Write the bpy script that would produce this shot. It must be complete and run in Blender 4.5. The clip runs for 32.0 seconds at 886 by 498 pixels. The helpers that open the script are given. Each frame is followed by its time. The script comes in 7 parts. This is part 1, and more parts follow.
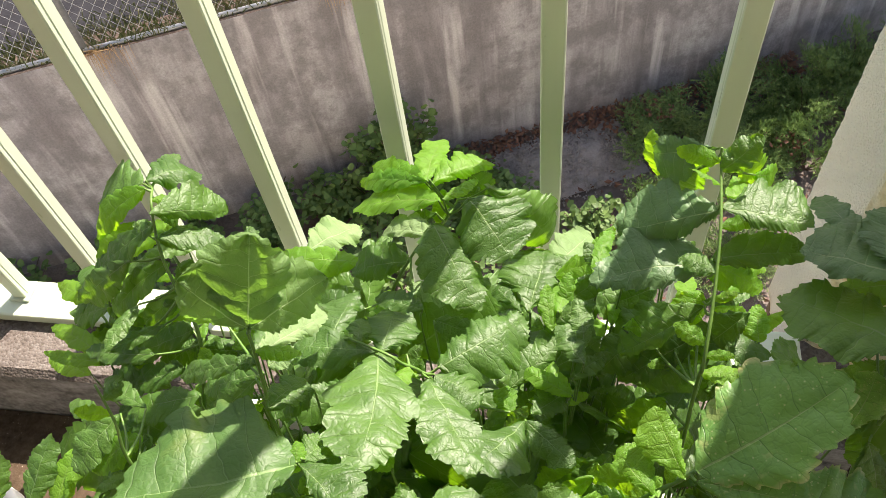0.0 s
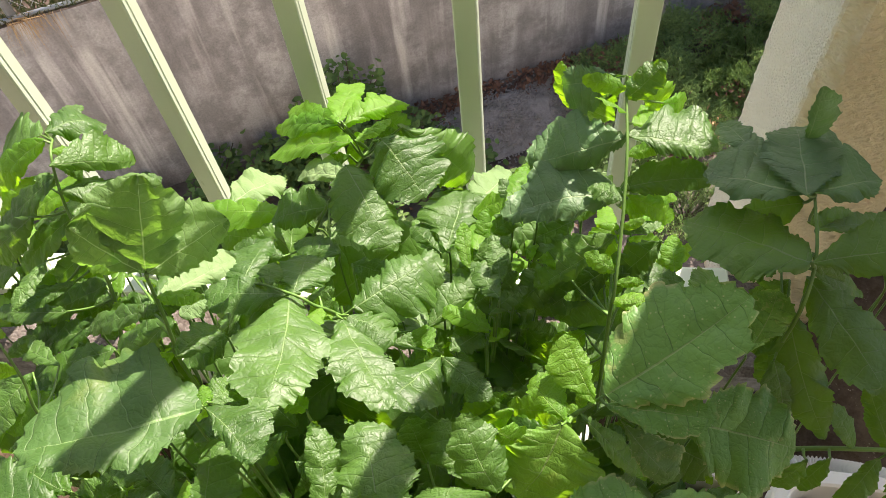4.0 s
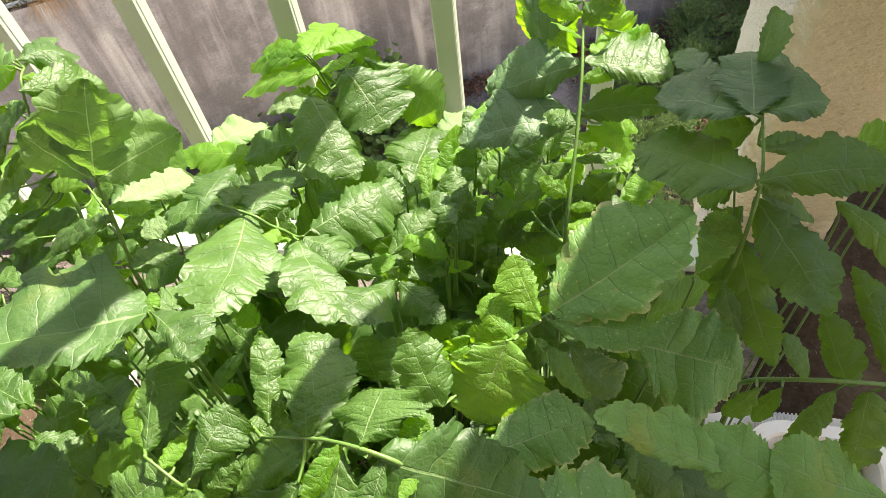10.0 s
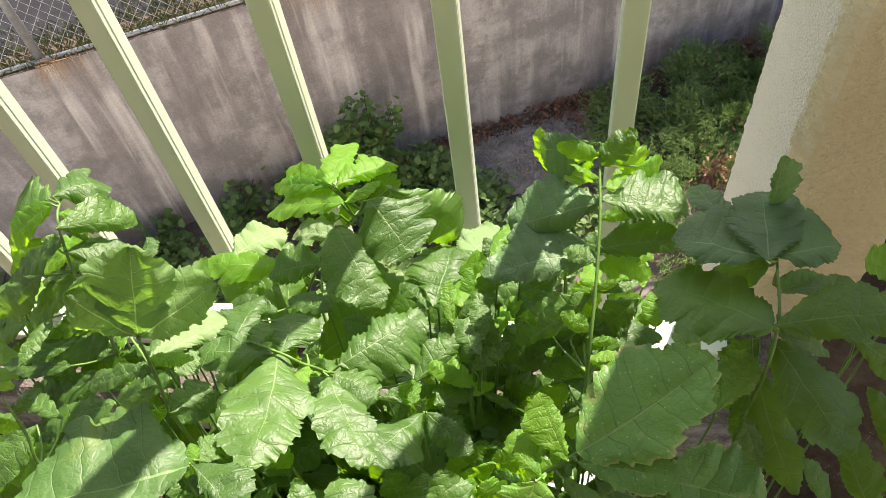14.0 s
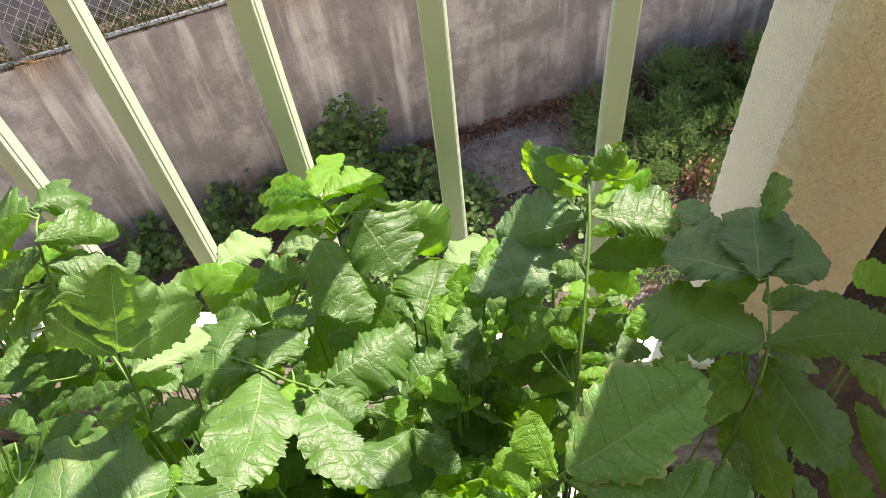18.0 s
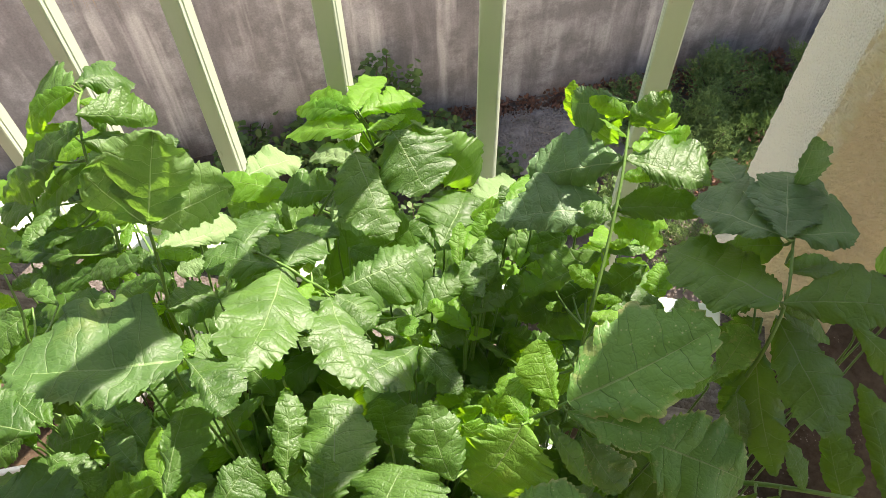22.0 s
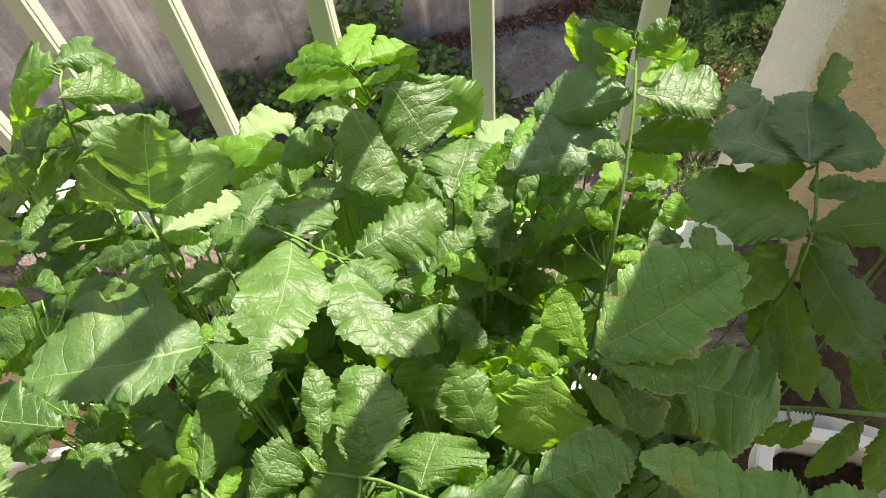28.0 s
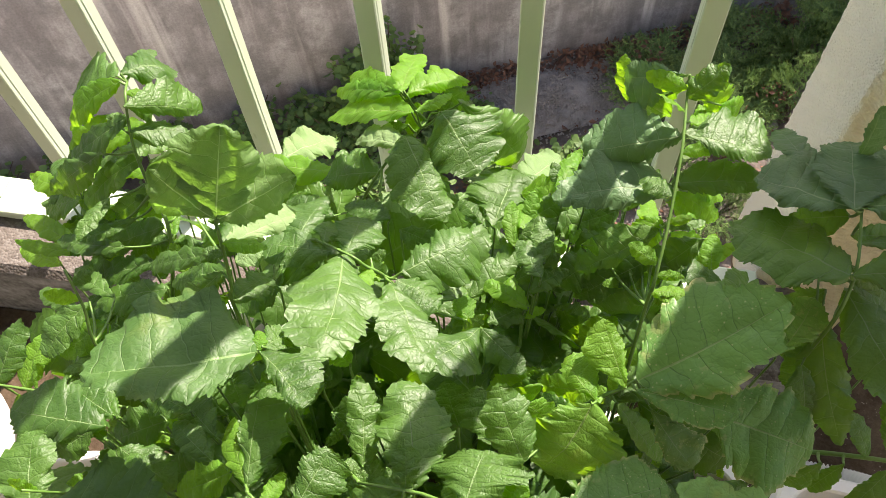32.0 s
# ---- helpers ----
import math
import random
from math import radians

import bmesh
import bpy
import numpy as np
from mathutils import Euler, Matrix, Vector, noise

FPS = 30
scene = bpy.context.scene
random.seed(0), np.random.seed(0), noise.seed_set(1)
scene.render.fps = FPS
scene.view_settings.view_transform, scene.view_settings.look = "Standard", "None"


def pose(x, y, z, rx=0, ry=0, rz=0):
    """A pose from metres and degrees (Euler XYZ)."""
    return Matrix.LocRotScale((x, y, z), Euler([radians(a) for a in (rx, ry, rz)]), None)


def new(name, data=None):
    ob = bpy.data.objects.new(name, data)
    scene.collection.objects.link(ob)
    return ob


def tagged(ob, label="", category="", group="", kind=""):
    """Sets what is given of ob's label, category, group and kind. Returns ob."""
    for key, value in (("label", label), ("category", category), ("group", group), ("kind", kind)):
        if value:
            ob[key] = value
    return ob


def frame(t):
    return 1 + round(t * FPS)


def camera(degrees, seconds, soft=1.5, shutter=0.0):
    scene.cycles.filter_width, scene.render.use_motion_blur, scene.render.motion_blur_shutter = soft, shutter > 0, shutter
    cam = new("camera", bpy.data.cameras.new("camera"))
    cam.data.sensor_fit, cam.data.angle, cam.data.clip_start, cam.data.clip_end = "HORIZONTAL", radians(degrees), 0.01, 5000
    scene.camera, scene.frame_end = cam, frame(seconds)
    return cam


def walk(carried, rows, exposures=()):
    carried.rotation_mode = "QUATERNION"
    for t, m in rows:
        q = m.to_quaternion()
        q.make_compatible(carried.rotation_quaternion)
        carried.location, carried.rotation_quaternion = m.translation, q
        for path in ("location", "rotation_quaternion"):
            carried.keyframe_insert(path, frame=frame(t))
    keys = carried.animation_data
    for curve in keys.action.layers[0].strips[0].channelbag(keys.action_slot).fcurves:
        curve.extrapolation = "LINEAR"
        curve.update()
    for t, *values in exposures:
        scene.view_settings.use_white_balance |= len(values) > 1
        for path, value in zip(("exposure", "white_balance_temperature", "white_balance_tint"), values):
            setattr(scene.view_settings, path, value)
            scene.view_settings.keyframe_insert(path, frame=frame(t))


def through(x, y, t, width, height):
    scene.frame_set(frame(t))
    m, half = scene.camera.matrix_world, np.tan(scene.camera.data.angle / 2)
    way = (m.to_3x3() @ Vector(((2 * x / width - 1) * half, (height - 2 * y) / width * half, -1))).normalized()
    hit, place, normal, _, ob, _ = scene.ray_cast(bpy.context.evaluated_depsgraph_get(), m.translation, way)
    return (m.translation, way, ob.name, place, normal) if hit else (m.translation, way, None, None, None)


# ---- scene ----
cam = camera(58.03, 32.0, 0.75)
# seconds, eye, then yaw, pitch and roll in degrees
ROWS = [
    (0.0, 0.0788, 0.0628, 1.1314, 15.29, -54.14, -9.28),
    (0.5, 0.0713, 0.0470, 1.1217, 12.47, -54.06, -5.49),
    (1.0, 0.0795, 0.0437, 1.1082, 12.36, -56.09, -5.12),
    (1.5, 0.0814, 0.0388, 1.1020, 10.55, -56.96, -2.86),
    (2.0, 0.0740, 0.0375, 1.1042, 10.11, -56.95, -2.36),
    (2.5, 0.0775, 0.0405, 1.1049, 10.42, -56.29, -3.33),
    (3.0, 0.0844, 0.0447, 1.1039, 10.61, -56.11, -4.71),
    (3.5, 0.0982, 0.0570, 1.1094, 10.87, -56.48, -6.88),
    (5.5, 0.1082, 0.0559, 1.1465, 10.92, -59.01, -8.92),
    (6.0, 0.0769, 0.0356, 1.1541, 11.78, -58.98, -5.77),
    (6.5, 0.0660, 0.0345, 1.1585, 11.72, -59.67, -4.61),
    (7.0, 0.0726, 0.0364, 1.1566, 12.28, -60.38, -6.98),
    (7.5, 0.0994, 0.0496, 1.1638, 13.67, -60.50, -11.36),
    (8.0, 0.1440, 0.0585, 1.1409, 11.47, -58.87, -10.38),
    (8.5, 0.1496, 0.0405, 1.1088, 10.78, -58.23, -9.30),
    (9.0, 0.1577, 0.0433, 1.0988, 10.60, -58.26, -9.02),
    (9.5, 0.1499, 0.0347, 1.0968, 11.46, -58.08, -8.57),
    (10.0, 0.1397, 0.0274, 1.1005, 13.38, -57.81, -9.28),
    (10.5, 0.1447, 0.0294, 1.1000, 13.81, -57.60, -9.47),
    (11.0, 0.1356, 0.0337, 1.1131, 12.93, -57.25, -7.68),
    (11.5, 0.1255, 0.0487, 1.1357, 11.85, -56.15, -7.69),
    (12.0, 0.1336, 0.0616, 1.1458, 11.24, -55.03, -8.81),
    (12.5, 0.1304, 0.0661, 1.1519, 11.90, -54.35, -9.65),
    (13.0, 0.1322, 0.0634, 1.1471, 12.32, -54.31, -9.84),
    (13.5, 0.1265, 0.0601, 1.1452, 12.70, -54.43, -9.73),
    (14.0, 0.1272, 0.0609, 1.1414, 12.65, -54.75, -9.65),
    (14.5, 0.1296, 0.0599, 1.1378, 12.09, -55.26, -9.34),
    (16.5, 0.1328, 0.0717, 1.1348, 10.20, -55.55, -8.60),
    (17.0, 0.1251, 0.0685, 1.1413, 9.83, -55.06, -7.44),
    (17.5, 0.1229, 0.0664, 1.1421, 10.26, -54.80, -7.50),
    (18.0, 0.1242, 0.0698, 1.1412, 10.62, -54.80, -7.93),
    (18.5, 0.1277, 0.0714, 1.1390, 10.78, -54.93, -8.58),
    (19.0, 0.1345, 0.0720, 1.1393, 11.00, -55.07, -9.41),
    (19.5, 0.1301, 0.0668, 1.1364, 11.46, -55.41, -9.41),
    (20.0, 0.1295, 0.0657, 1.1343, 11.68, -55.67, -9.30),
    (20.5, 0.1316, 0.0660, 1.1373, 11.25, -55.47, -7.72),
    (21.0, 0.1216, 0.0559, 1.1383, 11.61, -55.28, -4.84),
    (21.5, 0.1222, 0.0474, 1.1297, 12.18, -55.85, -2.52),
    (22.0, 0.1197, 0.0441, 1.1292, 12.66, -56.74, -1.69),
    (22.5, 0.1137, 0.0430, 1.1327, 13.69, -58.11, -2.35),
    (23.0, 0.1117, 0.0353, 1.1182, 13.23, -61.04, -0.52),
    (23.5, 0.1088, 0.0310, 1.1155, 13.81, -63.55, -0.57),
    (24.0, 0.1100, 0.0297, 1.1182, 13.65, -63.37, -0.30),
    (24.5, 0.1141, 0.0445, 1.1222, 11.18, -62.06, -0.67),
    (25.0, 0.1200, 0.0611, 1.1289, 10.69, -60.91, -2.51),
    (25.5, 0.1105, 0.0598, 1.1275, 11.18, -61.01, -3.55),
    (27.5, 0.1097, 0.0605, 1.1272, 12.49, -61.65, -7.00),
    (28.0, 0.1091, 0.0608, 1.1264, 13.34, -61.72, -7.64),
    (28.5, 0.1011, 0.0589, 1.1283, 13.73, -61.59, -7.44),
    (29.0, 0.1021, 0.0580, 1.1345, 13.97, -60.84, -7.77),
    (29.5, 0.1059, 0.0627, 1.1363, 13.31, -59.99, -7.56),
    (30.0, 0.1063, 0.0645, 1.1329, 12.80, -59.54, -6.75),
    (30.5, 0.1011, 0.0610, 1.1333, 12.47, -59.34, -5.87),
    (31.0, 0.1059, 0.0595, 1.1339, 12.45, -59.24, -6.11),
    (31.5, 0.1063, 0.0564, 1.1305, 12.70, -59.55, -5.48),
    (32.0, 0.0888, 0.0467, 1.1340, 13.61, -59.14, -4.42),
]
walk(cam, [(t, pose(x, y, z, 90 + pitch, 0, yaw) @ pose(0, 0, 0, 0, 0, roll)) for t, x, y, z, yaw, pitch, roll in ROWS], exposures=[(0.0, 1.81, 7070, 18), (6.0, 1.85, 7070, 18), (9.0, 2.17, 7070, 18), (13.0, 1.89, 7070, 18), (20.0, 1.88, 7070, 18), (23.0, 1.97, 7070, 18), (24.0, 2.01, 6470, 16), (25.0, 1.97, 6320, 14), (25.5, 1.95, 6370, 14), (27.5, 1.89, 7070, 18), (32.0, 1.86, 7070, 18)])
# ---- place ----
# ---------------------------------------------------------------- world and light
SUN_AZ, SUN_EL = 23.0, 47.0          # degrees from +y towards +x, and above the horizon
world = bpy.data.worlds.new("world")
scene.world = world
world.use_nodes = True
wn = world.node_tree
wn.nodes.clear()
sky = wn.nodes.new("ShaderNodeTexSky")
sky.sky_type, sky.sun_disc = "NISHITA", False
sky.sun_elevation, sky.sun_rotation = radians(SUN_EL), radians(SUN_AZ)
sky.air_density, sky.dust_density, sky.ozone_density = 1.6, 1.6, 1.6
bg = wn.nodes.new("ShaderNodeBackground")
bg.inputs["Strength"].default_value = 0.080
wout = wn.nodes.new("ShaderNodeOutputWorld")
wn.links.new(sky.outputs[0], bg.inputs["Color"])
wn.links.new(bg.outputs[0], wout.inputs["Surface"])
sun_data = bpy.data.lights.new("sun", "SUN")
sun_data.energy, sun_data.angle, sun_data.color = 5.0, radians(0.53), (1.0, 0.95, 0.87)
sun = new("sun", sun_data)
a, e = radians(SUN_AZ), radians(SUN_EL)
sun_way = Vector((math.sin(a) * math.cos(e), math.cos(a) * math.cos(e), math.sin(e)))
sun.rotation_euler = sun_way.to_track_quat("Z", "Y").to_euler()
sun.location = sun_way * 12


# ---------------------------------------------------------------- material helpers
class Mat:
    """A node material built up by short calls."""

    def __init__(self, name, rough=0.6, metal=0.0, spec=0.4):
        self.m = bpy.data.materials.new(name)
        self.m.use_nodes = True
        self.t = self.m.node_tree
        self.b = self.t.nodes["Principled BSDF"]
        self.out = self.t.nodes["Material Output"]
        self.b.inputs["Roughness"].default_value = rough
        self.b.inputs["Metallic"].default_value = metal
        self.b.inputs["Specular IOR Level"].default_value = spec

    def n(self, kind, **props):
        node = self.t.nodes.new("ShaderNode" + kind)
        if "data_type" in props:
            node.data_type = props["data_type"]
        if "operation" in props:
            node.operation = props["operation"]
        if "blend_type" in props:
            node.blend_type = props["blend_type"]
        if "vector" in props:
            node.operation = props["vector"]
        if "feature" in props:
            node.feature = props["feature"]
        return node

    def put(self, socket, value):
        if isinstance(value, bpy.types.NodeSocket):
            self.t.links.new(value, socket)
        else:
            socket.default_value = value

    def coords(self, scale=(1, 1, 1), space="Object", turn=(0, 0, 0)):
        tc = self.n("TexCoord")
        mp = self.n("Mapping")
        self.put(mp.inputs["Scale"], scale)
        self.put(mp.inputs["Rotation"], turn)
        self.put(mp.inputs["Vector"], tc.outputs[space])
        return mp.outputs[0]

    def noise(self, vec, scale, detail=4, rough=0.55, distort=0.0):
        nd = self.n("TexNoise")
        self.put(nd.inputs["Vector"], vec)
        nd.inputs["Scale"].default_value, nd.inputs["Detail"].default_value = scale, detail
        nd.inputs["Roughness"].default_value, nd.inputs["Distortion"].default_value = rough, distort
        return nd.outputs["Fac"]

    def n2(self, vec, scale):
        nd = self.n("TexNoise")
        self.put(nd.inputs["Vector"], vec)
        nd.inputs["Scale"].default_value = scale
        return nd.outputs["Color"]

    def cells(self, vec, scale, feature="F1", rand=1.0):
        vd = self.n("TexVoronoi", feature=feature)
        self.put(vd.inputs["Vector"], vec)
        vd.inputs["Scale"].default_value, vd.inputs["Randomness"].default_value = scale, rand
        return vd

    def ramp(self, fac, *stops):
        r = self.n("ValToRGB")
        els = r.color_ramp.elements
        while len(els) < len(stops):
            els.new(0.5)
        for el, (p, c) in zip(els, stops):
            el.position = p
            el.color = (*c, 1) if isinstance(c, tuple) else (c, c, c, 1)
        self.put(r.inputs["Fac"], fac)
        return r.outputs["Color"]

    def mix(self, fac, a, b, blend="MIX"):
        x = self.n("Mix", data_type="RGBA", blend_type=blend)
        self.put(x.inputs[0], fac)
        for k, v in ((6, a), (7, b)):
            self.put(x.inputs[k], (*v, 1) if isinstance(v, tuple) else v)
        return x.outputs[2]

    def math(self, op, a, b=None, c=None):
        x = self.n("Math", operation=op)
        for k, v in enumerate((a, b, c)):
            if v is not None:
                self.put(x.inputs[k], v)
        return x.outputs[0]

    def color(self, value):
        self.put(self.b.inputs["Base Color"], (*value, 1) if isinstance(value, tuple) else value)
        return self

    def rough(self, value):
        self.put(self.b.inputs["Roughness"], value)
        return self

    def bump(self, height, strength=0.3, dist=0.002, after=None):
        bp = self.n("Bump")
        bp.inputs["Strength"].default_value, bp.inputs["Distance"].default_value = strength, dist
        self.put(bp.inputs["Height"], height)
        if after is not None:
            self.put(bp.inputs["Normal"], after)
        self.put(self.b.inputs["Normal"], bp.outputs[0])
        return bp.outputs[0]


def leaf_material(name, dark, light, vein, through_colour, through=0.3, rough=0.45, spots=0.0, yellow=0.0, glow=0.6, crease_shade=None, spec=0.44):
    """A living leaf: midrib, side veins and a fine net from the blade's own coordinates, quilted between the veins, light passing through."""
    m = Mat(name, rough=rough, spec=spec)
    tc = m.n("TexCoord")
    sep = m.n("SeparateXYZ")
    m.put(sep.inputs[0], tc.outputs["UV"])
    q = m.math("MULTIPLY_ADD", sep.outputs[0], 2.0, -1.0)
    u = m.math("ABSOLUTE", q)
    s = sep.outputs[1]
    ob = m.n("ObjectInfo")
    seed = m.n("CombineXYZ")
    m.put(seed.inputs[2], m.math("MULTIPLY", ob.outputs["Random"], 40.0))
    flat = m.n("UVMap")
    flat.uv_map = "Flat"
    own = m.n("VectorMath", operation="ADD")
    m.put(own.inputs[0], flat.outputs[0])
    m.put(own.inputs[1], seed.outputs[0])
    big = m.noise(own.outputs[0], 3.2, 3)
    wob = m.noise(own.outputs[0], 4, 2)
    mid = m.ramp(m.math("DIVIDE", u, m.math("MULTIPLY_ADD", s, -0.024, 0.034)), (0.5, 1.0), (1.0, 0.0))
    # side veins leave the midrib slantwise towards the margin
    off = m.math("MULTIPLY", m.math("GREATER_THAN", q, 0.0), 0.45)
    lane = m.math("ADD", m.math("ADD", m.math("MULTIPLY", s, 5.6), off), m.math("ADD", m.math("MULTIPLY", wob, 0.75), m.math("MULTIPLY", m.math("POWER", u, 2.0), 0.4)))
    saw = m.math("ABSOLUTE", m.math("SUBTRACT", m.math("FRACT", lane), 0.5))
    side = m.ramp(m.math("SUBTRACT", saw, m.math("MULTIPLY_ADD", u, 0.016, 0.470)), (0.0, 0.0), (0.020, 1.0))
    # branches between the side veins, and a net of fine ones
    warp = m.n("VectorMath", operation="ADD")
    m.put(warp.inputs[0], own.outputs[0])
    m.put(warp.inputs[1], m.mix(0.10, (0, 0, 0), m.n2(own.outputs[0], 8)))
    net1 = m.cells(warp.outputs[0], 8.5, "DISTANCE_TO_EDGE").outputs["Distance"]
    net2 = m.cells(warp.outputs[0], 24, "DISTANCE_TO_EDGE").outputs["Distance"]
    coarse = m.ramp(net1, (0.0, 1.0), (0.035, 0.0))
    fine = m.ramp(net2, (0.0, 1.0), (0.09, 0.0))
    veins = m.math("MAXIMUM", m.math("MAXIMUM", mid, m.math("MULTIPLY", side, 0.55)), m.math("MAXIMUM", m.math("MULTIPLY", coarse, 0.22), m.math("MULTIPLY", fine, 0.07)))
    tone = m.math("ADD", m.math("MULTIPLY", big, 0.8), m.math("MULTIPLY", ob.outputs["Random"], 0.5))
    base = m.mix(m.ramp(tone, (0.35, 0.0), (0.95, 1.0)), dark, light)
    grain = m.noise(own.outputs[0], 60, 3, 0.7)
    base = m.mix(0.14, base, m.ramp(grain, (0.3, 0.33), (0.7, 0.66)), "OVERLAY")
    if yellow:
        patch = m.ramp(m.noise(own.outputs[0], 2.6, 4), (0.56, 0.0), (0.68, 1.0))
        base = m.mix(m.math("MULTIPLY", patch, yellow), base, (0.36, 0.32, 0.06))
    if spots:
        dots = m.ramp(m.cells(own.outputs[0], 26).outputs["Distance"], (0.06, 1.0), (0.20, 0.0))
        gate = m.ramp(m.noise(own.outputs[0], 5, 2), (0.42, 0.0), (0.52, 1.0))
        base = m.mix(m.math("MULTIPLY", m.math("MULTIPLY", dots, gate), spots), base, (0.42, 0.41, 0.20))
        edge = m.ramp(u, (0.90, 0.0), (1.0, 1.0))
        base = m.mix(m.math("MULTIPLY", m.math("MULTIPLY", edge, gate), spots), base, (0.36, 0.32, 0.15))
        patch = m.ramp(m.noise(own.outputs[0], 7, 3), (0.62, 0.0), (0.68, 1.0))
        base = m.mix(m.math("MULTIPLY", patch, 0.55 * spots), base, (0.30, 0.29, 0.12))
    if crease_shade:
        # shade in the creases, painted dark along side veins and net
        base = m.mix(m.math("MULTIPLY", m.math("MAXIMUM", side, m.math("MULTIPLY", coarse, 0.5)), 0.66), base, crease_shade)
        base = m.mix(m.math("MAXIMUM", mid, m.math("MULTIPLY", fine, 0.05)), base, vein)
    else:
        # painted shade: thin dark lines next to the side veins, where the relief dips
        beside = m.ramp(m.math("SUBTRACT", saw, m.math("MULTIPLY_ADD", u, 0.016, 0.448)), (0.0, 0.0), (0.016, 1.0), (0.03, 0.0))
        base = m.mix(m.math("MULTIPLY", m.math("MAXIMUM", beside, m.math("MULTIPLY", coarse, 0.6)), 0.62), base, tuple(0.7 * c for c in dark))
        base = m.mix(m.math("MAXIMUM", m.math("MAXIMUM", mid, m.math("MULTIPLY", side, 0.60)), m.math("MAXIMUM", m.math("MULTIPLY", coarse, 0.16), m.math("MULTIPLY", fine, 0.07))), base, vein)
    m.color(base)
    puff = m.math("ADD", m.math("MULTIPLY", m.math("MINIMUM", net1, 0.22), 1.5), m.math("MULTIPLY", m.math("MINIMUM", net2, 0.24), 0.75))
    groove = m.math("ADD", m.math("MULTIPLY", m.math("POWER", m.math("MULTIPLY", saw, 2.0), 5.0), 0.55), m.math("MULTIPLY", m.math("MAXIMUM", mid, side), 0.35))
    nrm = m.bump(m.math("SUBTRACT", m.math("ADD", puff, m.math("MULTIPLY", grain, 0.06)), groove), 0.60, 0.0009)
    m.rough(m.ramp(m.noise(own.outputs[0], 14, 3), (0.3, rough), (0.7, rough + 0.10)))
    tr = m.n("BsdfTranslucent")
    m.put(tr.inputs["Color"], m.mix(veins, through_colour, tuple(glow * c for c in through_colour)))
    m.put(tr.inputs["Normal"], nrm)
    mx = m.n("MixShader")
    mx.inputs[0].default_value = through
    m.put(mx.inputs[1], m.b.outputs[0])
    m.put(mx.inputs[2], tr.outputs[0])
    m.put(m.out.inputs["Surface"], mx.outputs[0])
    return m.m


def foliage_material(name, dark, light, through_colour, through=0.2):
    m = Mat(name, rough=0.55, spec=0.3)
    g = m.n("NewGeometry")
    m.color(m.mix(g.outputs["Random Per Island"], dark, light))
    tr = m.n("BsdfTranslucent")
    m.put(tr.inputs["Color"], (*through_colour, 1))
    mx = m.n("MixShader")
    mx.inputs[0].default_value = through
    m.put(mx.inputs[1], m.b.outputs[0])
    m.put(mx.inputs[2], tr.outputs[0])
    m.put(m.out.inputs["Surface"], mx.outputs[0])
    return m.m


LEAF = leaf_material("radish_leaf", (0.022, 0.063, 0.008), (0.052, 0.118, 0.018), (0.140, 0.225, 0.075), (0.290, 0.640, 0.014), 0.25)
LEAF_OLD = leaf_material("old_radish_leaf", (0.060, 0.154, 0.031), (0.106, 0.234, 0.054), (0.210, 0.300, 0.105), (0.250, 0.540, 0.025), 0.25, rough=0.42, spots=0.8, crease_shade=(0.024, 0.066, 0.014))
# darker copy of the leaf for shaded blades; their shade is in the colour
LEAF_SHADED = leaf_material("shaded_radish_leaf", (0.018, 0.055, 0.008), (0.042, 0.100, 0.020), (0.122, 0.208, 0.070), (0.220, 0.540, 0.020), 0.20, rough=0.48, yellow=0.12, spec=0.40)
# greyed copy of the leaf: sky sheen on these blades is put in the colour
LEAF_GREY = leaf_material("sky_sheen_radish_leaf", (0.044, 0.098, 0.034), (0.074, 0.146, 0.056), (0.170, 0.250, 0.110), (0.220, 0.540, 0.040), 0.16, rough=0.48, spec=0.44)
# brighter copy of the leaf; sun shining through is partly in its colour
LEAF_LIME = leaf_material("lime_radish_leaf", (0.050, 0.138, 0.012), (0.095, 0.205, 0.022), (0.230, 0.340, 0.090), (0.440, 0.840, 0.020), 0.42, spec=0.30)
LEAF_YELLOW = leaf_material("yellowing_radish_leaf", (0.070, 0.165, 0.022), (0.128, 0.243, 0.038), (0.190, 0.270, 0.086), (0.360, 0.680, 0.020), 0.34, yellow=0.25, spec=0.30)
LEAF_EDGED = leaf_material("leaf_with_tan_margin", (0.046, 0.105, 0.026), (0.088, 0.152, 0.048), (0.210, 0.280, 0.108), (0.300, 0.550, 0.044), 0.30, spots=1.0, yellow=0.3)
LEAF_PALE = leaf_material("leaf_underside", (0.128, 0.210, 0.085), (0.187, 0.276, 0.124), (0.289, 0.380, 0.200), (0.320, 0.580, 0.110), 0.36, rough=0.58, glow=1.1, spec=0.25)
# darker copy of the underside above; the upright leaf's shade is in its colour
LEAF_BACK = leaf_material("shaded_underside", (0.074, 0.140, 0.040), (0.112, 0.190, 0.064), (0.300, 0.390, 0.200), (0.290, 0.600, 0.060), 0.32, rough=0.6, glow=1.1, spec=0.25)
LEAF_MATTE = leaf_material("pale_matte_leaf", (0.105, 0.235, 0.062), (0.165, 0.315, 0.095), (0.235, 0.345, 0.150), (0.330, 0.600, 0.070), 0.28, rough=0.54, yellow=0.4, spec=0.25)


def stem_material():
    m = Mat("leaf_stalk", rough=0.45, spec=0.4)
    c = m.noise(m.coords((60, 60, 10)), 3, 3)
    m.color(m.mix(c, (0.060, 0.140, 0.022), (0.110, 0.200, 0.042)))
    m.bump(m.noise(m.coords((250, 250, 30)), 2, 2), 0.25, 0.001)
    return m.m


STALK = stem_material()


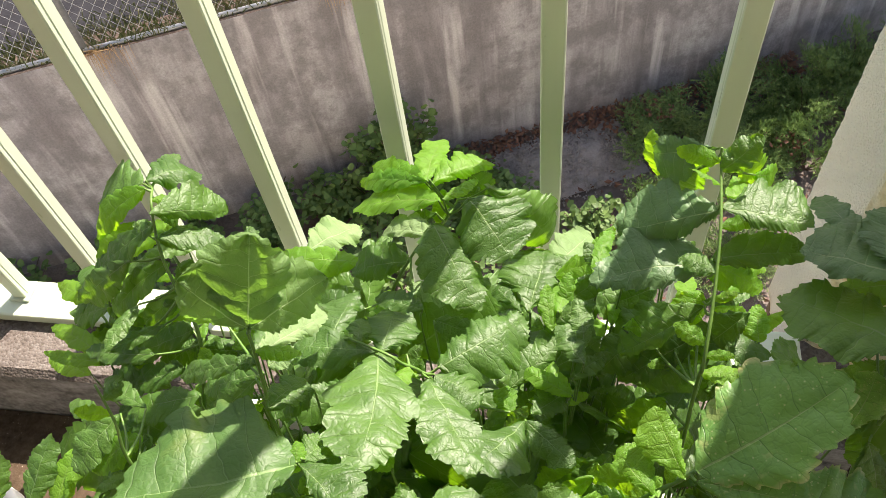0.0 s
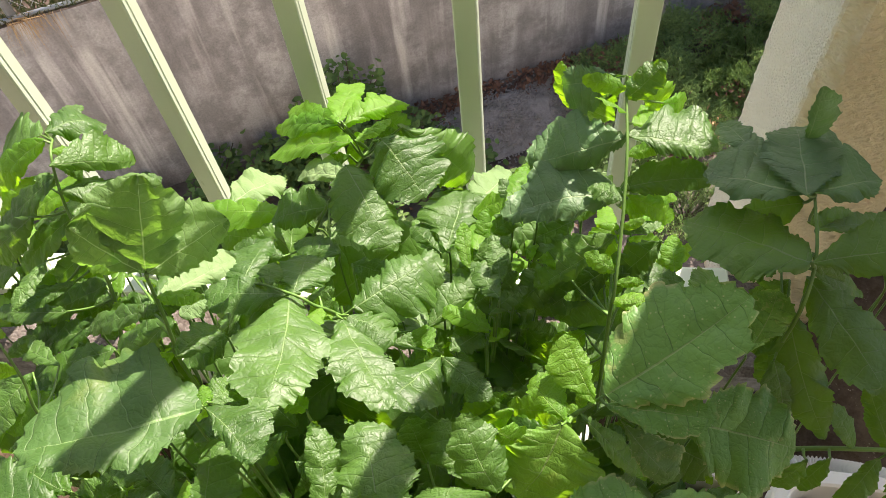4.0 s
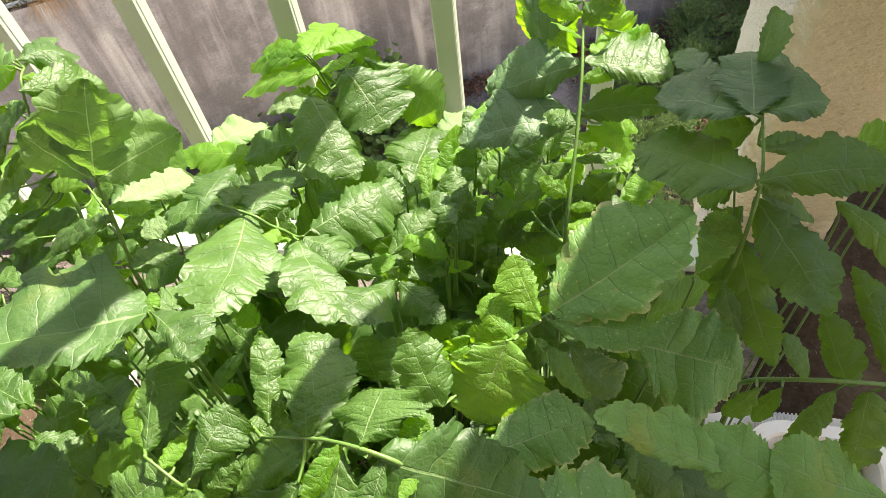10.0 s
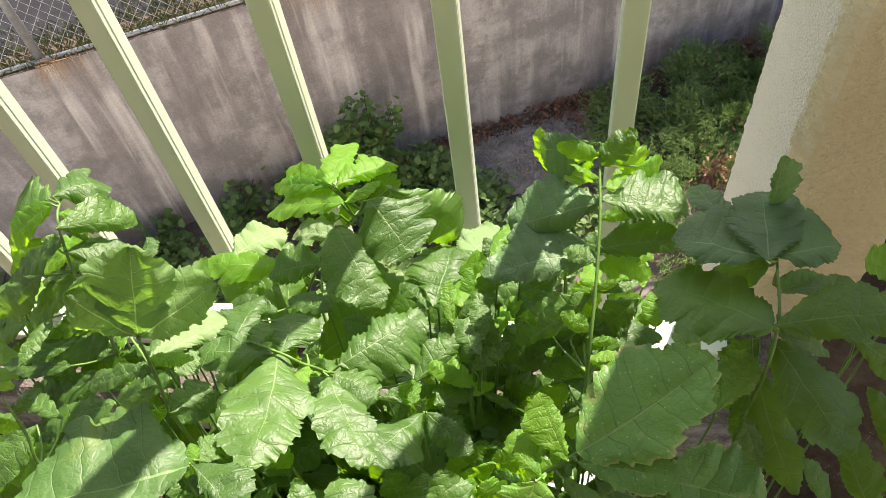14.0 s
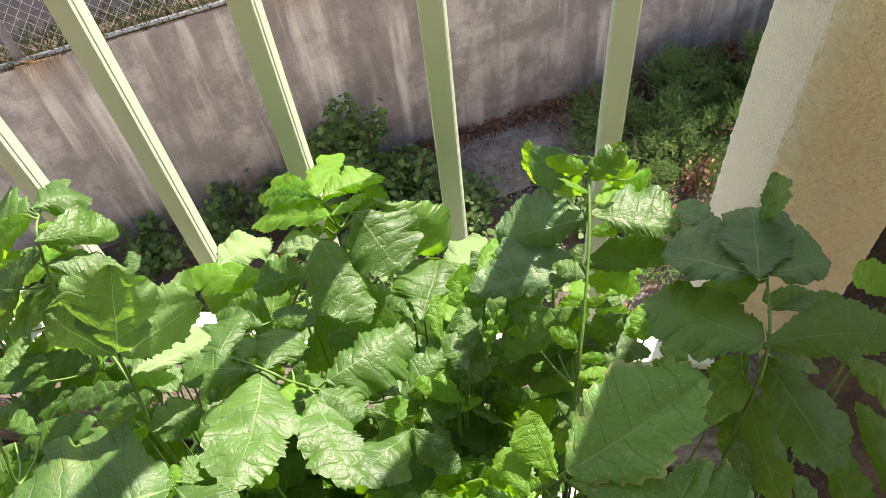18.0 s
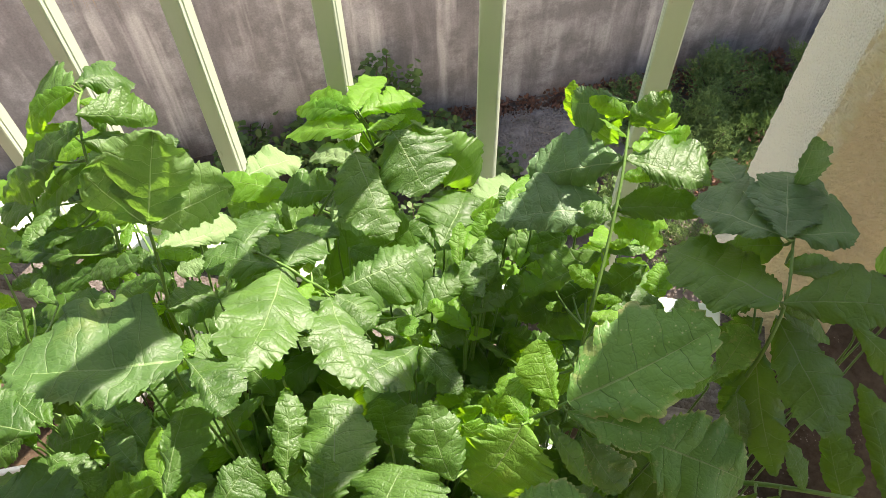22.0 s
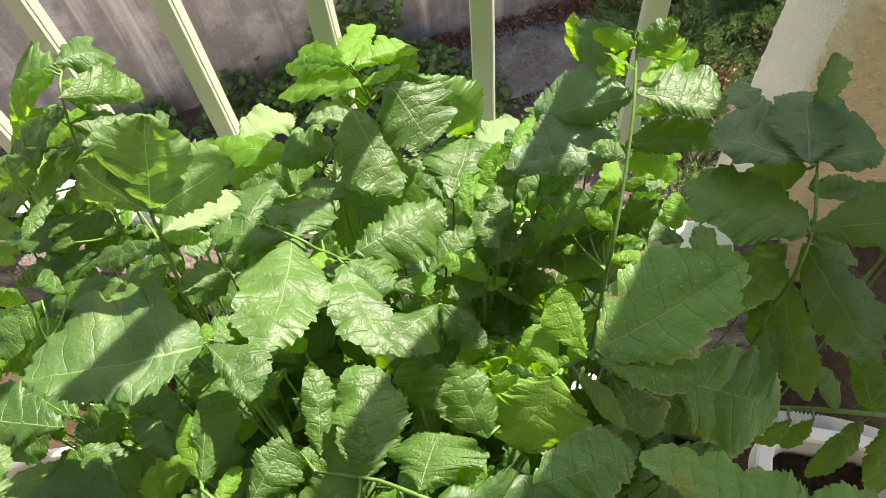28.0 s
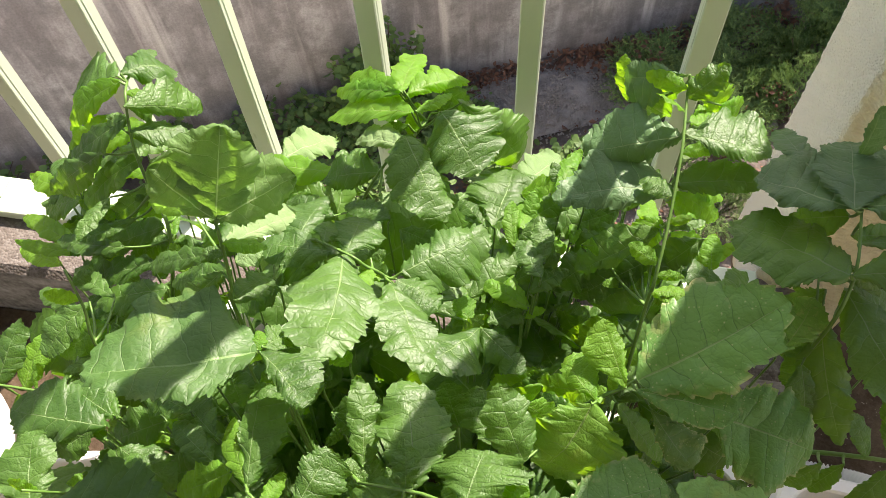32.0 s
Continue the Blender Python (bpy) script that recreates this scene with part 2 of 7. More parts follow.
def concrete_wall_material():
    """Old cast concrete with dark grime and pale runs of lime down its face."""
    m = Mat("stained_concrete", rough=0.88, spec=0.2)
    run = m.noise(m.coords((1.6, 1.6, 0.22)), 2.2, 6, 0.62, 0.3)
    fine_run = m.noise(m.coords((8.0, 8.0, 0.45)), 2.0, 5, 0.6)
    lime = m.noise(m.coords((4.6, 4.6, 0.30)), 1.7, 3, 0.5)
    length = m.noise(m.coords((1.3, 1.3, 0.9)), 1.5, 3, 0.5)
    blot = m.noise(m.coords(), 3.4, 6, 0.7)
    grit = m.noise(m.coords(), 60, 5, 0.75)
    c = m.ramp(run, (0.36, (0.178, 0.160, 0.163)), (0.47, (0.267, 0.249, 0.253)), (0.60, (0.368, 0.351, 0.353)))
    c = m.mix(0.16, c, m.ramp(fine_run, (0.38, (0.155, 0.142, 0.144)), (0.62, (0.368, 0.353, 0.357))))
    c = m.mix(m.ramp(blot, (0.42, 0.8), (0.58, 0.0)), c, (0.160, 0.147, 0.148))
    streak = m.math("MULTIPLY", m.ramp(lime, (0.54, 0.0), (0.66, 1.0)), m.ramp(length, (0.40, 0.0), (0.56, 1.0)))
    c = m.mix(m.math("MULTIPLY", streak, 0.85), c, (0.465, 0.440, 0.435))
    grime = m.math("MULTIPLY", m.ramp(fine_run, (0.55, 0.0), (0.68, 1.0)), m.ramp(blot, (0.45, 0.0), (0.6, 1.0)))
    c = m.mix(m.math("MULTIPLY", grime, 0.45), c, (0.076, 0.070, 0.073))
    c = m.mix(0.35, c, m.ramp(grit, (0.3, 0.2), (0.7, 0.75)), "OVERLAY")
    m.color(c)
    m.bump(m.math("ADD", grit, m.math("MULTIPLY", blot, 2.0)), 0.4, 0.008)
    return m.m


WALL_CONCRETE = concrete_wall_material()


def plain(name, dark, light, scale, rough=0.8, bump=0.3, dist=0.003, spec=0.15, detail=5, metal=0.0):
    m = Mat(name, rough=rough, spec=spec, metal=metal)
    f = m.noise(m.coords(), scale, detail, 0.6)
    g = m.noise(m.coords(), scale * 9, 3, 0.6)
    m.color(m.mix(m.ramp(m.math("MULTIPLY_ADD", g, 0.35, m.math("MULTIPLY", f, 0.65)), (0.32, 0.0), (0.68, 1.0)), dark, light))
    m.bump(m.math("ADD", f, g), bump, dist)
    return m.m


def aggregate_material():
    """Weathered kerb mortar with exposed sand and grit."""
    m = Mat("exposed_aggregate", rough=0.9, spec=0.2)
    v = m.cells(m.coords(), 330)
    big = m.noise(m.coords(), 14, 4)
    c = m.mix(m.ramp(big, (0.35, 0.0), (0.65, 1.0)), (0.066, 0.051, 0.042), (0.118, 0.102, 0.090))
    sep = m.n("SeparateColor")
    m.put(sep.inputs[0], v.outputs["Color"])
    c = m.mix(0.38, c, m.ramp(sep.outputs[0], (0.0, (0.042, 0.033, 0.027)), (0.55, (0.127, 0.109, 0.095)), (1.0, (0.212, 0.196, 0.181))))
    m.color(c)
    m.bump(m.math("SUBTRACT", 1.0, v.outputs["Distance"]), 0.5, 0.002)
    return m.m


KERB_MAT = aggregate_material()


def kerb_face_material():
    m = Mat("mottled_mortar", rough=0.9, spec=0.2)
    f = m.noise(m.coords((1, 1, 2.5)), 22, 5, 0.65)
    g = m.noise(m.coords(), 150, 3)
    m.color(m.mix(0.3, m.ramp(f, (0.38, (0.083, 0.075, 0.068)), (0.52, (0.210, 0.195, 0.180)), (0.66, (0.345, 0.330, 0.315))), m.ramp(g, (0.3, 0.10), (0.7, 0.5))))
    m.bump(m.math("ADD", f, g), 0.4, 0.003)
    return m.m


KERB_FACE = kerb_face_material()


def floor_material():
    """Bare concrete with spilt earth."""
    m = Mat("soiled_concrete", rough=0.92, spec=0.15)
    f = m.noise(m.coords(), 7, 5, 0.6)
    g = m.noise(m.coords(), 120, 4, 0.7)
    v = m.cells(m.coords(), 260)
    c = m.ramp(f, (0.38, (0.027, 0.016, 0.007)), (0.54, (0.058, 0.037, 0.019)), (0.70, (0.132, 0.097, 0.060)))
    c = m.mix(0.25, c, m.ramp(g, (0.3, (0.013, 0.009, 0.007)), (0.7, (0.168, 0.132, 0.103))))
    grain = m.ramp(v.outputs["Distance"], (0.10, 1.0), (0.22, 0.0))
    gate = m.ramp(m.noise(m.coords(), 30, 2), (0.55, 0.0), (0.62, 1.0))
    c = m.mix(m.math("MULTIPLY", grain, gate), c, (0.300, 0.256, 0.206))
    m.color(c)
    m.bump(m.math("ADD", g, m.math("MULTIPLY", grain, 0.4)), 0.5, 0.003)
    return m.m


FLOOR_MAT = floor_material()


def stucco_material():
    """Cream sprayed stucco: stippled on the flanks, dragged into ridges on the front."""
    m = Mat("cream_stucco", rough=0.85, spec=0.25)
    drag = m.noise(m.coords((0.8, 1, 1.5), turn=(0.0, 0.3, 0)), 150, 4, 0.6, 0.5)
    spray = m.cells(m.coords(), 420).outputs["Distance"]
    fine = m.noise(m.coords(), 330, 4, 0.7)
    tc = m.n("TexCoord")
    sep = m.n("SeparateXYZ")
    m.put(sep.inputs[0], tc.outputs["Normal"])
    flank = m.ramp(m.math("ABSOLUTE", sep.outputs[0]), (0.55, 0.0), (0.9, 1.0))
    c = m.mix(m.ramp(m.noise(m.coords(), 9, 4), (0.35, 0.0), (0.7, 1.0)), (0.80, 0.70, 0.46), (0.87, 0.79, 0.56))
    # flanks mixed paler: the brighter sky light they catch is put in the colour
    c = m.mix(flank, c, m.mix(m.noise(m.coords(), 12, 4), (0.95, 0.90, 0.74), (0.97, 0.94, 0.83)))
    c = m.mix(0.20, c, m.ramp(fine, (0.3, 0.35), (0.7, 0.75)), "OVERLAY")
    m.color(c)
    h1 = m.math("ADD", m.math("MULTIPLY", drag, 5.0), m.math("MULTIPLY", fine, 0.25))
    h2 = m.math("ADD", m.math("MULTIPLY", spray, -2.0), m.math("MULTIPLY", fine, 1.6))
    pick = m.n("Mix", data_type="FLOAT")
    m.put(pick.inputs[0], flank)
    m.put(pick.inputs[2], h1)
    m.put(pick.inputs[3], h2)
    m.bump(pick.outputs[0], 0.9, 0.0042)
    return m.m


STUCCO = stucco_material()


def paint_material(name, c1, c2, rough=0.35, specks=0.5):
    m = Mat(name, rough=rough, spec=0.5)
    f = m.noise(m.coords((40, 40, 6)), 1.4, 4)
    dirt = m.ramp(m.cells(m.coords(), 130).outputs["Distance"], (0.03, 1.0), (0.09, 0.0))
    gate = m.ramp(m.noise(m.coords(), 34, 2), (0.56, 0.0), (0.66, 1.0))
    c = m.mix(f, c1, c2)
    c = m.mix(m.math("MULTIPLY", m.math("MULTIPLY", dirt, gate), specks), c, (0.18, 0.16, 0.12))
    m.color(c)
    m.rough(m.ramp(f, (0.3, rough - 0.05), (0.7, rough + 0.15)))
    return m.m


# the railing white is tinted green for light bounced off the leaves
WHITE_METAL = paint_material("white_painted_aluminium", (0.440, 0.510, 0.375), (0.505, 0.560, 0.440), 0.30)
WHITE_PLASTIC = paint_material("white_plastic", (0.70, 0.67, 0.63), (0.80, 0.78, 0.75), 0.42, 0.25)
HOSE_PLASTIC = paint_material("grey_white_plastic", (0.50, 0.49, 0.46), (0.60, 0.59, 0.56), 0.45, 0.2)
GALV = plain("galvanised_steel", (0.20, 0.21, 0.22), (0.34, 0.35, 0.37), 30, rough=0.5, bump=0.1, metal=0.6)
WIRE = plain("dull_wire", (0.22, 0.23, 0.24), (0.33, 0.34, 0.36), 20, rough=0.55, bump=0.05, metal=0.4)
ASPHALT = plain("asphalt", (0.017, 0.017, 0.019), (0.032, 0.032, 0.036), 6, rough=1.0, bump=0.5, dist=0.01, spec=0.02)
SOIL = plain("potting_soil", (0.028, 0.017, 0.011), (0.085, 0.052, 0.034), 90, rough=0.95, bump=0.9, dist=0.006)
LEAF_LITTER = plain("leaf_litter", (0.048, 0.034, 0.027), (0.128, 0.096, 0.080), 5, rough=0.95, bump=0.8, dist=0.02)


def ground_material():
    """Bare earth in the bed along the wall; elsewhere unseen pale ground, added to bounce light."""
    m = Mat("earth_and_bounce", rough=0.95, spec=0.15)
    f = m.noise(m.coords(), 3, 5, 0.6)
    g = m.noise(m.coords(), 27, 3, 0.6)
    grain = m.ramp(m.math("MULTIPLY_ADD", g, 0.35, m.math("MULTIPLY", f, 0.65)), (0.32, 0.0), (0.68, 1.0))
    sep = m.n("SeparateXYZ")
    m.put(sep.inputs[0], m.coords())
    edge = m.math("MULTIPLY_ADD", f, 0.3, -0.15)
    inner = m.math("LESS_THAN", m.math("ADD", sep.outputs[1], edge), 2.0)
    outer = m.math("LESS_THAN", m.math("ADD", sep.outputs[0], edge), -5.0)
    earth = m.mix(grain, (0.070, 0.055, 0.045), (0.16, 0.135, 0.12))
    # unseen pale zone, added to throw sunlight up at the pillar
    pale_bounce = m.mix(grain, (0.50, 0.48, 0.45), (0.62, 0.60, 0.56))
    m.color(m.mix(m.math("MAXIMUM", inner, outer), earth, pale_bounce))
    m.bump(m.math("ADD", f, g), 0.7, 0.02)
    return m.m


DIRT = ground_material()
STONE = plain("grey_stone", (0.160, 0.144, 0.132), (0.288, 0.264, 0.248), 9, rough=0.9, bump=0.5, dist=0.01)
PLASTER = plain("cream_plaster", (0.52, 0.44, 0.30), (0.60, 0.52, 0.37), 4, rough=0.9, bump=0.2)
SLAB = plain("painted_slab", (0.50, 0.48, 0.45), (0.60, 0.58, 0.55), 5, rough=0.9, bump=0.3)
SHRUB = foliage_material("shrub_leaves", (0.056, 0.112, 0.029), (0.136, 0.216, 0.060), (0.104, 0.200, 0.032), 0.28)
JUNIPER = foliage_material("juniper_sprays", (0.060, 0.120, 0.034), (0.185, 0.275, 0.080), (0.10, 0.18, 0.03), 0.18)
GRASS = foliage_material("grass_blades", (0.028, 0.046, 0.013), (0.084, 0.073, 0.032), (0.056, 0.084, 0.014), 0.15)
STRAW = foliage_material("dry_straw", (0.22, 0.13, 0.06), (0.42, 0.28, 0.14), (0.3, 0.2, 0.1), 0.15)
DEAD = foliage_material("dead_leaves", (0.075, 0.038, 0.026), (0.22, 0.105, 0.062), (0.2, 0.09, 0.05), 0.12)
BARK = plain("brown_twig", (0.05, 0.035, 0.026), (0.11, 0.08, 0.06), 40, rough=0.9, bump=0.5)


# ---------------------------------------------------------------- mesh helpers
def finish(bm, mat, smooth):
    me = bpy.data.meshes.new("mesh")
    bm.normal_update()
    bm.to_mesh(me)
    bm.free()
    me.materials.append(mat)
    if smooth:
        me.polygons.foreach_set("use_smooth", [True] * len(me.polygons))
    return me


def part(name, bm, material, parent=None, label="", smooth=False, kind=""):
    """One mesh object, under a thing or a part when a parent is given. Vertices are in the parent's own space."""
    me = finish(bm, material, smooth)
    me.name = name
    ob = new(name, me)
    if parent is not None:
        ob.parent = parent
    if label or kind:
        tagged(ob, label=label, kind=kind)
    return ob


def thing(name, place=(0, 0, 0), rz=0.0, label="", category="", group="", kind=""):
    ob = new(name)
    ob.empty_display_size = 0.05
    ob.matrix_basis = pose(*place, 0, 0, rz)
    return tagged(ob, label, category, group, kind)


def box(bm, lo, hi, bevel=0.0, segs=2):
    """A box with rounded edges, added to bm."""
    made = bmesh.ops.create_cube(bm, size=1.0)
    vs = made["verts"]
    lo, hi = Vector(lo), Vector(hi)
    for v in vs:
        v.co = Vector([lo[k] + (v.co[k] + 0.5) * (hi[k] - lo[k]) for k in range(3)])
    if bevel:
        es = list({ed for v in vs for ed in v.link_edges})
        bmesh.ops.bevel(bm, geom=es, offset=bevel, segments=segs, affect="EDGES", profile=0.5)
    return bm


def boxed(lo, hi, bevel=0.0, segs=2):
    return box(bmesh.new(), lo, hi, bevel, segs)


def tube(bm, pts, radii, sides=7):
    """A round tapering stalk along points, closed at the ends."""
    pts = [Vector(p) for p in pts]
    rings = []
    side = None
    for k, p in enumerate(pts):
        ahead = (pts[min(k + 1, len(pts) - 1)] - pts[max(k - 1, 0)]).normalized()
        if side is None:
            side = ahead.orthogonal().normalized()
        side = (side - ahead * side.dot(ahead)).normalized()
        up = ahead.cross(side)
        r = radii[k] if isinstance(radii, (list, tuple)) else radii
        rings.append([bm.verts.new(p + (side * math.cos(2 * math.pi * j / sides) + up * math.sin(2 * math.pi * j / sides)) * r) for j in range(sides)])
    for r1, r2 in zip(rings, rings[1:]):
        for j in range(sides):
            bm.faces.new((r1[j], r1[(j + 1) % sides], r2[(j + 1) % sides], r2[j]))
    bm.faces.new(list(reversed(rings[0])))
    bm.faces.new(rings[-1])
    return bm


def glide(pts, n=4):
    """A smooth line through points (Catmull-Rom)."""
    pts = [Vector(p) for p in pts]
    if len(pts) < 3:
        return pts
    ext = [2 * pts[0] - pts[1]] + pts + [2 * pts[-1] - pts[-2]]
    out = []
    for k in range(1, len(ext) - 2):
        p0, p1, p2, p3 = ext[k - 1 : k + 3]
        for j in range(n):
            t = j / n
            out.append(0.5 * (2 * p1 + (p2 - p0) * t + (2 * p0 - 5 * p1 + 4 * p2 - p3) * t * t + (3 * p1 - p0 - 3 * p2 + p3) * t * t * t))
    return out + [pts[-1]]


# ---------------------------------------------------------------- the ground below, the wall and the road behind it
GROUND_Z, WALL_TOP = -4.05, -2.17
WALL_TURN = 24.3                                       # the wall runs askew to the balcony
WALL_AT = (-1.307, 4.565, 0)                           # a point on its near face


def on_wall(along, out, z):
    """World place: metres along the wall from WALL_AT, metres out from its near face (towards the balcony), height."""
    c, s = math.cos(radians(WALL_TURN)), math.sin(radians(WALL_TURN))
    return Vector((WALL_AT[0] + along * c + out * s, WALL_AT[1] + along * s - out * c, z))


bm = bmesh.new()
bmesh.ops.create_grid(bm, x_segments=60, y_segments=60, size=1.0)
for v in bm.verts:
    x, y = v.co.x, v.co.y
    v.co = Vector((x * (6 + 144 * abs(x) ** 3), 3 + y * (6 + 144 * abs(y) ** 3), GROUND_Z))
    if abs(v.co.x) < 12 and abs(v.co.y) < 12:
        v.co.z += 0.05 * noise.noise(v.co * 1.3)
ground = part("ground", bm, DIRT, smooth=True)
tagged(ground, "bare brown earth strewn with dead leaves, with an unseen pale bounce area beyond", "ground", kind="structure")

wall = part("retaining_wall", boxed((-9, 0, GROUND_Z - 0.3), (9, 0.22, WALL_TOP), 0.012), WALL_CONCRETE)
wall.data.materials.append(LEAF_LITTER)
for poly in wall.data.polygons:
    if poly.normal.z > 0.9:
        poly.material_index = 1
wall.matrix_basis = pose(WALL_AT[0], WALL_AT[1], 0, 0, 0, WALL_TURN)
tagged(wall, "grey cast concrete retaining wall with dark water streaks", "wall", kind="structure")

bm = boxed((-60, 0.24, GROUND_Z - 0.3), (60, 90, WALL_TOP - 0.03))
road = part("road", bm, ASPHALT)
road.matrix_basis = pose(WALL_AT[0], WALL_AT[1], 0, 0, 0, WALL_TURN)
tagged(road, "dark grey asphalt behind the fence on the wall", "road", kind="structure")

# fence on the wall: posts, bottom rail, woven wire
fence = thing("chain_link_fence", (WALL_AT[0], WALL_AT[1], WALL_TOP), WALL_TURN, "grey galvanised chain-link fence standing on the concrete wall", "fence")
for k, x in enumerate((-4.0, -2.0, 0.0, 2.0, 4.0)):
    part("post", tube(bmesh.new(), [(x, 0.075, -0.02), (x, 0.075, 1.5)], 0.030, 12), GALV, fence, smooth=True)
part("bottom_rail", tube(bmesh.new(), [(-6, 0.045, 0.012), (6, 0.045, 0.012)], 0.017, 8), GALV, fence, smooth=True)
part("top_rail", tube(bmesh.new(), [(-6, 0.075, 1.48), (6, 0.075, 1.48)], 0.020, 8), GALV, fence, smooth=True)
verts, faces = [], []


def wire(p, q, r=0.0022):
    p, q = Vector(p), Vector(q)
    d = (q - p).normalized()
    s1 = Vector((0, 1, 0))
    s2 = d.cross(s1)
    i = len(verts)
    for c in (p, q):
        for j in range(3):
            verts.append(c + (s1 * math.cos(2.094 * j) + s2 * math.sin(2.094 * j)) * r)
    faces.extend([(i + j, i + (j + 1) % 3, i + 3 + (j + 1) % 3, i + 3 + j) for j in range(3)])


H, STEP = 1.42, 0.078
k = -6.0
while k < 6.0:
    wire((k, 0.072, 0.04), (k + H * 0.86, 0.072, 0.04 + H))
    wire((k + H * 0.86, 0.078, 0.04), (k, 0.078, 0.04 + H))
    k += STEP
me = bpy.data.meshes.new("wire_mesh")
me.from_pydata([tuple(v) for v in verts], [], faces)
me.materials.append(WIRE)
net = new("wire_mesh", me)
net.parent = fence
tagged(net, label="woven grey wire diamonds", kind="stuff")


# ---------------------------------------------------------------- plants on the ground
class Soup:
    """Many small faces gathered into one mesh."""

    def __init__(self):
        self.v, self.f = [], []

    def leaf(self, at, way, side, length, width, fold=0.25):
        """A small pointed leaf of two halves, folded along its midrib."""
        up = way.cross(side)
        i = len(self.v)
        mid = at + way * length * 0.45
        self.v += [at, mid + side * width * 0.5 + up * width * fold, at + way * length, mid - side * width * 0.5 + up * width * fold]
        self.f += [(i, i + 1, i + 2), (i, i + 2, i + 3)]

    def round_leaf(self, at, way, side, length, width):
        up = way.cross(side)
        i = len(self.v)
        n = 7
        for j in range(n):
            a = 2 * math.pi * j / n
            r = 1.0 if j % 2 else 0.78
            self.v.append(at + way * length * (0.5 - 0.5 * math.cos(a)) * 1.0 + side * width * 0.5 * math.sin(a) * r + up * 0.15 * width * abs(math.sin(a)))
        self.f.append(tuple(range(i, i + n)))

    def blade(self, at, way, side, length, width, droop=0.3):
        i = len(self.v)
        tip = at + way * length - Vector((0, 0, droop * length))
        mid = at + way * length * 0.55
        self.v += [at - side * width * 0.5, at + side * width * 0.5, mid + side * width * 0.4, mid - side * width * 0.4, tip]
        self.f += [(i, i + 1, i + 2, i + 3), (i + 3, i + 2, i + 4)]

    def mesh(self, name, mat):
        me = bpy.data.meshes.new(name)
        me.from_pydata([tuple(p) for p in self.v], [], self.f)
        me.materials.append(mat)
        return me

    def object(self, name, mat, parent=None, label="", kind=""):
        ob = new(name, self.mesh(name, mat))
        if parent is not None:
            ob.parent = parent
        if label or kind:
            tagged(ob, label=label, kind=kind)
        return ob


rnd = random.Random(11)


def any_way(r=rnd, up=0.0):
    v = Vector((r.gauss(0, 1), r.gauss(0, 1), r.gauss(0, 1) + up))
    return v.normalized()


def shrub(place, w, h, leaves, size, seed, label):
    """A leafy shrub: branching twigs, and clumps of round-toothed leaves along them."""
    r = random.Random(seed)
    ob = thing("shrub", place, r.uniform(0, 360), label, "shrub", "shrubs along the wall")
    twigs = bmesh.new()
    soup = Soup()
    ends = []
    for k in range(max(7, int(12 * w / 0.5))):
        a, lean = r.uniform(0, 6.283), r.uniform(0.1, 1.0)
        tip = Vector((math.cos(a) * w * 0.5 * lean, math.sin(a) * w * 0.5 * lean, h * r.uniform(0.55, 1.0) * (1.05 - 0.35 * lean)))
        mid = tip * 0.5 + Vector((r.gauss(0, 0.03), r.gauss(0, 0.03), h * 0.08))
        tube(twigs, glide([(0.2 * tip.x, 0.2 * tip.y, -0.03), mid, tip], 3), 0.004, 4)
        ends += [(mid, tip)]
    part("twig", twigs, BARK, ob, kind="stuff")
    for k in range(leaves):
        m0, t0 = r.choice(ends)
        t = r.uniform(-0.4, 1.0)
        at = m0 + (t0 - m0) * t + Vector((r.gauss(0, 0.045), r.gauss(0, 0.045), r.gauss(0, 0.035)))
        at.z = max(at.z, 0.01)
        way = Vector((r.gauss(0, 1), r.gauss(0, 1), r.gauss(0.1, 0.5))).normalized()
        side = way.cross(Vector((r.gauss(0, 0.35), r.gauss(0, 0.35), 1))).normalized()
        s = size * r.uniform(0.6, 1.3)
        soup.round_leaf(at, way, side, s, s * 0.8)
    soup.object("foliage", SHRUB, ob, kind="stuff")
    return ob


def juniper(place, w, h, sprays, seed, label):
    """A low juniper: feathery sprays of needles on spreading boughs."""
    r = random.Random(seed)
    ob = thing("juniper", place, r.uniform(0, 360), label, "shrub", "junipers by the wall")
    twigs = bmesh.new()
    soup = Soup()
    for k in range(max(8, int(14 * w))):
        a, reach = r.uniform(0, 6.283), r.uniform(0.35, 1.0)
        tip = Vector((math.cos(a) * w * 0.5 * reach, math.sin(a) * w * 0.5 * reach, h * r.uniform(0.4, 1.0) * (1.1 - 0.55 * reach)))
        mid = tip * 0.55 + Vector((0, 0, h * 0.18))
        line = glide([(0, 0, 0), mid, tip], 6)
        tube(twigs, line, 0.006, 4)
        for j in range(int(1.5 * sprays / (14 * w))):
            p = line[r.randrange(3, len(line))] + Vector((r.gauss(0, 0.05), r.gauss(0, 0.05), r.gauss(0.02, 0.03)))
            way = (Vector((math.cos(a), math.sin(a), 0.3)) + Vector((r.gauss(0, 0.6), r.gauss(0, 0.6), r.gauss(0.25, 0.4)))).normalized()
            for q in range(13):
                w2 = (way * 0.6 + any_way(r, 0.5) * 0.9).normalized()
                sd = w2.orthogonal().normalized()
                soup.blade(p + way * 0.006 * q, w2, sd, r.uniform(0.016, 0.036), 0.0065, 0.0)
    part("bough", twigs, BARK, ob, kind="stuff")
    soup.object("sprays", JUNIPER, ob, kind="stuff")
    return ob


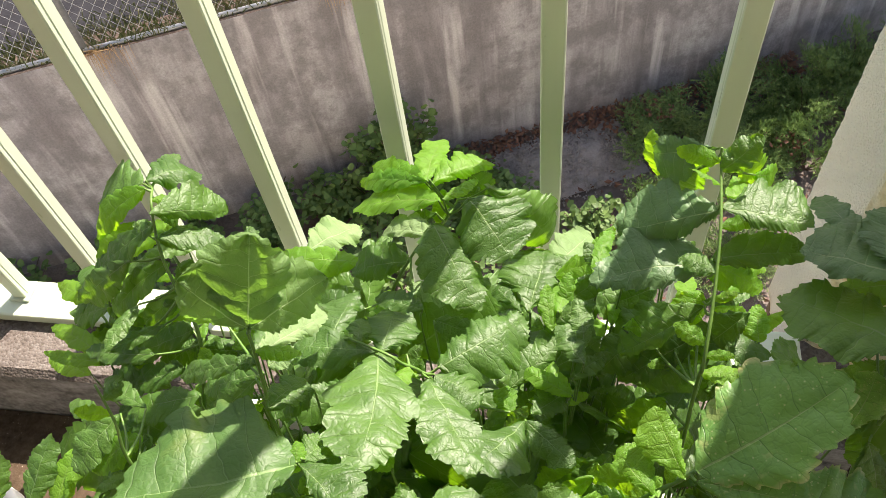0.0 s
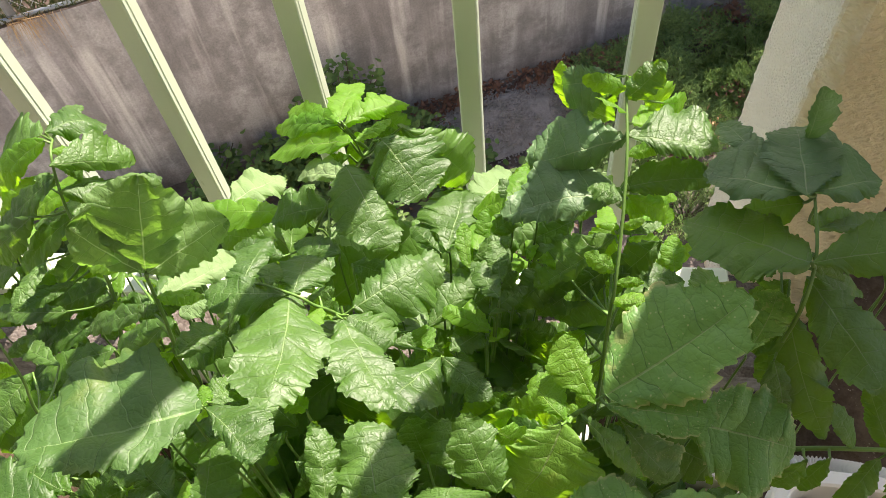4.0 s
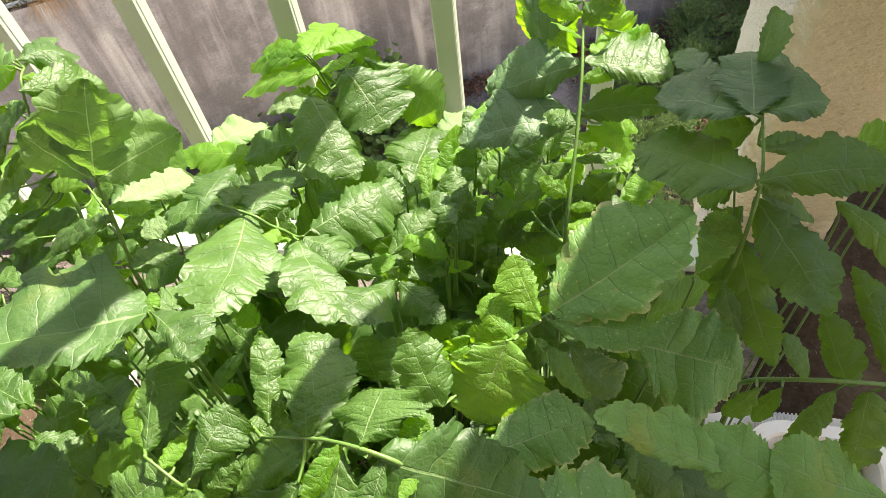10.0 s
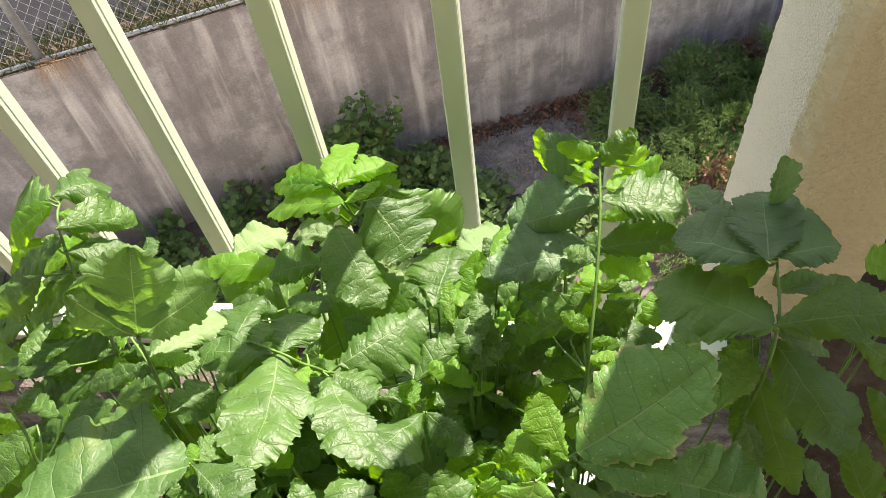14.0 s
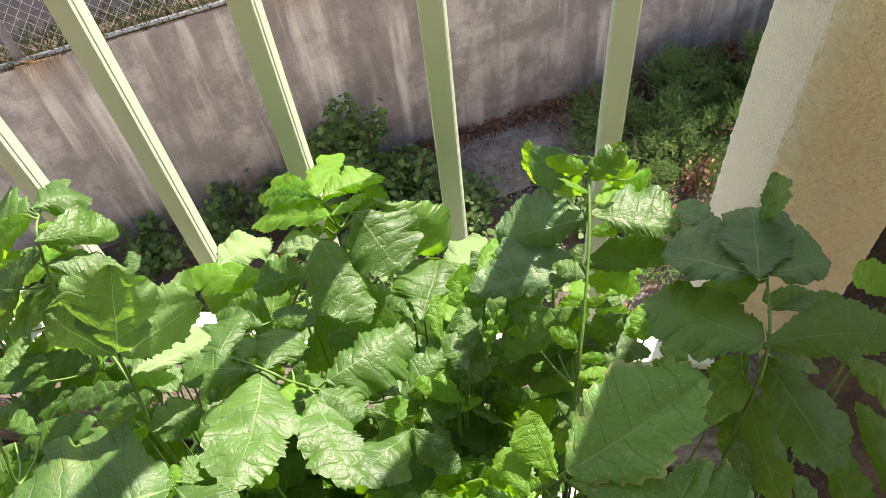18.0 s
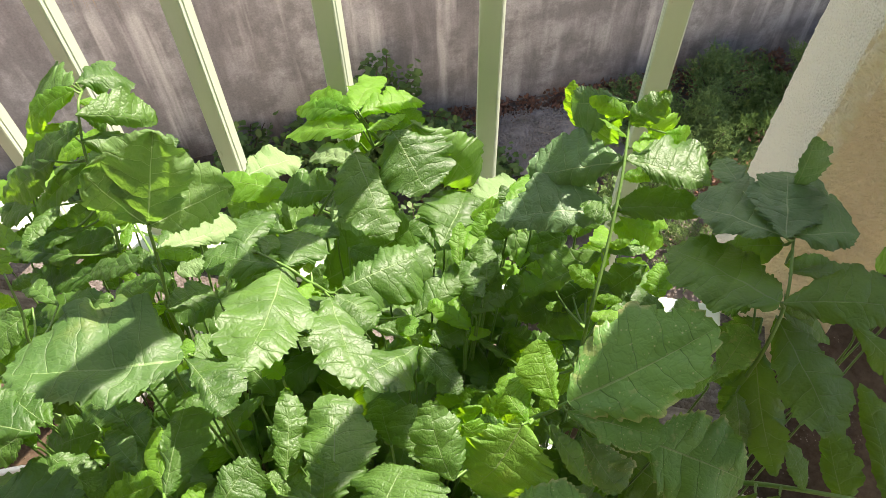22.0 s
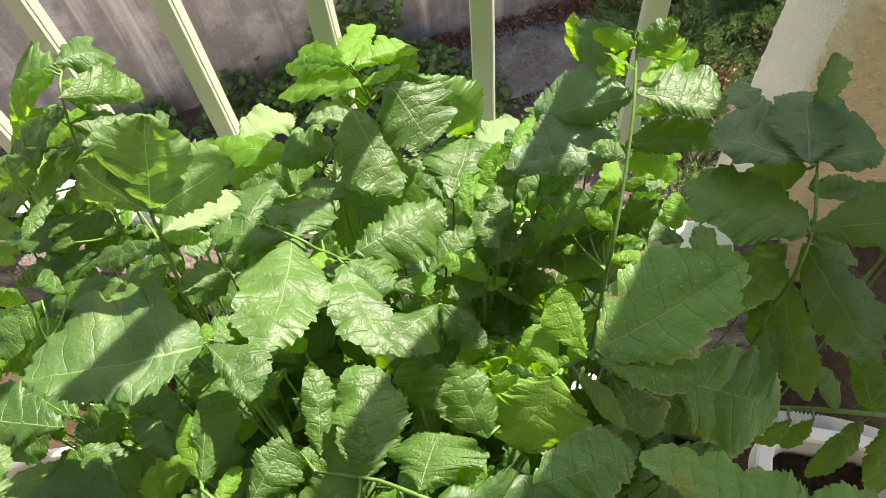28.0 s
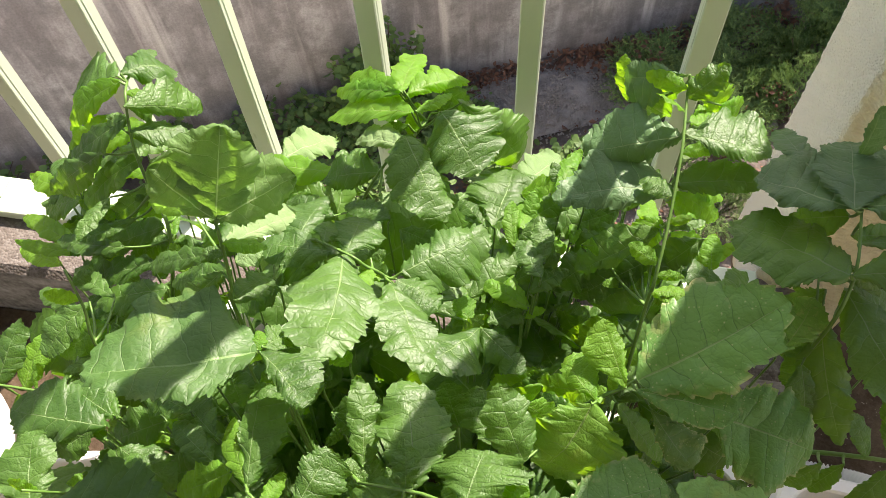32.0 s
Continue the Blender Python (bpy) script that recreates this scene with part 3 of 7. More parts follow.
SH = "dark green leafy shrub growing at the foot of the concrete wall"
near_wall = ((-2.55, 0.30, 0.75, 0.42, 620), (-1.9, 0.32, 0.7, 0.36, 560), (-1.25, 0.36, 0.8, 0.50, 700), (-0.7, 0.40, 0.7, 0.52, 620), (-0.12, 0.28, 0.85, 1.12, 1500), (0.10, 0.62, 0.75, 0.50, 640), (0.62, 0.85, 0.6, 0.34, 420), (-0.6, 0.95, 0.8, 0.40, 560), (-1.4, 0.95, 0.8, 0.34, 520), (-0.35, 0.45, 0.8, 0.62, 800), (0.35, 0.5, 0.6, 0.45, 500), (-0.1, 1.35, 0.8, 0.36, 520))
farther_out = ((-0.9, 1.45, 0.9, 0.36, 560), (-1.8, 1.45, 0.9, 0.36, 560), (-2.7, 1.5, 0.9, 0.36, 500), (0.8, 1.6, 0.8, 0.32, 460), (-4.1, 0.5, 0.9, 0.4, 480), (-2.3, 0.9, 0.8, 0.32, 480), (-3.3, 0.35, 0.8, 0.36, 480), (1.15, 1.25, 0.6, 0.34, 420), (0.55, 1.05, 0.6, 0.36, 460), (1.55, 1.5, 0.7, 0.34, 460), (0.75, 1.6, 0.7, 0.34, 420), (0.3, 0.85, 0.5, 0.32, 340))
for k, (al, out, w, h, n) in enumerate(near_wall + farther_out):
    p = on_wall(al, out, GROUND_Z)
    shrub(p, w, h, n, 0.062, 100 + k, SH if h < 0.8 else "tall dark green shrub leaning against the concrete wall")
JU = "feathery green juniper spreading over the ground by the wall"
for k, (al, out, w, h, n) in enumerate(((2.05, 0.62, 0.9, 0.42, 800), (2.7, 0.45, 0.95, 0.45, 800), (3.35, 0.5, 0.9, 0.40, 700), (2.35, 1.15, 0.95, 0.40, 800), (3.0, 1.25, 1.0, 0.42, 800),
                                       (1.75, 1.35, 0.75, 0.34, 560), (3.8, 1.1, 1.0, 0.4, 600), (2.0, 1.95, 0.9, 0.34, 600), (2.9, 2.0, 0.95, 0.36, 600), (4.4, 0.5, 0.8, 0.45, 500), (2.62, 0.85, 0.8, 0.46, 800), (3.15, 0.88, 0.8, 0.48, 800), (3.75, 0.62, 0.9, 0.60, 800), (2.3, 0.80, 0.6, 0.40, 600))):
    juniper(on_wall(al, out, GROUND_Z), w, h, n, 200 + k, JU)

# dead leaves, mostly along the foot of the wall and between the junipers
litter = Soup()
for k in range(2600):
    if k < 1500:
        p = on_wall(rnd.uniform(-0.2, 3.6), abs(rnd.gauss(0.0, 0.16)) + 0.03, GROUND_Z + rnd.uniform(0.01, 0.09))
    else:
        p = on_wall(rnd.uniform(-3.5, 4.0), rnd.uniform(0.1, 2.6), GROUND_Z + rnd.uniform(0.03, 0.08))
    way = any_way()
    way.z *= 0.4
    way.normalize()
    s = rnd.uniform(0.03, 0.075)
    litter.leaf(p, way, way.cross(Vector((rnd.gauss(0, 0.4), rnd.gauss(0, 0.4), 1))).normalized(), s, s * 0.6)
tagged(litter.object("fallen_leaves", DEAD), "reddish-brown fallen leaves lying along the foot of the wall", "leaves", kind="stuff")
for k, (hx, hy) in enumerate(((1.41, 4.19), (1.75, 4.69), (1.49, 4.32), (0.72, 4.98), (-1.75, 3.40))):
    heap = Soup()
    base = Vector((hx, hy, GROUND_Z + 0.05))
    for j in range(130):
        way = any_way(rnd, 0.4)
        s = rnd.uniform(0.03, 0.06)
        heap.leaf(base + Vector((rnd.gauss(0, 0.075), rnd.gauss(0, 0.06), rnd.uniform(0, 0.30))), way, way.orthogonal().normalized(), s, s * 0.55)
    tagged(heap.object("withered_sprig", STRAW if k == 2 else DEAD), "withered orange-brown sprig among the green shrubs", "dead plant", "withered sprigs", kind="stuff")

# stones and grey gravel in the bare patch
patch = bmesh.new()
bmesh.ops.create_grid(patch, x_segments=40, y_segments=20, size=1.0)
for v in patch.verts:
    r2 = min(1.0, v.co.x ** 2 + v.co.y ** 2 + 0.35 * noise.noise(v.co * 3))
    v.co = on_wall(1.12 + 0.72 * v.co.x, 0.50 + 0.34 * v.co.y, GROUND_Z + 0.02 + 0.10 * (1 - r2) + 0.02 * noise.noise(v.co * 7))
rubble = part("rubble", patch, STONE, smooth=True)
tagged(rubble, "low heap of pale grey rubble beside the wall", "rubble", kind="stuff")
pv, pf = [], []
for k in range(2600):
    u0, v0 = rnd.gauss(0, 0.5), rnd.gauss(0, 0.5)
    lift = 0.10 * max(0.0, 1 - u0 * u0 - v0 * v0)
    c0 = on_wall(1.12 + 0.72 * u0, max(0.06, 0.50 + 0.36 * v0), GROUND_Z + 0.03 + lift)
    turn = Euler((rnd.random() * 6, rnd.random() * 6, rnd.random() * 6)).to_matrix()
    n0 = len(pv)
    for d in ((1, 0, 0), (-1, 0, 0), (0, 1, 0), (0, -1, 0), (0, 0, 1), (0, 0, -1)):
        pv.append(tuple(c0 + turn @ Vector(d) * rnd.uniform(0.006, 0.017)))
    pf += [(n0 + i, n0 + j, n0 + m) for i, j, m in ((0, 2, 4), (2, 1, 4), (1, 3, 4), (3, 0, 4), (2, 0, 5), (1, 2, 5), (3, 1, 5), (0, 3, 5))]
me = bpy.data.meshes.new("gravel")
me.from_pydata(pv, [], pf)
me.materials.append(STONE)
new("gravel", me)
tagged(bpy.data.objects["gravel"], "grey gravel on bare earth beside the wall", "gravel", kind="stuff")
for k, (al, out, r0) in enumerate(((2.85, 1.25, 0.055), (1.65, 1.45, 0.05), (-1.85, 1.35, 0.045), (0.35, 0.95, 0.04), (3.2, 0.7, 0.04))):
    bm = bmesh.new()
    bmesh.ops.create_icosphere(bm, subdivisions=2, radius=r0)
    for v in bm.verts:
        v.co *= 1 + 0.35 * noise.noise(v.co * 18 + Vector((k, 0, 0)))
        v.co.z *= 0.7
    st = part("stone", bm, STONE, smooth=True)
    st.location = on_wall(al, out, GROUND_Z + 0.30 if k != 3 else GROUND_Z + 0.05)
    st.location.z = GROUND_Z + r0 * 0.5
    tagged(st, "pale rounded stone lying on the earth", "stone", "stones")

# grass behind the fence, straw hanging over the wall's edge
grass = Soup()
for k in range(9000):
    al = rnd.uniform(-5.5, 2.5)
    p = on_wall(al, -0.02 - abs(rnd.gauss(0, 0.17)), WALL_TOP - 0.01)
    way = Vector((rnd.gauss(0, 0.5), rnd.gauss(0, 0.5), 1)).normalized()
    grass.blade(p, way, way.orthogonal().normalized(), rnd.uniform(0.03, 0.12), 0.008, 0.35)
tagged(grass.object("grass", GRASS), "rough green and dry grass growing behind the fence", "grass", kind="stuff")
for k, al in enumerate((-1.93, -0.17, 1.72)):
    st = Soup()
    for j in range(90):
        p = on_wall(al + rnd.gauss(0, 0.09), 0.012 + rnd.uniform(-0.08, 0.01), WALL_TOP + 0.01)
        out = on_wall(0, 1, 0) - on_wall(0, 0, 0)
        way = (out * rnd.uniform(0.3, 0.8) + Vector((rnd.gauss(0, 0.4), rnd.gauss(0, 0.2), rnd.uniform(-0.2, 0.3)))).normalized()
        st.blade(p, way, way.orthogonal().normalized(), rnd.uniform(0.06, 0.2), 0.005, 0.9)
    tagged(st.object("straw_tuft", STRAW), "dry brown straw tuft hanging over the wall's edge", "dead grass", "straw tufts", kind="stuff")

# ---------------------------------------------------------------- the balcony
FLOOR_Z, KERB_TOP, RAIL_TOP = 0.295, 0.385, 0.400
bm = boxed((-2.2, -1.25, FLOOR_Z - 0.18), (1.9, 0.376, FLOOR_Z))
box(bm, (0.362, 0.376, FLOOR_Z - 0.18), (1.9, 0.70, FLOOR_Z))
floor = part("floor", bm, FLOOR_MAT)
tagged(floor, "grey concrete balcony floor soiled with brown earth", "floor", kind="structure")
bm = bmesh.new()
me_pts = [(0.378, FLOOR_Z - 0.18), (0.378, FLOOR_Z + 0.006), (0.384, KERB_TOP - 0.008), (0.392, KERB_TOP - 0.001), (0.405, KERB_TOP), (0.494, KERB_TOP + 0.001), (0.502, KERB_TOP - 0.008), (0.502, FLOOR_Z - 0.18)]
rows_ = []
for i in range(83):
    x = -2.2 + 2.56 * i / 82
    rows_.append([bm.verts.new((x, y + (0.0012 * noise.noise(Vector((x * 30, y * 30, z * 30)))), z + 0.0010 * noise.noise(Vector((x * 25, y * 40, 3)))) ) for y, z in me_pts])
for r1, r2 in zip(rows_, rows_[1:]):
    for j in range(len(me_pts) - 1):
        bm.faces.new((r1[j], r1[j + 1], r2[j + 1], r2[j]))
bm.faces.new(rows_[0])
bm.faces.new(list(reversed(rows_[-1])))
bmesh.ops.recalc_face_normals(bm, faces=bm.faces)
kerb = part("kerb", bm, KERB_MAT)
kerb.data.materials.append(KERB_FACE)
for poly in kerb.data.polygons:
    if poly.normal.y < -0.75:
        poly.material_index = 1
tagged(kerb, "weathered concrete kerb with exposed sand under the railing", "kerb", kind="structure")
bm = boxed((-2.2, -1.25, GROUND_Z), (1.9, 0.49, FLOOR_Z - 0.182))
tagged(part("facade", bm, PLASTER), "plain plastered wall below the balcony", "wall", kind="structure")
# unseen house wall, added to hold back sky light and send warm bounce
tagged(part("house_wall", boxed((-2.2, -1.45, FLOOR_Z - 0.18), (1.9, -1.252, 2.75)), PLASTER), "plain plastered house wall, unseen, added behind the balcony", "wall", kind="structure")

# only its foot is known; width and height are sized to block the sun
tagged(part("wall_north", boxed((0.47, 0.70, GROUND_Z), (0.80, 0.82, 1.42)), KERB_MAT), "rough brown side wall beyond the pillar, its size made to block the sun", "wall", kind="structure")

# unseen slab, added to keep sky light off the balcony from above
tagged(part("ceiling", boxed((-2.2, -1.25, 2.65), (1.9, 0.62, 2.83)), SLAB), "plain off-white slab added overhead, unseen, to hold back sky light", "ceiling", kind="structure")

# railing
RAIL_Y, PITCH, BAR_X0 = 0.4697, 0.12, -0.418
railing = thing("railing", (0, RAIL_Y, RAIL_TOP), 0, "white painted metal balcony railing with upright bars on the kerb", "railing")
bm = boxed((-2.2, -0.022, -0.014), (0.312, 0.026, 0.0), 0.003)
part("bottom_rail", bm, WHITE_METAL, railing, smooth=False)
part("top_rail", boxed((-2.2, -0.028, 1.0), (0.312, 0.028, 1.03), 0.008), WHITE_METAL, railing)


def bar_mesh():
    """An upright bar: flat face towards the room, grooved sides."""
    w, d, g = 0.0163, 0.0175, 0.0006
    prof = [(-w / 2 + 0.001, 0), (w / 2 - 0.001, 0), (w / 2, 0.001), (w / 2, 0.0036), (w / 2 - g, 0.0044), (w / 2 - g, 0.0056), (w / 2, 0.0064), (w / 2, d - 0.001), (w / 2 - 0.001, d)]
    prof += [(-x, y) for x, y in reversed(prof[2:])]
    bm = bmesh.new()
    lo = [bm.verts.new((x, y, 0)) for x, y in prof]
    hi = [bm.verts.new((x, y, 1.0)) for x, y in prof]
    n = len(prof)
    for j in range(n):
        bm.faces.new((lo[j], lo[(j + 1) % n], hi[(j + 1) % n], hi[j]))
    bm.faces.new(list(reversed(lo)))
    bm.faces.new(hi)
    return finish(bm, WHITE_METAL, False)


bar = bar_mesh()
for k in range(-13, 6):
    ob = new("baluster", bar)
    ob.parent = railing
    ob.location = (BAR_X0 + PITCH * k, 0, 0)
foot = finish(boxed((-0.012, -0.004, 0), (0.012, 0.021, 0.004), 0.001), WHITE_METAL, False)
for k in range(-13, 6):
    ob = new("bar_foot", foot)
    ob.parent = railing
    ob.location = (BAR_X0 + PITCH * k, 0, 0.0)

# stucco pillar, with a rounded near corner and a trowelled, ridged coat
def pillar_mesh():
    ring = [Vector(v) for v in ((0.316, 0.612, 0), (0.3145, 0.500, 0), (0.3165, 0.4975, 0), (0.3295, 0.4868, 0), (0.332, 0.4865, 0), (0.418, 0.4865, 0), (0.420, 0.490, 0), (0.420, 0.608, 0), (0.416, 0.612, 0))]
    dense, corners = [], []
    for j, p0 in enumerate(ring):
        corners.append(len(dense))
        p1 = ring[(j + 1) % len(ring)]
        n = max(1, int((p1 - p0).length / 0.0035))
        dense += [p0 + (p1 - p0) * (i / n) for i in range(n)]
    z, levels = FLOOR_Z + 0.002, []
    while z < 2.64:
        levels.append(z)
        z += 0.0032 if 0.34 < z < 1.12 else 0.03
    centre = Vector((0.366, 0.55, 0))
    bm = bmesh.new()
    loops = []
    for z in levels:
        loop = []
        for q in dense:
            out = (q - centre).normalized()
            w = Vector((q.x * 150, q.y * 150, z * 210 + q.x * 70))
            h = noise.noise(w + 0.7 * noise.noise_vector(w * 0.5)) + 0.5 * noise.noise(w * 2.1)
            loop.append(bm.verts.new(Vector((q.x, q.y, z)) + out * 0.0016 * h))
        loops.append(loop)
    for l1, l2 in zip(loops, loops[1:]):
        for j in range(len(dense)):
            bm.faces.new((l1[j], l1[(j + 1) % len(dense)], l2[(j + 1) % len(dense)], l2[j]))
    bm.faces.new(list(reversed(loops[0])))
    bm.faces.new(loops[-1])
    for l1, l2 in zip(loops, loops[1:]):
        for j in corners:
            bm.edges.get((l1[j], l2[j])).smooth = False
    return bm


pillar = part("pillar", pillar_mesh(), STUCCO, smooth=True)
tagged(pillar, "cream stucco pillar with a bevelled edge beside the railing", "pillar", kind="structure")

# ---------------------------------------------------------------- planter, pots, hose
def slab_ring(bm, w, d, z, r, n=9):
    """One rounded rectangle of vertices."""
    out = []
    for cx, cy, a0 in ((w / 2 - r, d / 2 - r, 0), (-w / 2 + r, d / 2 - r, 90), (-w / 2 + r, -d / 2 + r, 180), (w / 2 - r, -d / 2 + r, 270)):
        for j in range(n):
            a = radians(a0 + 90 * j / (n - 1))
            out.append(bm.verts.new((cx + r * math.cos(a), cy + r * math.sin(a), z)))
    return out


def lathe_rings(bm, rings):
    for l1, l2 in zip(rings, rings[1:]):
        n = len(l1)
        for j in range(n):
            bm.faces.new((l1[j], l1[(j + 1) % n], l2[(j + 1) % n], l2[j]))


def box_planter(place, rz, w, d, h, label):
    ob = thing("planter", place, rz, label, "planter", "planters on the balcony")
    bm = bmesh.new()
    shape = ((-0.020, 0.0), (0.0, 0.004), (0.012, h - 0.024), (0.0225, h - 0.023), (0.0235, h - 0.022), (0.0225, h - 0.002), (0.0205, h), (0.0115, h), (0.0095, h - 0.002), (0.006, h - 0.02), (-0.004, 0.012))
    rings = [slab_ring(bm, w - 0.06 + 2 * o, d - 0.06 + 2 * o, z, 0.012 + max(o, -0.01)) for o, z in shape]
    lathe_rings(bm, rings)
    bm.faces.new(list(reversed(rings[0])))
    bm.faces.new(rings[-1])
    part("tub", bm, WHITE_PLASTIC, ob)
    bm = bmesh.new()
    bmesh.ops.create_grid(bm, x_segments=46, y_segments=18, size=0.5)
    for v in bm.verts:
        v.co = Vector((v.co.x * (w - 0.054), v.co.y * (d - 0.054), h - 0.024 + 0.006 * noise.noise(v.co * 22) + 0.003 * noise.noise(v.co * 70)))
    part("soil", bm, SOIL, ob, "dark granular potting soil", smooth=True)
    return ob


def round_pot(place, r, h, label):
    ob = thing("round_pot", place, 0, label, "flower pot", "round pots")
    bm = bmesh.new()
    shape = ((0.66, 0.0), (0.70, 0.003), (0.90, h - 0.03), (0.985, h - 0.028), (1.0, h - 0.022), (1.0, h - 0.006), (0.985, h), (0.93, h), (0.905, h - 0.006), (0.88, h - 0.03), (0.80, h - 0.075))
    rings = [[bm.verts.new((r * f * math.cos(2 * math.pi * j / 40), r * f * math.sin(2 * math.pi * j / 40), z)) for j in range(40)] for f, z in shape]
    lathe_rings(bm, rings)
    bm.faces.new(list(reversed(rings[0])))
    part("pot", bm, WHITE_PLASTIC, ob, smooth=True)
    bm = bmesh.new()
    bmesh.ops.create_circle(bm, cap_ends=True, segments=32, radius=r * 0.86)
    bmesh.ops.translate(bm, verts=bm.verts, vec=(0, 0, h - 0.05))
    part("soil", bm, SOIL, ob, "dark potting soil")
    return ob


planter = box_planter((0.015, 0.207, FLOOR_Z), -10, 0.53, 0.225, 0.175, "white plastic box planter filled with soil and radishes")
box_planter((0.357, 0.172, FLOOR_Z), -4, 0.131, 0.212, 0.162, "small white plastic planter of reddish soil beside the hose")
round_pot((-0.455, 0.150, FLOOR_Z), 0.105, 0.165, "round white plastic pot with a thick rim")
round_pot((-0.255, 0.085, FLOOR_Z), 0.110, 0.165, "round white plastic pot with a thick rim under the leaves")

# corrugated drain hose behind the planter
hose = thing("drain_hose", (0, 0, FLOOR_Z), 0, "grey-white corrugated drain hose lying by the planter", "hose")
line = glide([(0.16, 0.318, 0.085), (0.235, 0.298, 0.100), (0.285, 0.280, 0.112), (0.325, 0.300, 0.070), (0.390, 0.300, 0.070), (0.432, 0.266, 0.130), (0.475, 0.235, 0.118), (0.51, 0.185, 0.06), (0.535, 0.13, 0.014)], 80)
bm = bmesh.new()
tube(bm, line, [(0.0118, 0.0116, 0.0098, 0.0098)[k % 4] for k in range(len(line))], 12)
part("hose", bm, HOSE_PLASTIC, hose, smooth=True)


# ---------------------------------------------------------------- the radishes
def blade_mesh(length, wl, wr, seed, form="leaflet", arch=0.08, cup=0.12, ruffle=0.10, mat=None, peak=None, vee=None, teeth=None):
    """A toothed leaf blade lying along +y, its upper face to +z; wl and wr are its half widths. form: lobe (broad, blunt), leaflet (oval), strap (narrow), fan (spread from the base)."""
    r = random.Random(seed)
    ns, nu = 116, 14
    width = wl + wr
    ph = [r.uniform(0, 6.28) for _ in range(10)]
    lobes = {"lobe": 0.115, "leaflet": 0.13, "strap": 0.11, "fan": 0.11}[form]
    bend = r.uniform(-0.04, 0.04)
    vee = r.uniform(-0.04, 0.14) if vee is None else vee
    peak = (peak or {"lobe": 0.58, "leaflet": 0.50, "strap": 0.50, "fan": 0.62}[form]) + r.uniform(-0.02, 0.02)
    full = {"lobe": 0.51, "leaflet": 0.61, "strap": 0.62, "fan": 0.55}[form]
    knobs = {"lobe": 4.6, "leaflet": 4.2, "strap": 3.6, "fan": 4.0}[form]
    teeth = teeth or {"lobe": 15, "leaflet": 12, "strap": 10, "fan": 10}[form]

    def outline(side):
        """Points of one margin, base to tip: a smooth oval, shallow lobes, then sharp uneven teeth set on it."""
        k = 0 if side > 0 else 4
        half = wr if side > 0 else wl
        pts = []
        for i in range(ns + 1):
            t = i / ns
            y = 0.65 * t + 0.35 * (0.5 - 0.5 * math.cos(math.pi * t))
            z = y ** (math.log(0.5) / math.log(peak))
            w = max(0.0, math.sin(math.pi * z)) ** full
            scallop = abs(math.sin(math.pi * (knobs * y + 0.45 * noise.noise(Vector((y * 3.0, side + seed, 5.0)))) + ph[k]))
            w *= 1 + 0.5 * lobes * math.sin(2 * math.pi * 2.6 * y + ph[k + 1]) + 1.5 * lobes * (scallop ** 0.7 - 0.75)
            w *= 1 + 0.16 * noise.noise(Vector((y * 4.2 + seed, side * 3.0, 9.0)))
            if form == "lobe":
                w *= 0.70 + 0.30 * min(1.0, y / 0.42) ** 1.2 - 0.10 * math.exp(-((y - 0.15) / 0.05) ** 2)
            pts.append(Vector((half * w, length * y, 0)))
        gone, out = 0.0, []
        span = sum((b - a).length for a, b in zip(pts, pts[1:]))
        step = span / (teeth * 1.25)
        nxt, start, size = step * r.uniform(0.5, 1.2), 0.0, r.uniform(0.5, 1.2)
        for i, p in enumerate(pts):
            if i:
                gone += (p - pts[i - 1]).length
            if gone > nxt:
                start, nxt, size = nxt, nxt + step * r.uniform(0.4, 1.7), r.uniform(0.3, 1.45)
            t = (gone - start) / (nxt - start)
            saw = (max(0.0, t) / 0.72) ** 1.3 if t < 0.72 else (max(0.0, 1 - t) / 0.28) ** 1.3
            d = (pts[min(i + 1, ns)] - pts[max(i - 1, 0)]).normalized()
            nrm = Vector((d.y, -d.x, 0))
            h = 0.050 * min(width, 0.7 * length) * size * (saw - 0.35) * min(1.0, 5.0 * i / ns)
            out.append(p + nrm * h + d * 0.45 * h)
        return list(zip(pts, out))

    margin = {1: outline(1), -1: outline(-1)}
    bm = bmesh.new()
    uv = bm.loops.layers.uv.new("UVMap")
    flat = bm.loops.layers.uv.new("Flat")
    grid = []
    for i in range(ns + 1):
        row = []
        for j in range(-nu // 2, nu // 2 + 1):
            q = j / (nu / 2)
            side = 1 if q >= 0 else -1
            edge, toothed = margin[side][i]
            t = i / ns
            s = (0.65 * t + 0.35 * (0.5 - 0.5 * math.cos(math.pi * t))) ** 1.6
            a = abs(q)
            x = side * max(0.0, edge.x) * a
            y = length * s + (edge.y - length * s) * a ** 1.15
            f = y / length
            bulk = math.sin(math.pi * min(1.0, max(0.0, 0.12 + 0.86 * f)))
            z = arch * length * 2 * f * (1 - f) - cup * width * a * a * bulk
            z += vee * width * (a - 0.5 * a * a) * bulk
            wave = math.sin(2 * math.pi * 2.3 * f + ph[8] + (1.9 if side > 0 else 0)) + 0.4 * math.sin(2 * math.pi * 4.7 * f + ph[9] + (0.7 if side > 0 else 0))
            z += ruffle * width * 0.42 * wave * a ** 2.4
            z += 0.10 * width * noise.noise(Vector((f * 5.5 + seed, side * 7.0, 1.5))) * a ** 5 * bulk
            z += 0.0035 * width * math.cos(2 * math.pi * (5.2 * s + (0.45 if side > 0 else 0))) * (1 - 0.7 * a) * a * 2.0
            if form == "fan":
                z += 0.035 * width * math.cos(q * 9.5) * f
            z += 0.05 * width * noise.noise(Vector((x / width * 3.2 + seed, y / width * 3.2, 0)))
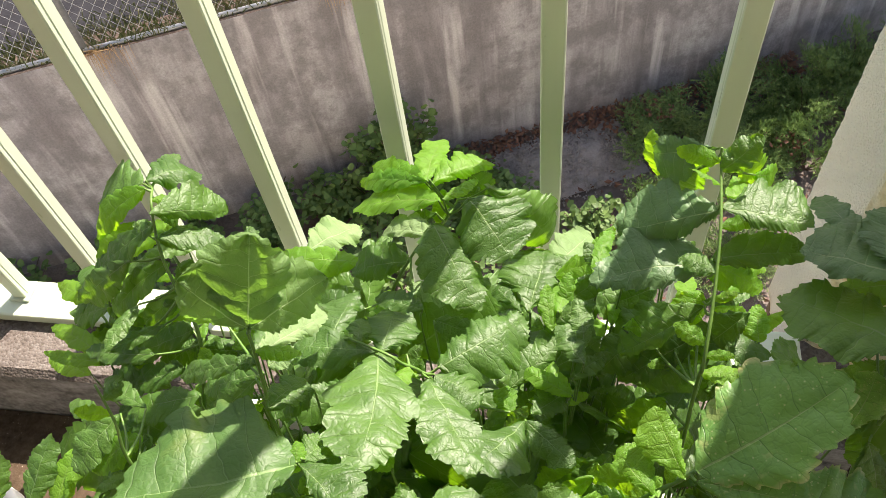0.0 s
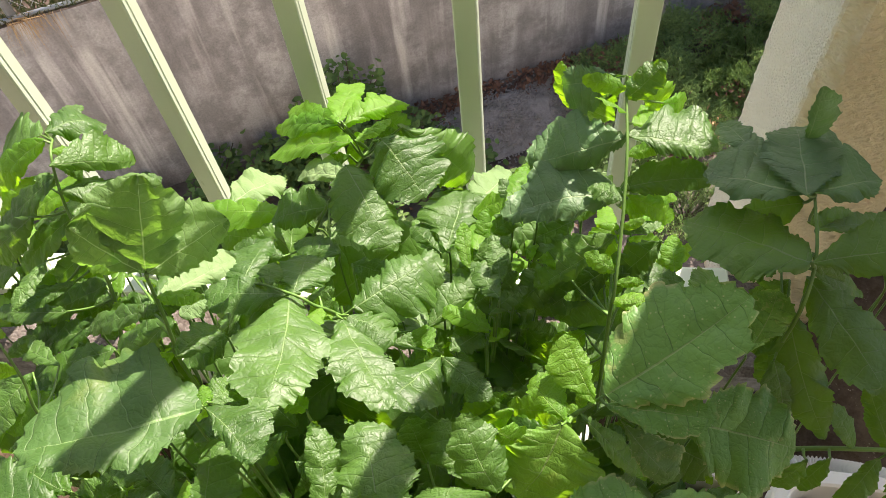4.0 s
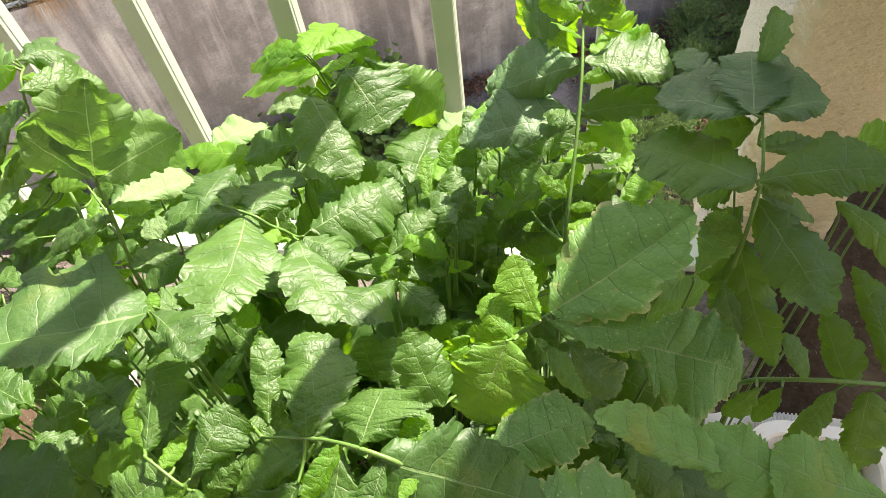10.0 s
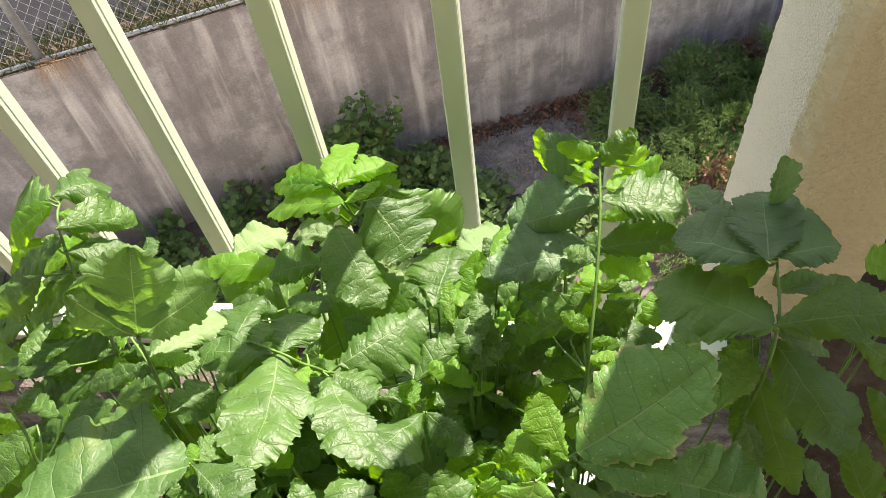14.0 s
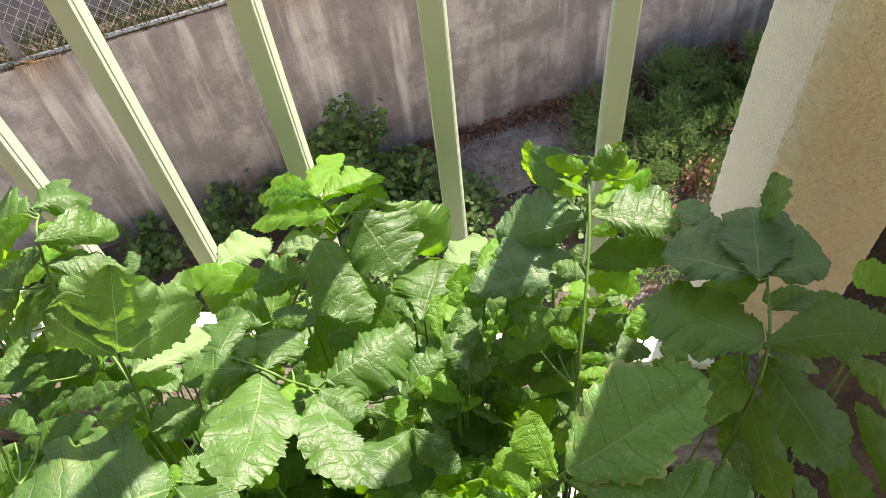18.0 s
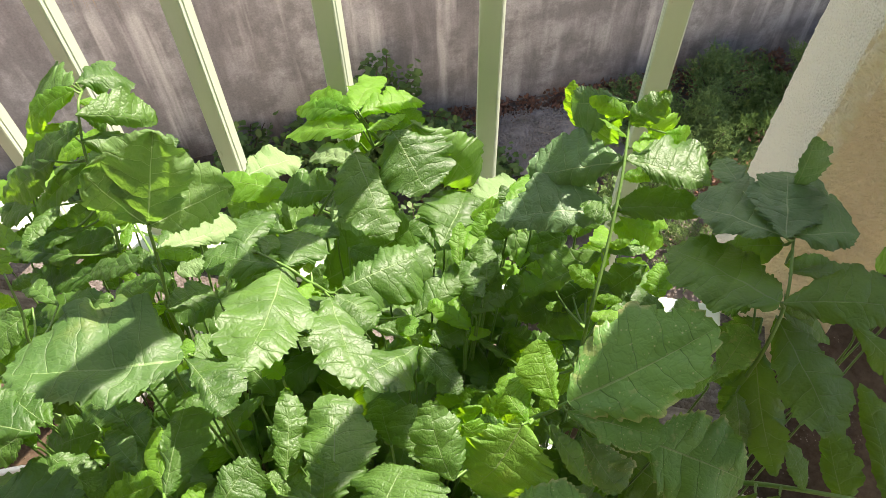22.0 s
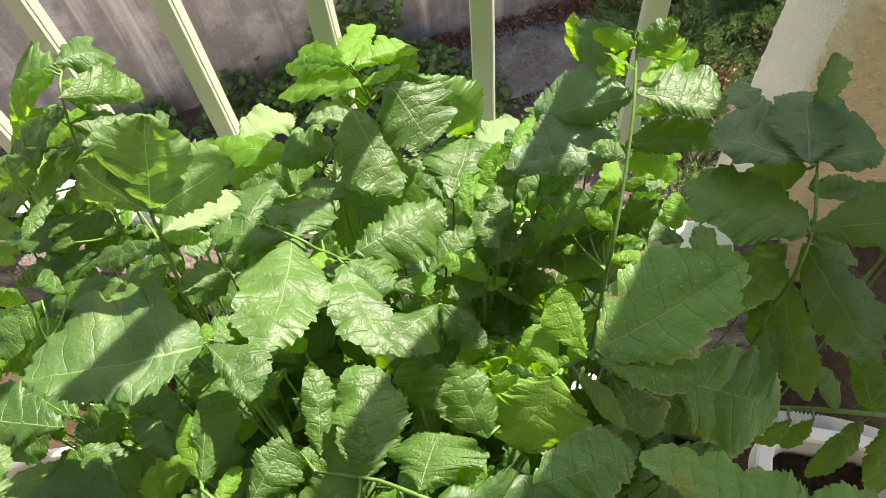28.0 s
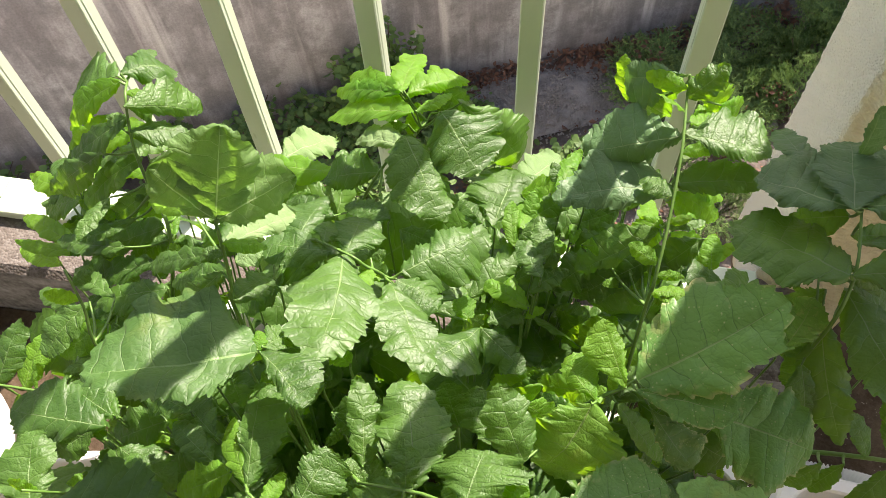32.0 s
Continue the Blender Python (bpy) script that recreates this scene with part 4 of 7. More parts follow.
            z += 0.008 * width * noise.noise(Vector((x / width * 9 + seed, y / width * 13, 4)))
            tooth = (toothed - edge) * a ** 5
            x, y = x + side * tooth.x + bend * length * math.sin(math.pi * f), y + tooth.y
            row.append((bm.verts.new((x, y, z)), (0.5 + 0.5 * q, s), (x / length, y / length)))
        grid.append(row)
    for r1, r2 in zip(grid, grid[1:]):
        for j in range(nu):
            quad = (r1[j], r1[j + 1], r2[j + 1], r2[j])
            f = bm.faces.new([c[0] for c in quad])
            for lp, c in zip(f.loops, quad):
                lp[uv].uv, lp[flat].uv = c[1], c[2]
    return finish(bm, mat or LEAF, True)


SOIL_Z = FLOOR_Z + 0.133


def plant(x, y, label="radish plant with large toothed green leaves growing in a planter"):
    return thing("radish_plant", (x, y, SOIL_Z), 0, label, "plant", "radish plants")


little = [blade_mesh(1.0, 0.5 * w, 0.5 * w, 700 + k, form, 0.14, 0.16, 0.16, mat, teeth=7) for k, (w, form, mat) in enumerate((
    (0.52, "leaflet", LEAF_LIME), (0.60, "leaflet", LEAF), (0.44, "leaflet", LEAF_LIME), (0.66, "lobe", LEAF), (0.40, "strap", LEAF_LIME)))]
budding = random.Random(31)


def sprout(owner, line, n):
    """Pairs of small leaflets along a stalk, growing larger towards its end."""
    for k in range(n):
        i = int((k + budding.random()) / n * (len(line) - 1))
        p = line[i]
        ahead = (line[min(i + 1, len(line) - 1)] - line[max(i - 1, 0)]).normalized()
        side = ahead.cross(Vector((0, 0, 1)))
        if side.length < 0.2:
            side = ahead.orthogonal()
        side.normalize()
        out = (side * (1 if k % 2 else -1) + ahead * budding.uniform(0.0, 0.8) + Vector((0, 0, budding.gauss(0.0, 0.35)))).normalized()
        face = Vector((budding.gauss(0, 0.5), budding.gauss(-0.2, 0.5), 1))
        face = (face - out * face.dot(out)).normalized()
        s = budding.uniform(0.012, 0.028)
        m = Matrix((out.cross(face), out, face)).transposed().to_4x4() @ Matrix.Diagonal((s, s, s, 1))
        m.translation = p
        ob = new("leaf_blade", budding.choice(little))
        ob.parent = owner
        ob.matrix_basis = m


STALKS = {}


def stalk(owner, pts, r0=0.0042, r1=0.0018, crown=True, small=4):
    """A leaf stalk through points in the world; from the plant's crown up to the first of them."""
    o = owner.location
    line = [Vector(p) - o for p in pts]
    if crown:
        first = line[0]
        line = [Vector((0.12 * first.x, 0.12 * first.y, -0.004)), Vector((0.55 * first.x, 0.55 * first.y, 0.62 * first.z))] + line
    line = glide(line, 5)
    n = len(line) - 1
    bm = bmesh.new()
    tube(bm, line, [0.38 * (r0 + (r1 - r0) * k / n) for k in range(n + 1)], 7)
    ob = part("leaf_stalk", bm, STALK, owner, smooth=True)
    STALKS.setdefault(owner.name, []).append((ob, line))
    if small:
        sprout(owner, line[len(line) // 3:], small)
    return ob


def leaf(owner, base, tip, wl, wr, face, form="leaflet", mat=None, arch=0.10, cup=0.12, ruffle=0.10, peak=None, vee=None, label=""):
    """A leaf blade from base to tip, in the world, on a short stem from the plant's nearest stalk; wl, wr: half widths; face: the way its visible side looks."""
    o = owner.location
    b, t = Vector(base) - o, Vector(tip) - o
    seed = int(abs(b.x * 7.919 + b.y * 10.4729 + t.x * 12.99709 + t.y * 3.7) * 100000) % 99991
    y = t - b
    length = y.length
    y.normalize()
    z = Vector(face)
    z = (z - y * z.dot(y)).normalized()
    me = blade_mesh(length, wl, wr, seed % 997, form, arch, cup, ruffle, mat, peak, vee)
    me.name = "leaf_blade"
    gap, ob, q = min(((p - b).length, n, k) for n, (_, line) in enumerate(STALKS[owner.name]) for k, p in enumerate(line))
    if gap < 0.05:
        par, line = STALKS[owner.name][ob]
        root = line[q]
        way = [root, root.lerp(b, 0.5) - Vector((0, 0, 0.10 * gap)), b + z * 0.0004]
    else:
        par = owner
        way = [Vector((0.2 * b.x, 0.2 * b.y, 0.0)), Vector((0.80 * b.x, 0.80 * b.y, 0.42 * b.z)), b + y * 0.10 * length - Vector((0, 0, 0.03)), b + z * 0.0004]
    if gap > 0.003:
        way = glide(way, 5)
        part("leaf_stem", tube(bmesh.new(), way, [0.0010 - 0.0004 * k / (len(way) - 1) for k in range(len(way))], 6), STALK, par, smooth=True)
    blade = new("leaf_blade", me)
    blade.parent = par
    m = Matrix((y.cross(z), y, z)).transposed().to_4x4()
    m.translation = b
    blade.matrix_basis = m
    if label:
        tagged(blade, label=label)
    return blade


# leaves by the railing, far end of the planter
plant_a = plant(-0.19, 0.2)
stalk(plant_a, [(-0.148, 0.280, 0.700), (-0.164, 0.305, 0.725), (-0.172, 0.320, 0.745), (-0.171, 0.333, 0.772), (-0.181, 0.355, 0.765)], 0.0042, 0.0018)
stalk(plant_a, [(-0.196, 0.262, 0.620), (-0.221, 0.291, 0.660), (-0.242, 0.310, 0.668), (-0.259, 0.326, 0.675), (-0.269, 0.339, 0.670)], 0.0036, 0.0018)
leaf(plant_a, (-0.170, 0.327, 0.772), (-0.138, 0.354, 0.742), 0.0186, 0.0052, (0.74, -0.16, 0.65), "lobe", arch=0.12, cup=0.12)
leaf(plant_a, (-0.182, 0.352, 0.772), (-0.162, 0.378, 0.750), 0.0211, 0.0114, (0.42, 0.37, 0.83), "leaflet", peak=0.62, arch=0.25, cup=0.2)
leaf(plant_a, (-0.182, 0.373, 0.762), (-0.181, 0.392, 0.752), 0.0070, 0.0057, (0.26, 0.44, 0.86), "leaflet")
leaf(plant_a, (-0.170, 0.321, 0.756), (-0.137, 0.337, 0.738), 0.0053, 0.0113, (0.43, 0.12, 0.90), "leaflet", peak=0.60, arch=0.1)
leaf(plant_a, (-0.180, 0.346, 0.772), (-0.231, 0.338, 0.725), 0.0087, 0.0122, (-0.48, -0.61, 0.63), "leaflet", LEAF_LIME, arch=0.2)
leaf(plant_a, (-0.183, 0.350, 0.772), (-0.229, 0.356, 0.742), 0.0055, 0.0221, (-0.55, -0.26, 0.79), "leaflet", peak=0.58)
leaf(plant_a, (-0.172, 0.327, 0.762), (-0.230, 0.320, 0.715), 0.0101, 0.0106, (-0.51, -0.48, 0.71), "leaflet")
leaf(plant_a, (-0.176, 0.337, 0.765), (-0.166, 0.338, 0.745), 0.0090, 0.0022, (0.89, -0.08, 0.44), "leaflet", peak=0.66)
leaf(plant_a, (-0.169, 0.317, 0.735), (-0.225, 0.298, 0.685), 0.0100, 0.0100, (-0.42, -0.58, 0.69), "leaflet")
leaf(plant_a, (-0.178, 0.318, 0.725), (-0.219, 0.332, 0.700), 0.0072, 0.0063, (-0.56, -0.19, 0.81), "leaflet")
leaf(plant_a, (-0.223, 0.308, 0.700), (-0.267, 0.342, 0.680), 0.0088, 0.0078, (-0.29, 0.18, 0.94), "leaflet", peak=0.61)
leaf(plant_a, (-0.221, 0.309, 0.700), (-0.223, 0.341, 0.690), 0.0121, 0.0046, (0.11, 0.30, 0.95), "leaflet", LEAF_LIME, peak=0.69)
leaf(plant_a, (-0.225, 0.308, 0.690), (-0.271, 0.313, 0.660), 0.0115, 0.0084, (-0.55, -0.25, 0.80), "leaflet", peak=0.60)
leaf(plant_a, (-0.156, 0.289, 0.700), (-0.223, 0.283, 0.660), 0.0086, 0.0140, (-0.48, -0.27, 0.84), "leaflet")
leaf(plant_a, (-0.164, 0.309, 0.715), (-0.214, 0.294, 0.670), 0.0091, 0.0083, (-0.26, -0.79, 0.56), "leaflet")
leaf(plant_a, (-0.152, 0.289, 0.690), (-0.192, 0.279, 0.660), 0.0089, 0.0104, (-0.43, -0.52, 0.74), "leaflet", peak=0.57)
leaf(plant_a, (-0.150, 0.300, 0.700), (-0.207, 0.312, 0.680), 0.0080, 0.0090, (-0.36, -0.21, 0.91), "leaflet", LEAF_LIME)
leaf(plant_a, (-0.216, 0.302, 0.680), (-0.251, 0.288, 0.650), 0.0102, 0.0124, (-0.39, -0.58, 0.72), "leaflet", peak=0.58)
leaf(plant_a, (-0.208, 0.294, 0.680), (-0.253, 0.296, 0.660), 0.0111, 0.0090, (-0.41, -0.20, 0.89), "leaflet", LEAF_LIME)
leaf(plant_a, (-0.091, 0.294, 0.790), (-0.097, 0.309, 0.790), 0.0030, 0.0058, (0.00, -0.00, 1.00), "leaflet")
leaf(plant_a, (-0.176, 0.328, 0.745), (-0.135, 0.335, 0.735), 0.0094, 0.0074, (0.27, -0.27, 0.92), "leaflet", peak=0.43)
leaf(plant_a, (-0.193, 0.336, 0.750), (-0.228, 0.324, 0.720), 0.0114, 0.0090, (-0.25, -0.77, 0.59), "leaflet", LEAF_LIME, peak=0.55)
leaf(plant_a, (-0.193, 0.313, 0.740), (-0.243, 0.305, 0.700), 0.0128, 0.0096, (-0.28, -0.82, 0.51), "leaflet", peak=0.56)
# leaves reaching over the kerb
plant_b = plant(-0.12, 0.16)
stalk(plant_b, [(-0.161, 0.196, 0.700), (-0.163, 0.210, 0.735), (-0.173, 0.224, 0.752)], 0.0038, 0.0018)
stalk(plant_b, [(-0.128, 0.188, 0.600), (-0.152, 0.183, 0.640), (-0.192, 0.178, 0.665), (-0.225, 0.177, 0.670), (-0.275, 0.179, 0.660), (-0.311, 0.182, 0.650)], 0.004, 0.0018)
stalk(plant_b, [(-0.140, 0.124, 0.620), (-0.135, 0.116, 0.700), (-0.138, 0.104, 0.760)], 0.0036, 0.0018)
leaf(plant_b, (-0.183, 0.229, 0.700), (-0.206, 0.195, 0.685), 0.0104, 0.0144, (-0.10, -0.35, 0.93), "lobe", arch=0.12)
leaf(plant_b, (-0.168, 0.234, 0.700), (-0.215, 0.259, 0.680), 0.0064, 0.0079, (-0.34, 0.10, 0.93), "leaflet", peak=0.59)
leaf(plant_b, (-0.137, 0.245, 0.700), (-0.191, 0.237, 0.680), 0.0120, 0.0095, (-0.32, -0.18, 0.93), "leaflet")
leaf(plant_b, (-0.159, 0.267, 0.690), (-0.207, 0.256, 0.670), 0.0085, 0.0114, (-0.34, -0.19, 0.92), "leaflet")
leaf(plant_b, (-0.165, 0.216, 0.700), (-0.198, 0.198, 0.680), 0.0101, 0.0109, (-0.29, -0.42, 0.86), "leaflet", LEAF_LIME)
leaf(plant_b, (-0.204, 0.232, 0.680), (-0.246, 0.249, 0.660), 0.0064, 0.0074, (-0.41, 0.06, 0.91), "leaflet")
leaf(plant_b, (-0.087, 0.247, 0.735), (-0.131, 0.244, 0.710), 0.0081, 0.0084, (-0.48, -0.18, 0.86), "leaflet")
leaf(plant_b, (-0.083, 0.249, 0.740), (-0.069, 0.261, 0.740), 0.0076, 0.0090, (-0.00, 0.00, 1.00), "leaflet", LEAF_PALE)
leaf(plant_b, (-0.055, 0.239, 0.735), (-0.082, 0.227, 0.725), 0.0105, 0.0087, (-0.27, -0.18, 0.95), "leaflet")
leaf(plant_b, (-0.269, 0.180, 0.655), (-0.278, 0.210, 0.670), 0.0059, 0.0128, (-0.18, -0.48, 0.86), "leaflet")
leaf(plant_b, (-0.244, 0.180, 0.660), (-0.239, 0.221, 0.675), 0.0107, 0.0116, (-0.06, -0.34, 0.94), "leaflet")
leaf(plant_b, (-0.247, 0.177, 0.655), (-0.256, 0.137, 0.610), 0.0067, 0.0100, (0.09, -0.75, 0.65), "leaflet")
leaf(plant_b, (-0.272, 0.177, 0.655), (-0.279, 0.133, 0.610), 0.0063, 0.0100, (0.10, -0.72, 0.69), "leaflet")
leaf(plant_b, (-0.225, 0.179, 0.660), (-0.222, 0.216, 0.670), 0.0107, 0.0094, (-0.03, -0.26, 0.97), "leaflet", LEAF_LIME)
leaf(plant_b, (-0.231, 0.177, 0.655), (-0.225, 0.155, 0.635), 0.0076, 0.0060, (0.19, -0.63, 0.75), "strap", LEAF_LIME)
leaf(plant_b, (-0.158, 0.226, 0.680), (-0.209, 0.250, 0.660), 0.0096, 0.0110, (-0.31, 0.13, 0.94), "leaflet")
leaf(plant_b, (-0.186, 0.261, 0.680), (-0.225, 0.258, 0.660), 0.0091, 0.0121, (-0.39, -0.43, 0.82), "leaflet")
leaf(plant_b, (-0.117, 0.307, 0.700), (-0.159, 0.316, 0.690), 0.0079, 0.0088, (-0.28, -0.27, 0.92), "leaflet", peak=0.55)
leaf(plant_b, (-0.091, 0.307, 0.700), (-0.129, 0.321, 0.690), 0.0088, 0.0086, (-0.33, -0.25, 0.91), "leaflet", LEAF_LIME, peak=0.58)
# upright leaf showing its pale underside
plant_c = plant(-0.05, 0.18)
stalk(plant_c, [(-0.075, 0.221, 0.740), (-0.067, 0.218, 0.771), (-0.066, 0.224, 0.795), (-0.066, 0.229, 0.816)], 0.0036, 0.0022)
stalk(plant_c, [(-0.051, 0.217, 0.660), (-0.037, 0.192, 0.755), (-0.035, 0.181, 0.790)], 0.0038, 0.0018)
leaf(plant_c, (-0.064, 0.229, 0.822), (-0.058, 0.253, 0.862), 0.0229, 0.0173, (0.28, -0.84, 0.46), "fan", LEAF_BACK, peak=0.56, label="pale upturned leaf showing its veined underside")
leaf(plant_c, (-0.064, 0.228, 0.822), (-0.094, 0.239, 0.843), 0.0133, 0.0265, (0.12, -0.80, 0.59), "fan", LEAF_BACK, peak=0.68)
leaf(plant_c, (-0.063, 0.228, 0.822), (-0.036, 0.263, 0.815), 0.0206, 0.0125, (0.71, -0.43, 0.56), "fan", LEAF_BACK, peak=0.57)
leaf(plant_c, (-0.067, 0.225, 0.800), (-0.046, 0.267, 0.772), 0.0163, 0.0055, (0.60, 0.21, 0.77), "leaflet", LEAF_PALE, peak=0.66, ruffle=0.15)
leaf(plant_c, (-0.070, 0.229, 0.795), (-0.066, 0.275, 0.775), 0.0105, 0.0076, (0.04, 0.40, 0.92), "leaflet", peak=0.65)
leaf(plant_c, (-0.077, 0.229, 0.785), (-0.127, 0.234, 0.750), 0.0062, 0.0078, (-0.57, -0.25, 0.78), "leaflet")
leaf(plant_c, (-0.073, 0.225, 0.775), (-0.102, 0.210, 0.745), 0.0091, 0.0083, (-0.31, -0.70, 0.65), "leaflet", peak=0.59)
leaf(plant_c, (-0.067, 0.214, 0.765), (-0.057, 0.239, 0.750), 0.0103, 0.0097, (0.22, 0.44, 0.87), "leaflet", peak=0.57)
leaf(plant_c, (-0.097, 0.254, 0.780), (-0.138, 0.272, 0.755), 0.0051, 0.0056, (-0.57, -0.19, 0.80), "leaflet", LEAF_LIME, peak=0.58)
# rosette in the middle, and the leaf standing against the bars
plant_d = plant(0.02, 0.19)
stalk(plant_d, [(0.019, 0.271, 0.620), (0.010, 0.261, 0.700), (0.004, 0.252, 0.742), (-0.005, 0.250, 0.755), (-0.012, 0.251, 0.762), (-0.035, 0.261, 0.757)], 0.004, 0.0018)
stalk(plant_d, [(-0.043, 0.363, 0.620), (-0.043, 0.347, 0.660), (-0.021, 0.363, 0.700), (-0.001, 0.368, 0.725), (0.010, 0.398, 0.725)], 0.0045, 0.0018)
stalk(plant_d, [(-0.056, 0.410, 0.560), (-0.067, 0.405, 0.600), (-0.076, 0.416, 0.630)], 0.0036, 0.0018)
leaf(plant_d, (-0.018, 0.254, 0.758), (-0.009, 0.180, 0.788), 0.0206, 0.0244, (0.13, 0.39, 0.91), "lobe", peak=0.49, arch=0.05, cup=0.10, ruffle=0.05)
leaf(plant_d, (-0.019, 0.255, 0.757), (-0.068, 0.258, 0.750), 0.0126, 0.0128, (-0.13, 0.13, 0.98), "leaflet", peak=0.63)
leaf(plant_d, (-0.047, 0.265, 0.752), (-0.042, 0.303, 0.738), 0.0208, 0.0064, (-0.09, 0.35, 0.93), "leaflet", peak=0.42)
leaf(plant_d, (-0.017, 0.255, 0.757), (-0.018, 0.290, 0.740), 0.0162, 0.0170, (0.12, 0.44, 0.89), "lobe", peak=0.64)
leaf(plant_d, (0.009, 0.247, 0.745), (0.041, 0.193, 0.757), 0.0136, 0.0189, (0.26, 0.35, 0.90), "lobe", peak=0.52, arch=0.10, cup=0.12, ruffle=0.06)
leaf(plant_d, (0.012, 0.249, 0.746), (0.038, 0.235, 0.744), 0.0133, 0.0141, (0.17, 0.18, 0.97), "leaflet", cup=0.2)
leaf(plant_d, (0.013, 0.257, 0.740), (0.056, 0.297, 0.732), 0.0133, 0.0225, (0.26, -0.09, 0.96), "lobe", peak=0.46, arch=0.18, cup=0.25)
leaf(plant_d, (0.050, 0.267, 0.700), (0.085, 0.310, 0.705), 0.0130, 0.0056, (0.06, -0.17, 0.98), "leaflet")
leaf(plant_d, (0.061, 0.237, 0.724), (0.039, 0.197, 0.757), 0.0185, 0.0160, (0.27, 0.52, 0.81), "lobe", peak=0.72, ruffle=0.06)
leaf(plant_d, (0.018, 0.142, 0.755), (0.007, 0.183, 0.765), 0.0075, 0.0100, (0.25, -0.16, 0.95), "leaflet", ruffle=0.2)
leaf(plant_d, (-0.002, 0.196, 0.745), (-0.017, 0.206, 0.748), 0.0069, 0.0061, (-0.01, -0.30, 0.95), "leaflet", LEAF_LIME)
leaf(plant_d, (0.001, 0.252, 0.735), (-0.012, 0.267, 0.730), 0.0086, 0.0086, (-0.13, 0.21, 0.97), "strap", LEAF_LIME, peak=0.60)
leaf(plant_d, (-0.004, 0.258, 0.750), (0.005, 0.260, 0.757), 0.0026, 0.0046, (-0.50, -0.42, 0.76), "strap")
leaf(plant_d, (0.061, 0.241, 0.715), (0.089, 0.219, 0.712), 0.0074, 0.0105, (-0.00, -0.14, 0.99), "leaflet", peak=0.55)
leaf(plant_d, (0.063, 0.252, 0.700), (0.084, 0.274, 0.690), 0.0112, 0.0080, (0.32, 0.13, 0.94), "leaflet", peak=0.58)
leaf(plant_d, (0.053, 0.249, 0.705), (0.041, 0.265, 0.700), 0.0044, 0.0101, (-0.20, 0.15, 0.97), "leaflet", LEAF_LIME, peak=0.60)
leaf(plant_d, (-0.009, 0.313, 0.705), (-0.045, 0.328, 0.690), 0.0062, 0.0107, (-0.36, 0.06, 0.93), "leaflet")
leaf(plant_d, (-0.002, 0.309, 0.700), (0.028, 0.302, 0.695), 0.0080, 0.0111, (0.11, -0.23, 0.97), "leaflet")
leaf(plant_d, (0.017, 0.366, 0.752), (0.045, 0.335, 0.735), 0.0292, 0.0224, (0.18, -0.34, 0.92), "lobe", peak=0.53, arch=0.06, cup=0.10)
leaf(plant_d, (-0.003, 0.349, 0.747), (0.028, 0.303, 0.725), 0.0174, 0.0231, (0.35, -0.20, 0.91), "lobe", peak=0.42, arch=0.08, cup=0.10)
leaf(plant_d, (0.027, 0.381, 0.745), (0.066, 0.395, 0.675), 0.0200, 0.0167, (0.67, -0.71, 0.23), "lobe", peak=0.64, arch=0.25, cup=0.25)
leaf(plant_d, (-0.002, 0.367, 0.747), (-0.075, 0.400, 0.690), 0.0098, 0.0184, (-0.58, 0.12, 0.81), "leaflet", LEAF_LIME, arch=0.1)
leaf(plant_d, (-0.010, 0.383, 0.748), (-0.065, 0.433, 0.700), 0.0088, 0.0102, (-0.69, -0.07, 0.72), "leaflet", LEAF_LIME, peak=0.60)
leaf(plant_d, (-0.013, 0.383, 0.745), (-0.072, 0.421, 0.695), 0.0086, 0.0086, (-0.69, -0.15, 0.71), "leaflet", LEAF_LIME, peak=0.56)
leaf(plant_d, (-0.012, 0.382, 0.748), (-0.014, 0.457, 0.705), 0.0129, 0.0086, (0.06, 0.50, 0.87), "leaflet", LEAF_LIME)
leaf(plant_d, (-0.008, 0.380, 0.748), (0.028, 0.409, 0.735), 0.0168, 0.0048, (0.23, 0.14, 0.96), "leaflet", LEAF_LIME, peak=0.55, arch=0.2, cup=0.25)
leaf(plant_d, (0.011, 0.401, 0.740), (0.025, 0.401, 0.715), 0.0092, 0.0066, (0.50, -0.82, 0.28), "leaflet", peak=0.67)
leaf(plant_d, (-0.003, 0.348, 0.735), (-0.042, 0.362, 0.715), 0.0046, 0.0136, (-0.47, -0.05, 0.88), "leaflet", LEAF_PALE, peak=0.56, arch=0.2)
leaf(plant_d, (0.001, 0.366, 0.750), (0.020, 0.388, 0.745), 0.0039, 0.0053, (0.13, 0.11, 0.99), "strap", LEAF_LIME)
leaf(plant_d, (-0.005, 0.367, 0.735), (-0.027, 0.373, 0.710), 0.0071, 0.0087, (-0.74, -0.36, 0.57), "strap", peak=0.66)
leaf(plant_d, (-0.137, 0.422, 0.600), (-0.101, 0.463, 0.585), 0.0290, 0.0150, (0.13, 0.24, 0.96), "lobe", LEAF_PALE, arch=0.15, ruffle=0.2)
leaf(plant_d, (-0.081, 0.396, 0.630), (-0.160, 0.414, 0.605), 0.0158, 0.0139, (-0.31, -0.03, 0.95), "leaflet", LEAF_LIME)
leaf(plant_d, (-0.028, 0.359, 0.690), (-0.073, 0.365, 0.665), 0.0103, 0.0198, (-0.50, -0.21, 0.84), "leaflet", peak=0.55)
leaf(plant_d, (-0.034, 0.361, 0.680), (-0.080, 0.379, 0.655), 0.0055, 0.0075, (-0.49, -0.04, 0.87), "strap", LEAF_LIME, peak=0.56)
leaf(plant_d, (0.069, 0.361, 0.690), (0.094, 0.409, 0.665), 0.0174, 0.0119, (0.30, 0.31, 0.90), "lobe", LEAF_PALE, peak=0.49, ruffle=0.2, arch=0.12)
